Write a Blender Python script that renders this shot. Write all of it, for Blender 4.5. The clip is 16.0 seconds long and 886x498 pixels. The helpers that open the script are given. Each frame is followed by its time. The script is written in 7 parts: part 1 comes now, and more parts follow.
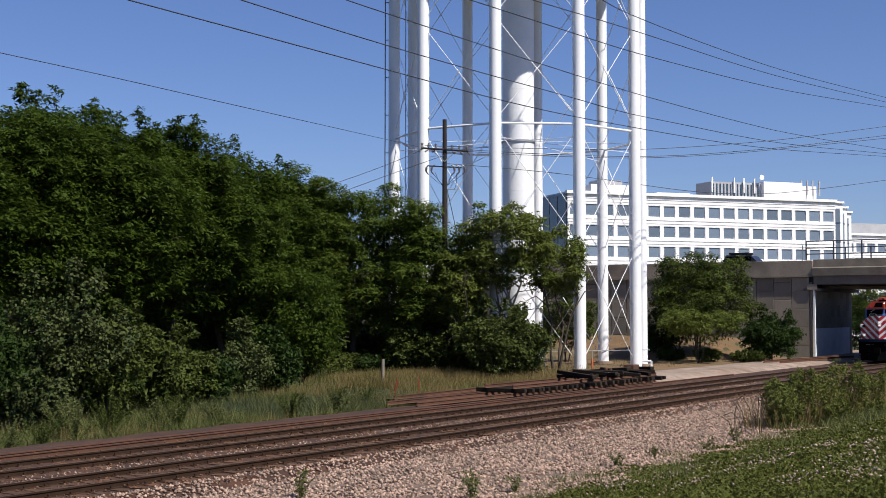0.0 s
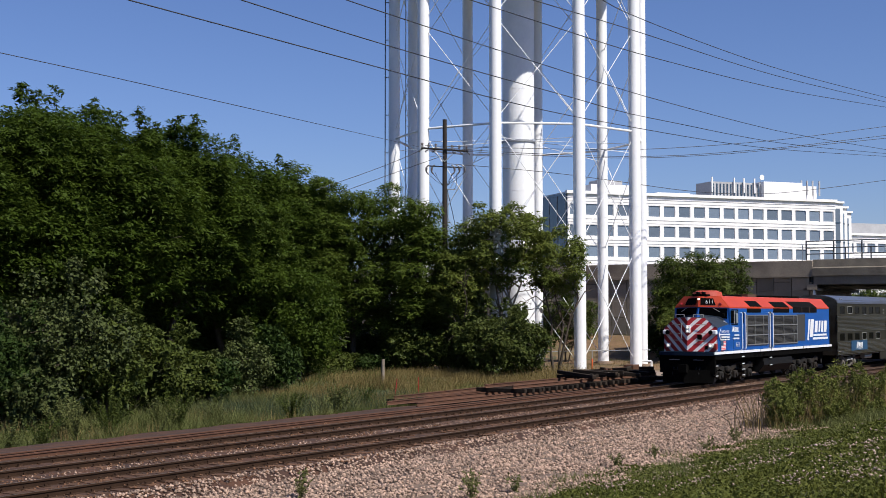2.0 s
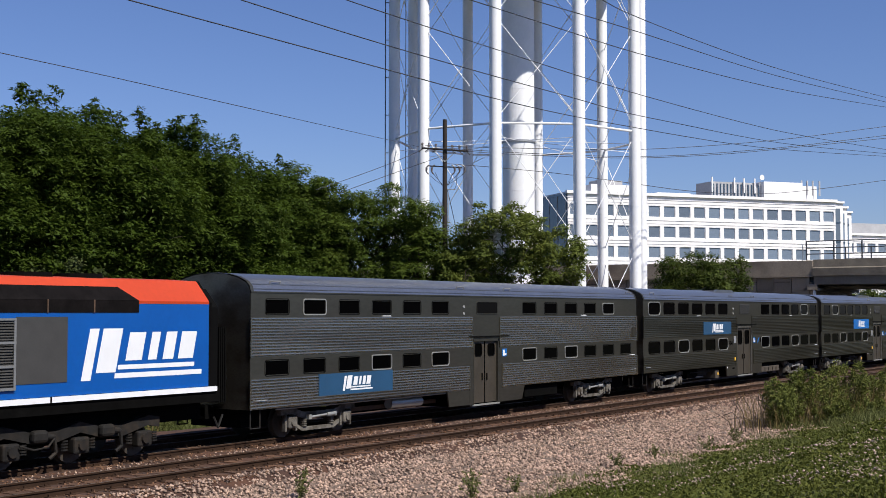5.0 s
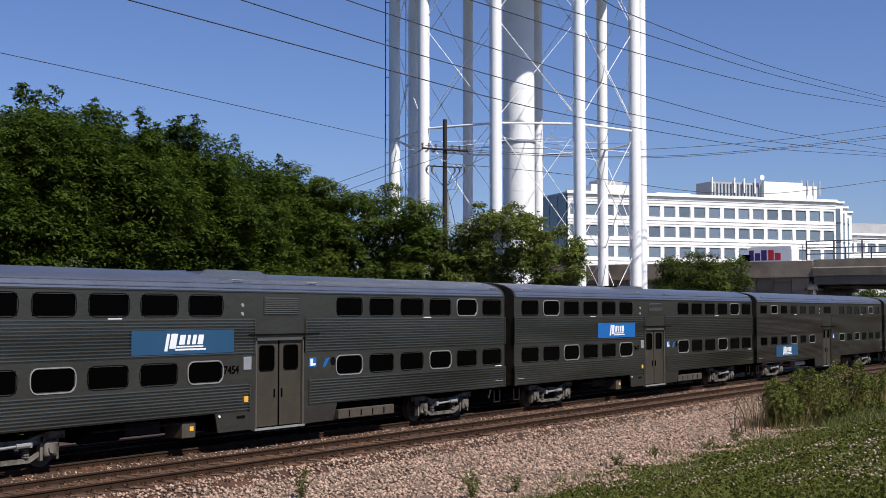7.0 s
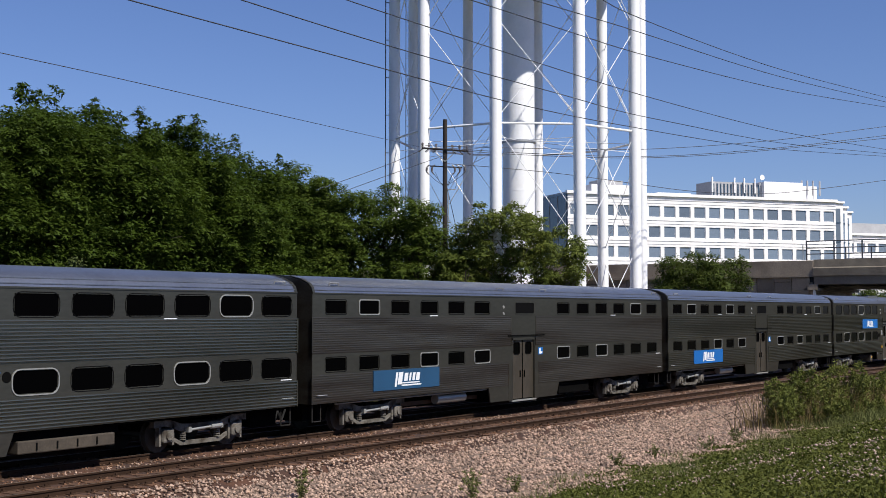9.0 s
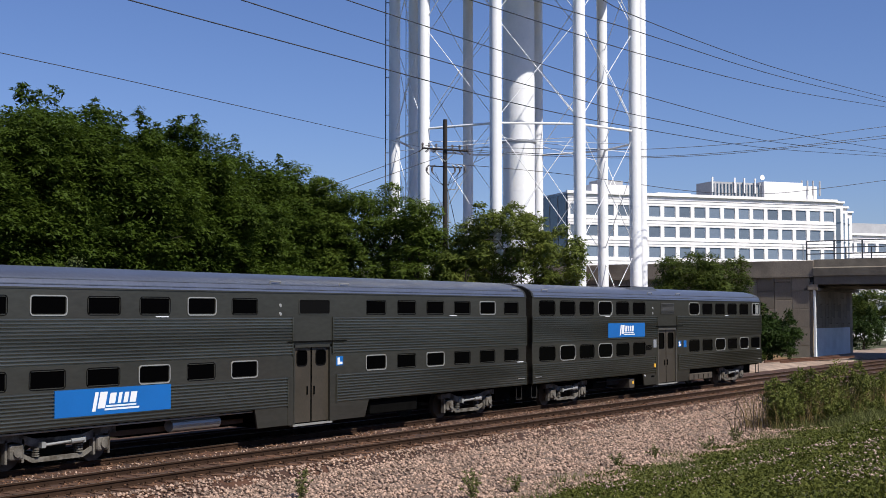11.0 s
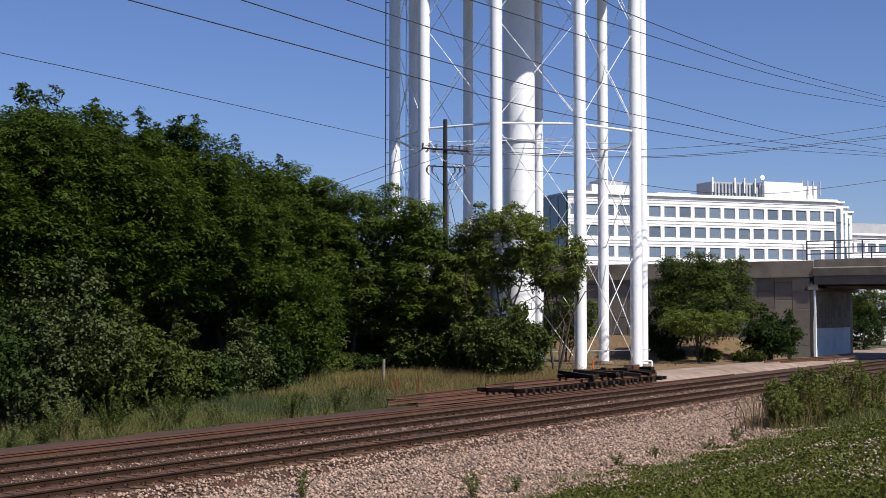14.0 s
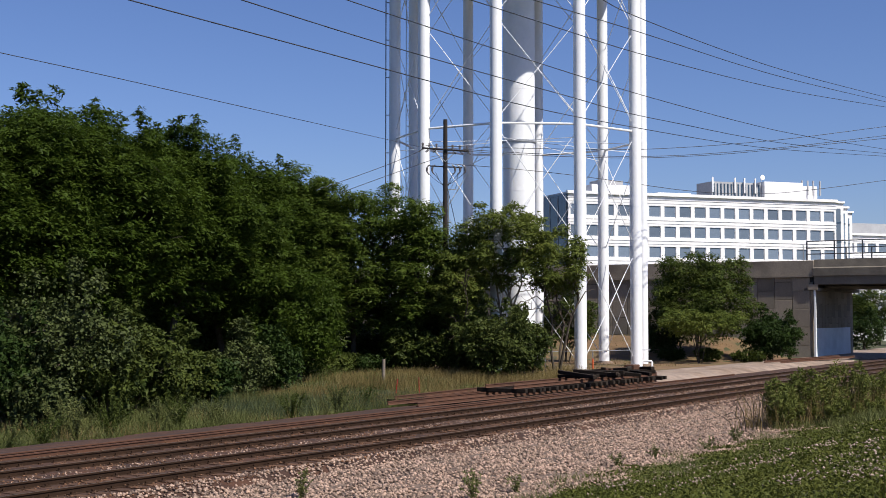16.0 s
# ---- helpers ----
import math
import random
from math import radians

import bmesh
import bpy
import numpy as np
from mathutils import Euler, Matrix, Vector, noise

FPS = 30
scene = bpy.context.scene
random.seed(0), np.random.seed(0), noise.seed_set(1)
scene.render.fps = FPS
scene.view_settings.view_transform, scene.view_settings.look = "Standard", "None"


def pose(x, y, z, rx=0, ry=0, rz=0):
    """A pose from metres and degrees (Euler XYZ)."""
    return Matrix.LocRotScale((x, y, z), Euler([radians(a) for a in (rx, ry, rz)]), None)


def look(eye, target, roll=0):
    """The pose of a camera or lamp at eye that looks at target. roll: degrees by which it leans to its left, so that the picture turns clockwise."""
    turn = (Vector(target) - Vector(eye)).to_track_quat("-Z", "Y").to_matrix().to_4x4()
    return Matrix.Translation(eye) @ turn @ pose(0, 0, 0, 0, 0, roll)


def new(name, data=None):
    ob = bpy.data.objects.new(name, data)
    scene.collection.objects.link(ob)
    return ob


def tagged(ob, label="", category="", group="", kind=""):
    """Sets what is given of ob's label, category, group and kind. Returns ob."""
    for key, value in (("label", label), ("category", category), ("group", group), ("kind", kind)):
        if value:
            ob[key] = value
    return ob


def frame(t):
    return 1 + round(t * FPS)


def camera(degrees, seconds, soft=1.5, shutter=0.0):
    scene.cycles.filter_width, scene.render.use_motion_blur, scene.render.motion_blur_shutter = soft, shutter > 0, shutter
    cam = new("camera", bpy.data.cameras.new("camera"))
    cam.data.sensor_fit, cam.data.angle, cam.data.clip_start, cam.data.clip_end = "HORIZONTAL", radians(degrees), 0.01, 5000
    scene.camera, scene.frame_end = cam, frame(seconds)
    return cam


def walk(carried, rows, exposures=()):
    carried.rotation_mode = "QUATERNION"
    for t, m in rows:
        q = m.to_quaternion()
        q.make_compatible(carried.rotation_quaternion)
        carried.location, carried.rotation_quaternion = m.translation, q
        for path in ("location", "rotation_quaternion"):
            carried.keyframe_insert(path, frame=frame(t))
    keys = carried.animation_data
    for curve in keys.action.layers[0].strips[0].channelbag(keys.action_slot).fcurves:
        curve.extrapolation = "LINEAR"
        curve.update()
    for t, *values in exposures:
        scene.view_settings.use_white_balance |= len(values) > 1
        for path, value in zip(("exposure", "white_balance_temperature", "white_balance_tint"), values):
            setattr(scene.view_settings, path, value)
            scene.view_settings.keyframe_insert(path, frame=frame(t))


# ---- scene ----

# ---- camera ----
cam = camera(37.826, 16.0, soft=0.65)
walk(cam, [(0.0, pose(0, -25.758, 3.656, 92.82, 0.0, -56.655)),
           (16.0, pose(0, -25.758, 3.656, 92.82, 0.0, -56.655 + 0.03))])

# ---- light ----
SUN_WAY = Vector((-0.16, -0.985, 1.20)).normalized()
SUN_EL = math.asin(SUN_WAY.z)
world = bpy.data.worlds.new("sky")
scene.world = world
world.use_nodes = True
wn = world.node_tree.nodes
sky = wn.new("ShaderNodeTexSky")
sky.sky_type = "NISHITA"
sky.sun_disc = False
sky.sun_elevation = SUN_EL
sky.sun_rotation = math.atan2(SUN_WAY.x, SUN_WAY.y)
sky.air_density, sky.dust_density, sky.ozone_density = 1.0, 0.3, 4.0
wn["Background"].inputs["Strength"].default_value = 0.060
tone = wn.new("ShaderNodeMixRGB")
tone.blend_type = "MULTIPLY"
tone.inputs["Fac"].default_value = 1.0
tone.inputs["Color2"].default_value = (0.90, 0.97, 1.33, 1)
world.node_tree.links.new(sky.outputs["Color"], tone.inputs["Color1"])
world.node_tree.links.new(tone.outputs["Color"], wn["Background"].inputs["Color"])
sun = new("sun", bpy.data.lights.new("sun", "SUN"))
sun.data.energy, sun.data.angle, sun.data.color = 5.0, radians(0.53), (1.0, 0.95, 0.87)
sun.matrix_world = look(SUN_WAY * 100, (0, 0, 0))
scene.view_settings.exposure = 0.37

# ---- materials ----


def mat(name, color, rough=0.6, metal=0.0, vary=0.15, scale=3.0, fine=40.0, bump=0.0, bump_scale=60.0,
        island=0.0, per_object=0.0, tint=None, tint_scale=0.6, tint_at=0.55, spec=0.5, stretch=None):
    """A procedural surface: base colour varied at two scales, wear tint in patches, fine relief."""
    m = bpy.data.materials.new(name)
    m.use_nodes = True
    nt = m.node_tree
    N, L = nt.nodes, nt.links
    p = N["Principled BSDF"]
    p.inputs["Roughness"].default_value = rough
    p.inputs["Metallic"].default_value = metal
    p.inputs["Specular IOR Level"].default_value = spec
    tc = N.new("ShaderNodeTexCoord")
    place = tc.outputs["Object"]
    if stretch:
        mp = N.new("ShaderNodeMapping")
        mp.inputs["Scale"].default_value = stretch
        L.new(place, mp.inputs["Vector"])
        place = mp.outputs["Vector"]
    col = N.new("ShaderNodeRGB")
    col.outputs[0].default_value = (*color, 1)
    out = col.outputs[0]

    def noise_fac(s, detail=4):
        n = N.new("ShaderNodeTexNoise")
        n.inputs["Scale"].default_value = s
        n.inputs["Detail"].default_value = detail
        L.new(place, n.inputs["Vector"])
        return n.outputs["Fac"]

    def brighten(fac_out, lo, hi, src):
        mr = N.new("ShaderNodeMapRange")
        mr.inputs["From Min"].default_value, mr.inputs["From Max"].default_value = 0.3, 0.7
        mr.inputs["To Min"].default_value, mr.inputs["To Max"].default_value = lo, hi
        L.new(fac_out, mr.inputs["Value"])
        hsv = N.new("ShaderNodeHueSaturation")
        L.new(mr.outputs[0], hsv.inputs["Value"])
        L.new(src, hsv.inputs["Color"])
        return hsv.outputs["Color"]
    if tint:
        ramp = N.new("ShaderNodeValToRGB")
        ramp.color_ramp.elements[0].position = tint_at - 0.08
        ramp.color_ramp.elements[1].position = tint_at + 0.08
        L.new(noise_fac(tint_scale, 6), ramp.inputs["Fac"])
        mix = N.new("ShaderNodeMixRGB")
        mix.inputs["Color2"].default_value = (*tint, 1)
        L.new(ramp.outputs["Color"], mix.inputs["Fac"])
        L.new(out, mix.inputs["Color1"])
        out = mix.outputs["Color"]
    if vary:
        out = brighten(noise_fac(scale), 1 - vary, 1 + vary, out)
        out = brighten(noise_fac(fine, 3), 1 - vary * 0.7, 1 + vary * 0.7, out)
    if island or per_object:
        g = N.new("ShaderNodeNewGeometry") if island else N.new("ShaderNodeObjectInfo")
        src = g.outputs["Random Per Island"] if island else g.outputs["Random"]
        a = island or per_object
        mr = N.new("ShaderNodeMapRange")
        mr.inputs["To Min"].default_value, mr.inputs["To Max"].default_value = 1 - a, 1 + a
        L.new(src, mr.inputs["Value"])
        hsv = N.new("ShaderNodeHueSaturation")
        L.new(mr.outputs[0], hsv.inputs["Value"])
        L.new(out, hsv.inputs["Color"])
        out = hsv.outputs["Color"]
    L.new(out, p.inputs["Base Color"])
    if bump:
        b = N.new("ShaderNodeBump")
        b.inputs["Strength"].default_value = bump
        b.inputs["Distance"].default_value = 0.02
        L.new(noise_fac(bump_scale, 5), b.inputs["Height"])
        L.new(b.outputs["Normal"], p.inputs["Normal"])
    return m


def leaf_mat(name, color, other, through_light=0.24, rough=0.55):
    """Foliage: two greens mixed leaf by leaf, with light passing through."""
    m = bpy.data.materials.new(name)
    m.use_nodes = True
    N, L = m.node_tree.nodes, m.node_tree.links
    p = N["Principled BSDF"]
    p.inputs["Roughness"].default_value = rough
    p.inputs["Specular IOR Level"].default_value = 0.10
    g = N.new("ShaderNodeNewGeometry")
    tc = N.new("ShaderNodeTexCoord")
    n = N.new("ShaderNodeTexNoise")
    n.inputs["Scale"].default_value = 0.35
    L.new(tc.outputs["Object"], n.inputs["Vector"])
    add = N.new("ShaderNodeMath")
    add.operation = "MULTIPLY_ADD"
    add.inputs[1].default_value = 0.5
    L.new(g.outputs["Random Per Island"], add.inputs[0])
    half = N.new("ShaderNodeMath")
    half.operation = "MULTIPLY_ADD"
    half.inputs[1].default_value, half.inputs[2].default_value = 0.9, -0.22
    L.new(n.outputs["Fac"], half.inputs[0])
    L.new(half.outputs[0], add.inputs[2])
    mix = N.new("ShaderNodeMixRGB")
    mix.inputs["Color1"].default_value, mix.inputs["Color2"].default_value = (*color, 1), (*other, 1)
    L.new(add.outputs[0], mix.inputs["Fac"])
    L.new(mix.outputs["Color"], p.inputs["Base Color"])
    tr = N.new("ShaderNodeBsdfTranslucent")
    L.new(mix.outputs["Color"], tr.inputs["Color"])
    ms = N.new("ShaderNodeMixShader")
    ms.inputs["Fac"].default_value = through_light
    L.new(p.outputs[0], ms.inputs[1])
    L.new(tr.outputs[0], ms.inputs[2])
    L.new(ms.outputs[0], N["Material Output"].inputs["Surface"])
    return m


M = {}
M["leaf_locust"] = leaf_mat("leaf_locust", (0.033, 0.057, 0.007), (0.066, 0.099, 0.013), 0.40)
M["leaf_locust_pale"] = leaf_mat("leaf_locust_pale", (0.062, 0.094, 0.018), (0.160, 0.180, 0.038), 0.34)
M["leaf_locust_mid"] = leaf_mat("leaf_locust_mid", (0.052, 0.084, 0.013), (0.108, 0.146, 0.024), 0.42)
M["leaf_round"] = leaf_mat("leaf_round", (0.028, 0.050, 0.009), (0.092, 0.112, 0.021))
M["leaf_dogwood"] = leaf_mat("leaf_dogwood", (0.014, 0.023, 0.006), (0.092, 0.112, 0.036), 0.12)
M["leaf_shrub"] = leaf_mat("leaf_shrub", (0.026, 0.042, 0.008), (0.086, 0.104, 0.022), 0.22)
M["leaf_bush"] = leaf_mat("leaf_bush", (0.026, 0.043, 0.009), (0.098, 0.116, 0.029), 0.22)
M["scrub"] = leaf_mat("scrub", (0.070, 0.092, 0.018), (0.165, 0.172, 0.045), 0.3)
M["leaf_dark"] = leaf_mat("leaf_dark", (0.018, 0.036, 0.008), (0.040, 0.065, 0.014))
M["grass"] = leaf_mat("grass", (0.058, 0.080, 0.020), (0.160, 0.160, 0.060), 0.25)
M["grass_mown"] = leaf_mat("grass_mown", (0.044, 0.062, 0.008), (0.120, 0.118, 0.025), 0.25)
M["grass_dry"] = leaf_mat("grass_dry", (0.15, 0.112, 0.042), (0.26, 0.200, 0.088), 0.3)
M["reed"] = leaf_mat("reed", (0.040, 0.058, 0.028), (0.080, 0.098, 0.054), 0.25)
M["leaf_clover"] = leaf_mat("leaf_clover", (0.046, 0.060, 0.010), (0.118, 0.122, 0.028), 0.25, 0.6)
M["clover"] = mat("clover", (0.33, 0.235, 0.195), 0.7, vary=0.1, island=0.35)
M["bark"] = mat("bark", (0.060, 0.045, 0.032), 0.9, vary=0.3, scale=4, bump=0.5, bump_scale=25)
M["bark_pale"] = mat("bark_pale", (0.19, 0.155, 0.12), 0.9, vary=0.3, scale=4, bump=0.4, bump_scale=25)
M["soil_grass"] = mat("soil_grass", (0.040, 0.048, 0.012), 0.95, vary=0.35, scale=1.2, fine=14, tint=(0.075, 0.06, 0.03), tint_scale=0.35)
M["earth"] = mat("earth", (0.150, 0.088, 0.040), 0.95, vary=0.2, scale=1.0, fine=9, tint=(0.10, 0.075, 0.03), tint_scale=0.25, bump=0.3, bump_scale=12)
M["concrete_pad"] = mat("concrete_pad", (0.255, 0.192, 0.150), 0.9, vary=0.30, scale=0.9, fine=14, tint=(0.20, 0.14, 0.10), tint_scale=0.3)
M["ballast_bed"] = mat("ballast_bed", (0.042, 0.018, 0.010), 0.95, vary=0.35, scale=2.0, fine=22, tint=(0.060, 0.024, 0.011), tint_scale=0.5, bump=0.8, bump_scale=16)
M["gravel_bed"] = mat("gravel_bed", (0.13, 0.088, 0.064), 0.95, vary=0.35, scale=3.0, fine=20, tint=(0.10, 0.068, 0.05), tint_scale=0.6, bump=0.9, bump_scale=15)
M["stone"] = mat("stone", (0.270, 0.184, 0.138), 0.9, vary=0.15, scale=0.8, fine=30, island=0.6)
M["stone_rusty"] = mat("stone_rusty", (0.110, 0.053, 0.026), 0.9, vary=0.2, scale=0.8, fine=30, island=0.5)
# dark rust, with the shade under the rail's overhanging head put into the colour
M["rail_rust_shaded"] = mat("rail_rust_shaded", (0.030, 0.015, 0.008), 0.9, 0.0, vary=0.25, scale=3, fine=40, spec=0.2)
M["rail_old"] = mat("rail_old", (0.078, 0.032, 0.016), 0.9, 0.0, vary=0.25, scale=2, fine=40)
M["rail_head"] = mat("rail_head", (0.115, 0.085, 0.062), 0.5, 0.4, vary=0.1, scale=2, fine=30)
M["tie"] = mat("tie", (0.078, 0.036, 0.016), 0.9, vary=0.3, scale=3, fine=30, per_object=0.35, bump=0.4, bump_scale=30)
M["tie_old"] = mat("tie_old", (0.022, 0.016, 0.012), 0.9, vary=0.3, scale=3, fine=30, per_object=0.4, spec=0.15)
M["tower_white"] = mat("tower_white", (0.80, 0.80, 0.81), 0.45, vary=0.03, scale=0.5, fine=6, tint=(0.74, 0.75, 0.77), tint_scale=0.35)
M["facade_white"] = mat("facade_white", (0.82, 0.80, 0.79), 0.6, vary=0.04, scale=0.1, fine=2.5, tint=(0.74, 0.71, 0.69), tint_scale=0.4)
M["facade_grey"] = mat("facade_grey", (0.36, 0.36, 0.37), 0.7, vary=0.1, scale=0.4, fine=3)
M["office_glass"] = mat("office_glass", (0.150, 0.190, 0.245), 0.2, 0.05, vary=0.1, scale=0.15, fine=2, per_object=0.25)
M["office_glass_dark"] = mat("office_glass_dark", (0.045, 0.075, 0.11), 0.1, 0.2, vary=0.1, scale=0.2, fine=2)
M["concrete_wall"] = mat("concrete_wall", (0.235, 0.195, 0.150), 0.9, vary=0.18, scale=0.6, fine=12, tint=(0.165, 0.130, 0.100), tint_scale=0.35, per_object=0.22, bump=0.2, bump_scale=20)
M["concrete_blue"] = mat("concrete_blue", (0.20, 0.205, 0.205), 0.9, vary=0.12, scale=0.6, fine=12, per_object=0.1)
M["concrete_girder"] = mat("concrete_girder", (0.165, 0.142, 0.112), 0.9, vary=0.18, scale=0.7, fine=12, tint=(0.115, 0.098, 0.078), tint_scale=0.5)
M["paint_patch"] = mat("paint_patch", (0.62, 0.66, 0.72), 0.7, vary=0.06, scale=1, fine=10, tint=(0.54, 0.58, 0.64), tint_scale=0.6)
M["white_paint"] = mat("white_paint", (0.80, 0.80, 0.79), 0.5, vary=0.06, scale=2, fine=20)
M["galvanised"] = mat("galvanised", (0.36, 0.37, 0.38), 0.5, 0.6, vary=0.12, scale=3, fine=30)
M["fence_dark"] = mat("fence_dark", (0.09, 0.09, 0.10), 0.6, 0.3, vary=0.1)
M["asphalt"] = mat("asphalt", (0.055, 0.055, 0.056), 0.9, vary=0.2, scale=2, fine=40)
M["pole_wood"] = mat("pole_wood", (0.020, 0.014, 0.011), 0.9, vary=0.3, scale=4, fine=30, bump=0.3, bump_scale=20)
M["wire"] = mat("wire", (0.03, 0.03, 0.035), 0.6, vary=0.0)
M["porcelain"] = mat("porcelain", (0.10, 0.085, 0.08), 0.3, vary=0.05)
M["orange"] = mat("orange", (0.62, 0.10, 0.025), 0.6, vary=0.1)
# train
M["steel_fluted"] = mat("steel_fluted", (0.205, 0.199, 0.160), 0.28, 0.92, vary=0.14, scale=0.9, fine=12, tint=(0.140, 0.134, 0.104), tint_scale=0.7, stretch=(0.12, 1, 1.6))
M["steel_bright"] = mat("steel_bright", (0.40, 0.375, 0.320), 0.26, 0.95, vary=0.10, scale=0.9, fine=12, tint=(0.30, 0.275, 0.230), tint_scale=0.7, stretch=(0.12, 1, 1.6))
M["steel_dull"] = mat("steel_dull", (0.150, 0.136, 0.112), 0.36, 0.9, vary=0.16, scale=0.9, fine=12, tint=(0.095, 0.078, 0.062), tint_scale=0.8, stretch=(0.10, 1, 1.8))
M["steel_plain"] = mat("steel_plain", (0.110, 0.106, 0.087), 0.40, 0.85, vary=0.12, scale=0.8, fine=12, tint=(0.112, 0.103, 0.085), tint_scale=0.6, stretch=(0.3, 1, 1))
M["steel_roof"] = mat("steel_roof", (0.30, 0.31, 0.34), 0.34, 0.9, vary=0.10, scale=0.7, fine=8)
for key in ("steel_fluted", "steel_bright", "steel_dull", "steel_plain"):
    M[key].node_tree.nodes["Principled BSDF"].inputs["Specular Tint"].default_value = (0.38, 0.36, 0.33, 1)
M["door_steel"] = mat("door_steel", (0.056, 0.046, 0.033), 0.5, 0.3, vary=0.16, scale=1.4, fine=14, tint=(0.048, 0.040, 0.028), tint_scale=0.8)
M["car_glass"] = mat("car_glass", (0.001, 0.001, 0.0012), 0.08, 0.0, vary=0.0, spec=0.02)
M["gasket"] = mat("gasket", (0.003, 0.003, 0.003), 0.8, vary=0.0, spec=0.05)
M["bright_frame"] = mat("bright_frame", (0.36, 0.36, 0.34), 0.4, 0.5, vary=0.05)
M["truck_grey"] = mat("truck_grey", (0.013, 0.012, 0.011), 0.8, 0.0, vary=0.25, scale=4, fine=30, tint=(0.022, 0.017, 0.013), tint_scale=3, spec=0.2)
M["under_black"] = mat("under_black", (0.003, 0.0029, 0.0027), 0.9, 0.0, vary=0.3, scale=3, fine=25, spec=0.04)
M["tank_black"] = mat("tank_black", (0.006, 0.0058, 0.0055), 0.6, vary=0.25, scale=2, fine=20, spec=0.2)
M["under_rust"] = mat("under_rust", (0.060, 0.033, 0.018), 0.85, vary=0.25, scale=3, fine=25)
M["wheel_steel"] = mat("wheel_steel", (0.05, 0.042, 0.034), 0.6, 0.3, vary=0.2, scale=5)
M["panel_blue"] = mat("panel_blue", (0.004, 0.10, 0.34), 0.45, vary=0.05, scale=1)
M["panel_teal"] = mat("panel_teal", (0.012, 0.055, 0.12), 0.5, vary=0.08, scale=1)
M["white_vinyl"] = mat("white_vinyl", (0.66, 0.67, 0.69), 0.5, vary=0.03)
M["black_vinyl"] = mat("black_vinyl", (0.002, 0.002, 0.002), 0.9, vary=0.0, spec=0.02)
M["steel_trim"] = mat("steel_trim", (0.20, 0.185, 0.155), 0.42, 0.8, vary=0.1, scale=1.0, fine=14)
M["loco_blue"] = mat("loco_blue", (0.0015, 0.068, 0.295), 0.33, vary=0.06, scale=0.8, fine=9)
M["loco_orange"] = mat("loco_orange", (0.42, 0.043, 0.010), 0.4, vary=0.07, scale=0.8, fine=9)
M["stripe_red"] = mat("stripe_red", (0.30, 0.012, 0.014), 0.4, vary=0.06)
M["stripe_silver"] = mat("stripe_silver", (0.58, 0.57, 0.58), 0.4, 0.0, vary=0.06)
M["grille"] = mat("grille", (0.030, 0.029, 0.027), 0.7, 0.2, vary=0.15, scale=2, fine=20)
M["grille_bar"] = mat("grille_bar", (0.20, 0.205, 0.205), 0.5, 0.4, vary=0.1)
M["panel_grey"] = mat("panel_grey", (0.045, 0.044, 0.042), 0.6, 0.2, vary=0.08)
M["lamp_glow"] = mat("lamp_glow", (0.9, 0.88, 0.8), 0.3, vary=0)
lp = M["lamp_glow"].node_tree.nodes["Principled BSDF"]
lp.inputs["Emission Color"].default_value = (1, 0.93, 0.78, 1)
lp.inputs["Emission Strength"].default_value = 0.7
M["hood_navy"] = mat("hood_navy", (0.014, 0.022, 0.036), 0.5, vary=0.12, scale=2)
M["roof_maroon"] = mat("roof_maroon", (0.34, 0.045, 0.024), 0.6, vary=0.15, scale=2)
M["truck_tan"] = mat("truck_tan", (0.125, 0.114, 0.098), 0.75, 0.1, vary=0.3, scale=4, fine=30, tint=(0.05, 0.04, 0.03), tint_scale=3, spec=0.25)
M["box_dusty"] = mat("box_dusty", (0.046, 0.036, 0.026), 0.85, vary=0.25, scale=3, fine=25)
M["intake_dark"] = mat("intake_dark", (0.006, 0.005, 0.005), 0.8, vary=0.3, scale=3, fine=20, spec=0.05)
M["deck_navy"] = mat("deck_navy", (0.006, 0.014, 0.030), 0.8, vary=0.1, spec=0.1)
M["red_lens"] = mat("red_lens", (0.28, 0.02, 0.015), 0.3, vary=0)
M["yellow"] = mat("yellow", (0.65, 0.36, 0.04), 0.6, vary=0.1)
M["car_paint_dark"] = mat("car_paint_dark", (0.03, 0.035, 0.045), 0.25, 0.2, vary=0.02)
M["car_paint_pale"] = mat("car_paint_pale", (0.45, 0.45, 0.46), 0.3, 0.2, vary=0.02)
M["van_white"] = mat("van_white", (0.78, 0.78, 0.79), 0.4, vary=0.03)
M["rubber"] = mat("rubber", (0.02, 0.02, 0.02), 0.8, vary=0.1, spec=0.1)
M["purple"] = mat("purple", (0.06, 0.02, 0.16), 0.5, vary=0)
M["red_mark"] = mat("red_mark", (0.62, 0.03, 0.04), 0.5, vary=0)

# ---- mesh helpers ----


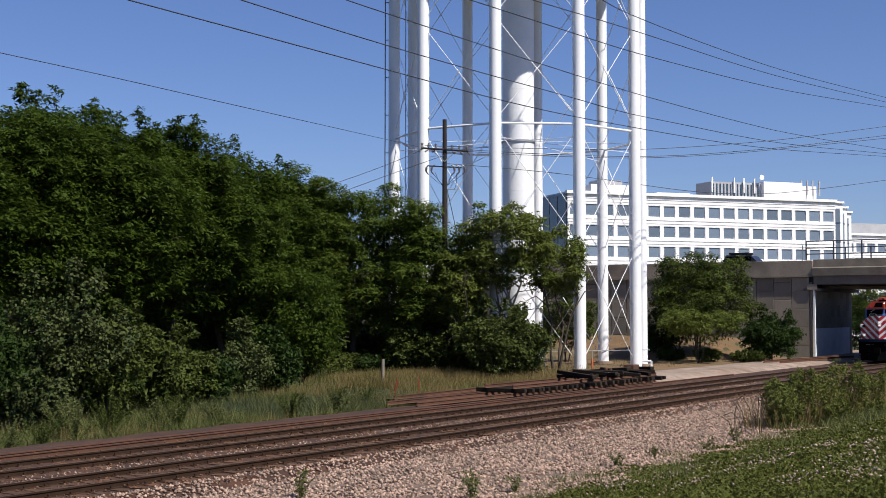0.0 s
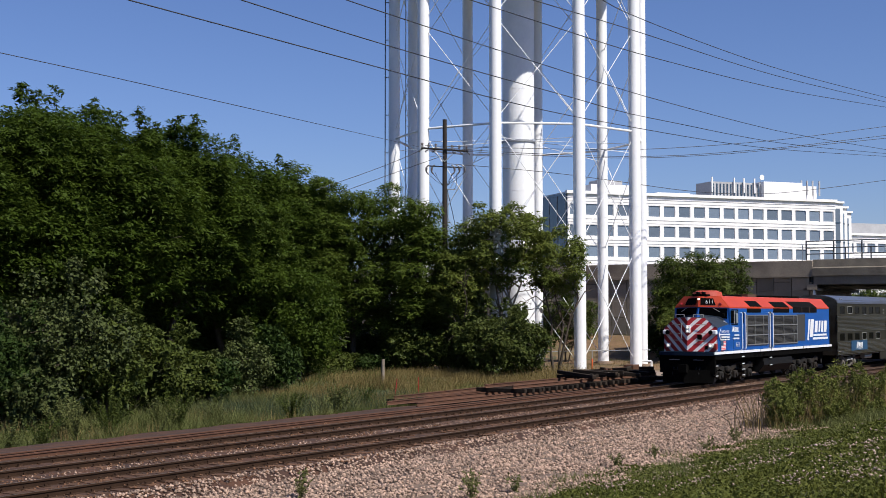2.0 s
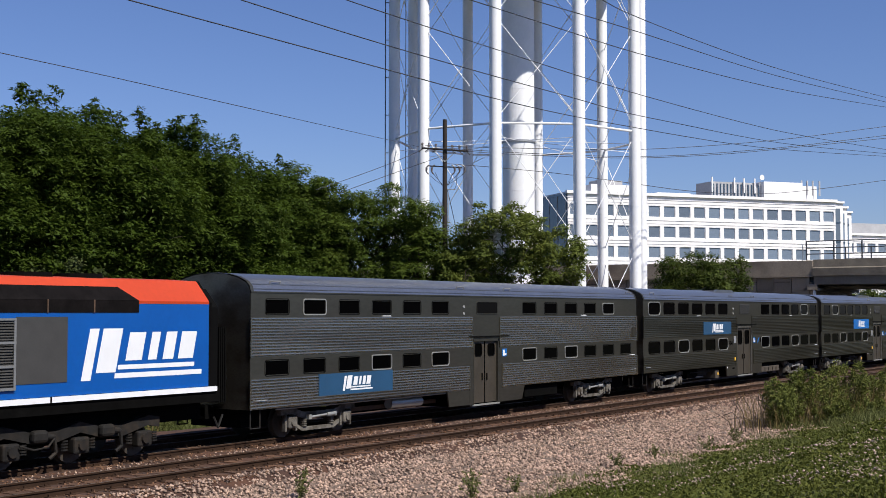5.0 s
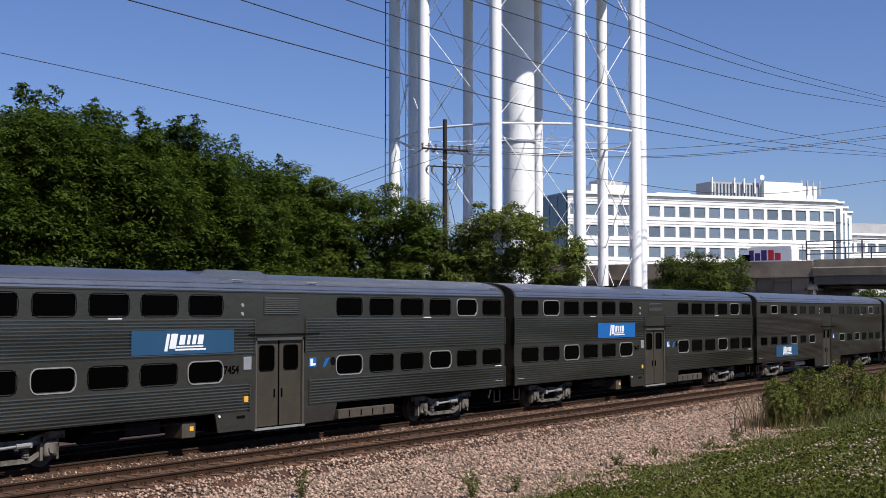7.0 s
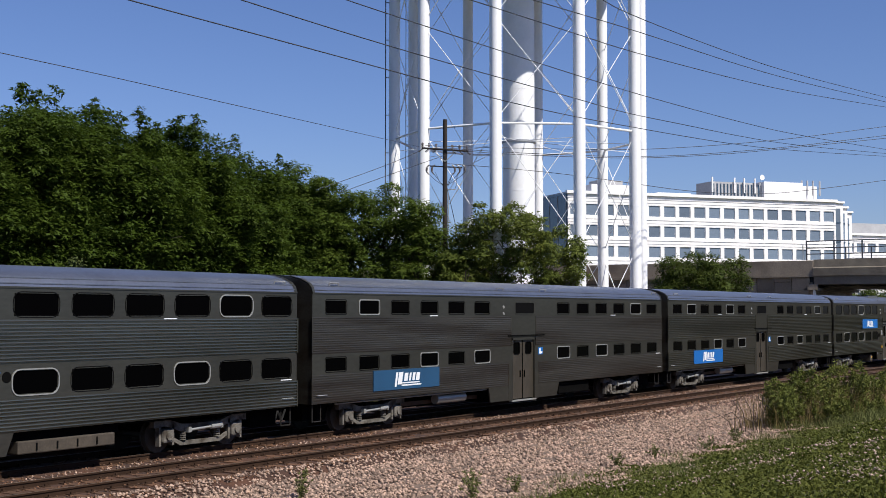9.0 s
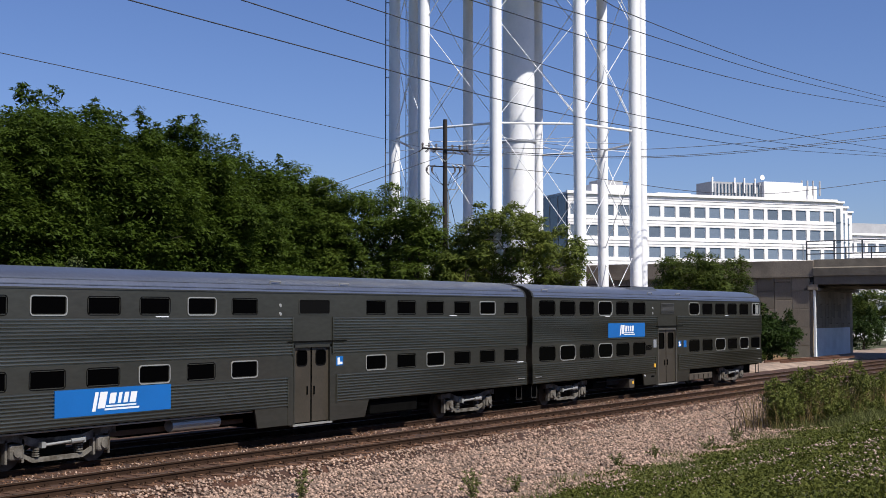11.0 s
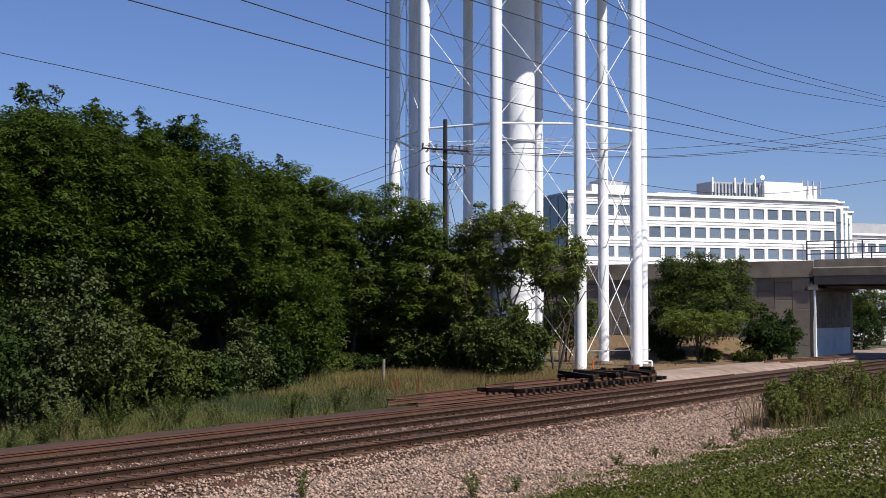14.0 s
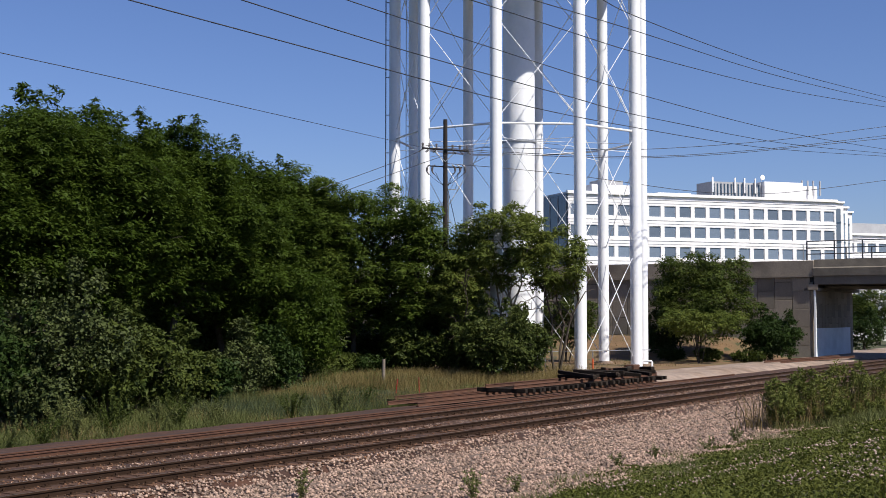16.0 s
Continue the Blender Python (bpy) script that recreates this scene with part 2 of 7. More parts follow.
class Form:
    """Gathers vertices and faces of one mesh."""

    def __init__(self):
        self.v, self.f = [], []

    def add(self, verts, faces):
        n = len(self.v)
        self.v += [tuple(p) for p in verts]
        self.f += [tuple(i + n for i in q) for q in faces]
        return self

    def box(self, x0, x1, y0, y1, z0, z1):
        return self.add([(x0, y0, z0), (x1, y0, z0), (x1, y1, z0), (x0, y1, z0), (x0, y0, z1), (x1, y0, z1), (x1, y1, z1), (x0, y1, z1)],
                        [(3, 2, 1, 0), (4, 5, 6, 7), (0, 1, 5, 4), (1, 2, 6, 5), (2, 3, 7, 6), (3, 0, 4, 7)])

    def soft(self, x0, x1, y0, y1, z0, z1, b=0.02):
        """A box with bevelled edges."""
        bm = bmesh.new()
        bmesh.ops.create_cube(bm, size=1)
        for v in bm.verts:
            v.co = ((x0 + x1) / 2 + v.co.x * (x1 - x0), (y0 + y1) / 2 + v.co.y * (y1 - y0), (z0 + z1) / 2 + v.co.z * (z1 - z0))
        bmesh.ops.bevel(bm, geom=bm.edges[:], offset=b, segments=2, affect="EDGES", profile=0.5)
        bm.verts.ensure_lookup_table()
        self.add([v.co[:] for v in bm.verts], [[v.index for v in f.verts] for f in bm.faces])
        bm.free()
        return self

    def tube(self, p, q, r0, r1=None, n=8, caps=True):
        p, q = Vector(p), Vector(q)
        r1 = r0 if r1 is None else r1
        d = (q - p).normalized()
        a = d.orthogonal().normalized()
        b = d.cross(a)
        vs = []
        for c, r in ((p, r0), (q, r1)):
            for i in range(n):
                t = 2 * math.pi * i / n
                vs.append(c + (a * math.cos(t) + b * math.sin(t)) * r)
        fs = [(i, (i + 1) % n, n + (i + 1) % n, n + i) for i in range(n)]
        if caps:
            fs += [tuple(range(n - 1, -1, -1)), tuple(range(n, 2 * n))]
        return self.add(vs, fs)

    def path(self, pts, r, n=6):
        for a, b in zip(pts, pts[1:]):
            self.tube(a, b, r, r, n)
        return self

    def loft(self, rings, close=True, caps=False):
        """Skins rings of equal length one to the next."""
        n = len(rings[0])
        vs = [p for ring in rings for p in ring]
        fs = []
        for k in range(len(rings) - 1):
            for i in range(n if close else n - 1):
                j = (i + 1) % n
                fs.append((k * n + i, k * n + j, (k + 1) * n + j, (k + 1) * n + i))
        if caps:
            fs += [tuple(range(n - 1, -1, -1)), tuple(range((len(rings) - 1) * n, len(rings) * n))]
        return self.add(vs, fs)

    def prism(self, outline, axis, a, b):
        """Extrudes a 2D outline along axis 0, 1 or 2 from a to b."""
        def at(p, h):
            q = list(p)
            q.insert(axis, h)
            return q
        return self.loft([[at(p, a) for p in outline], [at(p, b) for p in outline]], True, True)

    def mesh(self, name):
        me = bpy.data.meshes.new(name)
        me.from_pydata(self.v, [], self.f)
        bm = bmesh.new()
        bm.from_mesh(me)
        bmesh.ops.recalc_face_normals(bm, faces=bm.faces)
        bm.to_mesh(me)
        bm.free()
        return me


def part(name, form, material, parent=None, label="", smooth=False):
    me = form if isinstance(form, bpy.types.Mesh) else form.mesh(name)
    if not me.materials:
        me.materials.append(M[material] if isinstance(material, str) else material)
    if smooth:
        me.shade_smooth()
    ob = new(name, me)
    if parent:
        ob.parent = parent
    if label:
        ob["label"] = label
    return ob


def thing(name, label, category, group="", at=(0, 0, 0), rz=0):
    ob = new(name)
    ob.empty_display_size = 0.2
    ob.matrix_basis = pose(*at, 0, 0, rz)
    return tagged(ob, label, category, group)


def quick(name, co, quads, material, parent=None):
    """A large mesh of quads from arrays."""
    me = bpy.data.meshes.new(name)
    nv, nf = len(co), len(quads)
    me.vertices.add(nv)
    me.vertices.foreach_set("co", np.asarray(co, np.float32).ravel())
    k = quads.shape[1]
    me.loops.add(nf * k)
    me.loops.foreach_set("vertex_index", quads.astype(np.int32).ravel())
    me.polygons.add(nf)
    me.polygons.foreach_set("loop_start", np.arange(0, nf * k, k, dtype=np.int32))
    me.update(calc_edges=True)
    me.validate()
    return part(name, me, material, parent)


def round_rect(x0, x1, z0, z1, r, n=4):
    pts = []
    for cx, cz, a0 in ((x1 - r, z1 - r, 0), (x0 + r, z1 - r, 90), (x0 + r, z0 + r, 180), (x1 - r, z0 + r, 270)):
        for i in range(n + 1):
            a = radians(a0 + 90 * i / n)
            pts.append((cx + r * math.cos(a), cz + r * math.sin(a)))
    return pts


def ring_frame(x0, x1, z0, z1, r, w, y0, y1):
    """A rounded frame standing in the xz plane between y0 and y1."""
    o, i = round_rect(x0 - w, x1 + w, z0 - w, z1 + w, r + w), round_rect(x0, x1, z0, z1, r)
    g = Form()
    g.loft([[(a, y1, b) for a, b in o], [(a, y0, b) for a, b in o], [(a, y0, b) for a, b in i], [(a, y1, b) for a, b in i]])
    return g


def holed(x0, x1, z0, z1, holes, y, depth=0.06):
    """A wall panel in the plane y with openings, and their reveals going back by depth."""
    xs = sorted({x0, x1, *[h[0] for h in holes], *[h[1] for h in holes]})
    zs = sorted({z0, z1, *[h[2] for h in holes], *[h[3] for h in holes]})
    g = Form()
    for a, b in zip(xs, xs[1:]):
        for c, d in zip(zs, zs[1:]):
            if not any(h[0] <= a and b <= h[1] and h[2] <= c and d <= h[3] for h in holes):
                g.add([(a, y, c), (b, y, c), (b, y, d), (a, y, d)], [(0, 1, 2, 3)])
    for a, b, c, d in holes:
        q = [(a, c), (b, c), (b, d), (a, d)]
        for (p0, p1), (q0, q1) in zip(q, q[1:] + q[:1]):
            g.add([(p0, y, p1), (q0, y, q1), (q0, y + depth, q1), (p0, y + depth, p1)], [(0, 1, 2, 3)])
    return g

# ---- ground ----


def smooth_step(a, b, v):
    t = np.clip((v - a) / (b - a), 0, 1)
    return t * t * (3 - 2 * t)


def ground_z(x, y):
    """Height of the open ground."""
    x, y = np.asarray(x, float), np.asarray(y, float)
    z = -0.42 + 0 * x
    ditch = smooth_step(6.0, 8.6, y) * (1 - smooth_step(56, 74, x + 0 * y)) * -0.35
    ditch = ditch * (1 - smooth_step(10, 17, y) * smooth_step(48, 58, x)) + smooth_step(10, 17, y) * smooth_step(48, 58, x) * (1 - smooth_step(58, 70, x)) * 0.28
    pad = smooth_step(3.6, 5.0, y) * smooth_step(58, 70, x) * 0.34
    bank = smooth_step(-11.6, -25, y) * 2.45
    near = smooth_step(-11.6, -13.6, y) * 0.15
    berm = smooth_step(90, 105, x) * smooth_step(9.0, 14, y) * (1 - smooth_step(106.5, 108.5, x)) * 1.7
    far = smooth_step(150, 700, np.hypot(x, y)) * -1.5
    return z + ditch + pad + bank + near + berm + far


def sheet(name, xs, ys, lift, material, rough=0.0, seed=3):
    rng = np.random.default_rng(seed)
    X, Y = np.meshgrid(xs, ys, indexing="ij")
    Z = ground_z(X, Y) + lift + rng.normal(0, rough, X.shape)
    if lift:
        Z[0], Z[-1], Z[:, 0], Z[:, -1] = Z[0] - 0.3, Z[-1] - 0.3, Z[:, 0] - 0.3, Z[:, -1] - 0.3
    co = np.stack([X, Y, Z], -1).reshape(-1, 3)
    n, m = len(xs), len(ys)
    i = (np.arange(n - 1)[:, None] * m + np.arange(m - 1)[None, :]).ravel()
    ob = quick(name, co, np.stack([i, i + m, i + m + 1, i + 1], 1), material)
    ob.data.shade_smooth()
    return ob


far_steps = [200, 300, 450, 700, 1100, 1700, 2600]
gx = np.array([-v for v in reversed(far_steps)] + list(np.arange(-120, 181, 3.0)) + far_steps[1:])
gy = np.array([-v for v in reversed(far_steps)] + list(np.arange(-60, -30, 5.0)) + list(np.arange(-30, 40, 0.8)) + list(np.arange(40, 140, 8.0)) + far_steps)
ground = tagged(sheet("ground", gx, gy, 0.0, "soil_grass", 0.03), "uneven grassy ground reaching to the horizon", "ground", kind="structure")
earth = tagged(sheet("bare_earth", np.arange(70, 106, 1.0), np.arange(6.0, 46, 1.0), 0.05, "earth", 0.02),
               "bare brown earth round the water tower legs", "ground", kind="structure")
pad = tagged(sheet("pavement", np.arange(64, 107.5, 1.0), np.arange(3.3, 8.4, 0.5), 0.10, "concrete_pad", 0.006),
             "pale worn concrete apron beside the tracks", "pavement", kind="structure")
lot = tagged(sheet("lot", np.arange(107.5, 170, 1.5), np.arange(3.0, 12, 1.0), 0.10, "concrete_pad", 0.006),
             "pale gravelled lot under the bridge", "pavement", kind="structure")
gravel = tagged(sheet("gravel_field", np.arange(-20, 90, 0.5), np.arange(-11.9, -3.9, 0.25), 0.09, "gravel_bed", 0.025),
                "pinkish crushed-stone ballast spread beside the tracks", "gravel", kind="structure")

# trackbed, a low raised bank of rust-stained ballast under the two running tracks
bed_profile = [(-5.75, -0.36), (-5.2, -0.17), (-1.9, -0.15), (2.6, -0.15), (3.6, -0.22), (5.2, -0.33), (7.5, -0.50), (8.6, -1.0)]
bed = Form()
bed.loft([[(float(x), y, z + 0.02 * math.sin(x * 1.7 + y * 3)) for y, z in bed_profile] for x in np.arange(-60, 620, 2.0)], close=False)
tagged(part("ballast", bed, "ballast_bed"), "rust-stained ballast bed under the railway tracks", "ballast", kind="structure")

# ---- tracks ----
RAIL = [(-0.07, -0.17), (0.07, -0.17), (0.07, -0.155), (0.012, -0.135), (0.012, -0.045), (0.037, -0.035), (0.037, -0.004), (0.028, 0.0),
        (-0.028, 0.0), (-0.037, -0.004), (-0.037, -0.035), (-0.012, -0.045), (-0.012, -0.135), (-0.07, -0.155)]


def rail(parent, y, z, x0, x1, material, name="rail"):
    g = Form()
    g.loft([[(x, y + a, z + b) for a, b in RAIL] for x in np.linspace(x0, x1, 12)], caps=True)
    r = part(name, g, material, parent)
    if material == "rail_rust_shaded":
        part("rail_head", Form().box(x0, x1, y - 0.024, y + 0.024, z - 0.004, z + 0.002), "rail_head", r, "worn bright running surface")
    return r


tie_mesh = Form().box(-0.115, 0.115, -1.3, 1.3, -0.17, 0.0).mesh("tie")
spike_mesh = Form().box(-0.09, 0.09, -0.17, 0.17, 0, 0.016).box(-0.03, 0.03, 0.085, 0.125, 0, 0.06).box(-0.03, 0.03, -0.125, -0.085, 0, 0.06).mesh("tie_plate")


def track(y, label, x0=-60, x1=600, seed=1):
    t = thing("railway_track", label, "railway track", "parallel railway tracks")
    tagged(t, kind="structure")
    for s in (-0.7525, 0.7525):
        rail(t, y + s, 0.0, x0, x1, "rail_rust_shaded")
    rng = random.Random(seed)
    tie_mesh.materials.clear()
    tie_mesh.materials.append(M["tie"])
    spike_mesh.materials.clear()
    spike_mesh.materials.append(M["rail_rust_shaded"])
    rest = Form()
    for k in range(int((x1 - x0) / 0.52)):
        x = x0 + k * 0.52 + rng.uniform(-0.03, 0.03)
        if 8 <= x <= 92:
            o = part("tie", tie_mesh, "tie", t)
            o.matrix_basis = pose(x, y + rng.uniform(-0.06, 0.06), -0.145 + rng.uniform(-0.01, 0.01), 0, 0, rng.uniform(-1, 1))
            if x < 70:
                for s in (-0.7525, 0.7525):
                    q = part("tie_plate", spike_mesh, "rail_rust_shaded", o)
                    q.location = (0, s, 0.0)
        elif x < 260:
            rest.box(x - 0.115, x + 0.115, y - 1.3, y + 1.3, -0.3, -0.145)
    r = part("far_ties", rest, "tie", t)
    r["kind"] = "stuff"
    return t


track_train = track(0.0, "rusty steel rails on dark wooden ties, the train's track", seed=1)
track_near = track(-3.40, "rusty empty railway track on brown wooden ties", seed=2)

# loose rails laid along the ballast shoulder
for i, (y, z, a, b) in enumerate([(2.05, -0.02, -30, 62), (2.62, -0.03, -20, 75), (3.15, -0.10, -30, 58)]):
    lr = thing("spare_rail", "rusty spare rail lying along the ballast shoulder", "rail", "spare rails beside the track")
    rail(lr, y, z, a, b, "rail_old")

# ---- water tower ----
TX, TY = 77.2, 18.8
TR = 8.6
tower = thing("water_tower", "tall white-painted steel water tower on ten legs", "water tower", at=(TX, TY, 0.0))
F2, R2 = Vector((0.8354, 0.5497, 0)), Vector((0.5497, -0.8354, 0))


def leg_at(k, z=0.0, rad=TR):
    a = radians(31 + 36 * k)
    p = R2 * math.cos(a) * rad - F2 * math.sin(a) * rad
    return Vector((p.x, p.y, z))


TOPZ, RING_Z = 29.5, 15.55
leg_mesh = Form().tube((0, 0, -0.1), (0, 0, TOPZ), 0.385, 0.385, 24, caps=False)
for z in (5.4, 10.6, 20.6, 25.0):
    leg_mesh.tube((0, 0, z), (0, 0, z + 0.02), 0.391, 0.391, 24, caps=False)
leg_mesh = leg_mesh.mesh("leg")
foot_mesh = Form().tube((0, 0, -0.3), (0, 0, 0.08), 0.75, 0.72, 16).tube((0, 0, 0.08), (0, 0, 0.14), 0.56, 0.56, 16).mesh("footing")
for k in range(10):
    o = part("leg", leg_mesh, "tower_white", tower, smooth=False)
    o.location = leg_at(k)
    q = part("footing", foot_mesh, "concrete_pad", o, "round concrete footing")
for me in (leg_mesh,):
    for p in me.polygons:
        p.use_smooth = len(p.vertices) == 4
riser = Form()
riser.tube((0, 0, 0), (0, 0, TOPZ), 1.1, 1.1, 40, caps=False)
part("riser", riser, "tower_white", tower, "wide white central riser pipe", smooth=False)
for p in tower.children[-1].data.polygons:
    p.use_smooth = len(p.vertices) == 4
# bolted flange; its dark shadow line is put in as grey colour
fl = Form()
fl.tube((0, 0, 15.35), (0, 0, 15.5), 1.17, 1.17, 40)
part("flange", fl, "galvanised", tower, "bolted flange, grey for its shadow line")
for z in (4.0, 8.0, 12.0, 19.0, 23.0):
    part("weld_seam", Form().tube((0, 0, z), (0, 0, z + 0.03), 1.106, 1.106, 40), "tower_white", tower)
for k in range(10):
    a, b = leg_at(k, RING_Z), leg_at(k + 1, RING_Z)
    d = (b - a).normalized()
    g = Form().tube(a + d * 0.33, b - d * 0.33, 0.075, 0.075, 8)
    part("ring_strut", g, "tower_white", tower)
    c = leg_at(k, RING_Z - 0.1)
    g = Form().tube(c * 0.955, Vector((c.x, c.y, 0)).normalized() * 1.12 + Vector((0, 0, c.z)), 0.022, 0.022, 5)
    part("spoke_rod", g, "tower_white", tower)
    for z0, z1 in ((0.3, 7.7), (7.9, RING_Z - 0.2), (RING_Z + 0.2, 22.3), (22.5, TOPZ - 0.4)):
        for s in (0, 1):
            p, q = leg_at(k + s, z0), leg_at(k + 1 - s, z1)
            e = (q - p).normalized()
            g = Form().tube(p + e * 0.5, q - e * 0.5, 0.024, 0.024, 6)
            mid = (p + q) / 2
            g.tube(mid - e * 0.35, mid + e * 0.3, 0.036, 0.036, 6)
            for end, w in ((p, e), (q, -e)):
                g.tube(end + w * 0.42, end + w * 0.8, 0.045, 0.024, 6)
            part("brace_rod", g, "tower_white", tower)
# tank over the legs
prof = [(0.0, TOPZ - 2.4), (3.0, TOPZ - 2.2), (6.5, TOPZ - 1.2), (8.6, TOPZ - 0.1), (10.2, TOPZ + 1.6), (11.0, TOPZ + 3.6), (10.8, TOPZ + 6.2), (9.2, TOPZ + 8.6), (5.5, TOPZ + 10.4), (0.0, TOPZ + 11)]
g = Form()
g.loft([[(r * math.cos(2 * math.pi * i / 48), r * math.sin(2 * math.pi * i / 48), z) for i in range(48)] for r, z in prof])
part("tank", g, "tower_white", tower, "round white water tank", smooth=True)
# ladder on the outer side of a leg
for k, off in ((4, 0.62), (5, -0.0)):
    base = leg_at(k)
    out = Vector((base.x, base.y, 0)).normalized()
    side = Vector((-out.y, out.x, 0))
    g = Form()
    c = base + (out * 0.62 if k == 4 else -side * 0.0 + out * 0.55)
    for s in (-0.2, 0.2):
        g.tube(c + side * s + Vector((0, 0, 3)), c + side * s + Vector((0, 0, TOPZ)), 0.03, 0.03, 5)
    for z in np.arange(3.2, TOPZ, 0.38):
        g.tube(c + side * -0.2 + Vector((0, 0, z)), c + side * 0.2 + Vector((0, 0, z)), 0.014, 0.014, 4)
    for z in np.arange(4.2, TOPZ, 2.6):
        g.tube(c + Vector((0, 0, z)), base + out * 0.36 + Vector((0, 0, z)), 0.03, 0.03, 5)
    part("ladder", g, "galvanised" if k == 5 else "fence_dark", tower, "narrow steel access ladder")
# low cross pipe beside a leg
g = Form().path([leg_at(0, 0.5) + Vector((0.3, 0.0, 0)), leg_at(0, 0.5) + R2 * 1.0, leg_at(0, 0.0) + R2 * 1.0], 0.07)
part("drain_pipe", g, "tower_white", tower)

# ---- bridge and retaining wall ----
BX, BY = 107.0, 7.7
bridge = thing("road_bridge", "grey concrete road bridge on a block retaining wall", "bridge", at=(BX, BY, 0))
tagged(bridge, kind="structure")
DECK_W = 11.5
# wall core set back, facing panels proud
part("wall_core", Form().box(0.15, DECK_W, 0.15, 165, -0.6, 6.2), "concrete_wall", bridge)
part("coping", Form().soft(-0.12, 0.35, 0.0, 165, 6.75, 8.02, 0.03), "concrete_wall", bridge, "stained concrete parapet")
part("coping_ledge", Form().box(-0.22, 0.1, 0.0, 165, 6.62, 6.76), "concrete_wall", bridge)
rng = random.Random(5)
PW, PH = 1.52, 1.52
slabs = {}


def slab(w, h):
    key = (round(w, 3), round(h, 3))
    if key not in slabs:
        slabs[key] = Form().soft(0, 0.16, 0.02, w - 0.02, 0.02, h - 0.02, 0.02).mesh("wall_panel")
    return slabs[key]


# cross-shaped interlocking panels: alternate columns shift by half
col = 0
y = 0.35
while y < 42:
    z = -0.6 - (PH / 2 if col % 2 else 0)
    while z < 6.62:
        z0, z1 = max(z, -0.6), min(z + PH, 6.62)
        if z1 - z0 > 0.2:
            me = slab(PW, z1 - z0)
            o = part("wall_panel", me, "concrete_blue" if rng.random() < 0.06 else "concrete_wall", bridge)
            o.location = (0, y, z0)
        z += PH
    y += PW
    col += 1
# abutment face towards the tracks
slab2 = {}
col = 0
x = 0.3
while x < DECK_W - 0.5:
    z = -0.6 - (0.55 if col % 2 else 0)
    while z < 5.6:
        z0, z1 = max(z, -0.6), min(z + 1.1, 5.6)
        if z1 - z0 > 0.15:
            key = round(z1 - z0, 3)
            if key not in slab2:
                slab2[key] = Form().soft(0.015, 0.885, -0.02, 0.14, 0.015, z1 - z0 - 0.015, 0.015).mesh("abutment_panel")
                slab2[key].materials.append(M["concrete_wall"])
            o = part("abutment_panel", slab2[key], "concrete_wall", bridge)
            o.location = (x, 0, z0)
        z += 1.1
    x += 0.9
    col += 1
part("paint_patch", Form().box(0.35, 10.2, -0.030, -0.022, -0.45, 2.35), "paint_patch", bridge, "pale blue-grey painted-over patch")
part("corner_post", Form().soft(-0.06, 0.12, -0.14, 0.04, -0.6, 5.6, 0.02), "white_paint", bridge, "white vertical corner strip")
part("bearing_seat", Form().soft(0.0, DECK_W + 0.2, -0.5, 0.9, 5.45, 5.72, 0.03), "concrete_girder", bridge)
part("bearing_block", Form().soft(-0.16, 0.12, -0.35, 0.5, 5.55, 6.05, 0.03), "concrete_wall", bridge)
SPAN = -24.0
part("deck", Form().box(0.3, DECK_W - 0.3, SPAN, 0.0, 6.22, 6.85), "asphalt", bridge)
for x in (0.15, 2.5, 4.8, 7.1, 9.4, 11.2):
    edge = x < 1 or x > 11
    t = 6.95 if edge else 6.22
    g = Form().prism([(x - 0.30, 6.0 if edge else 5.70), (x + 0.15, 6.0 if edge else 5.70), (x + 0.15, t), (x - 0.30, t)] if edge else
                     [(x - 0.28, 5.70), (x + 0.28, 5.70), (x + 0.28, 5.85), (x + 0.1, 5.95), (x + 0.1, 6.1), (x + 0.3, t), (x - 0.3, t), (x - 0.1, 6.1), (x - 0.1, 5.95), (x - 0.28, 5.85)], 1, SPAN, -0.05)
    part("girder", g, "concrete_girder", bridge)
g = Form().prism([(-0.28, 6.72), (0.3, 6.95), (0.3, 8.08), (-0.02, 8.08), (-0.10, 7.45), (-0.28, 7.35)], 1, SPAN, 0.0)
part("parapet", g, "concrete_girder", bridge, "grey concrete bridge parapet")
part("parapet", Form().prism([(DECK_W - 0.3, 6.95), (DECK_W + 0.28, 6.72), (DECK_W + 0.28, 8.08), (DECK_W - 0.1, 8.08), (DECK_W - 0.3, 7.4)], 1, SPAN, 165), "concrete_girder", bridge)
part("road_surface", Form().box(0.36, DECK_W - 0.3, 0.0, 165, 6.2, 6.85), "asphalt", bridge)
part("far_abutment", Form().box(0, DECK_W, SPAN - 150, SPAN, -0.6, 6.85), "concrete_wall", bridge)
# railing on the parapet
for x in (0.12, DECK_W - 0.05):
    g = Form()
    for z in (8.55, 9.05, 9.62):
        g.tube((x, SPAN, z), (x, 0.6, z), 0.045, 0.045, 6)
    part("handrail", g, "fence_dark", bridge, "dark steel pedestrian railing")
    for y in np.arange(0.6, SPAN, -2.3):
        part("railing_post", Form().box(x - 0.05, x + 0.05, y - 0.05, y + 0.05, 8.05, 9.64), "fence_dark", bridge)
part("sign_post", Form().tube((0.1, 0.9, 8.0), (0.1, 0.9, 9.3), 0.04, 0.04, 6), "galvanised", bridge)

# ---- office building ----


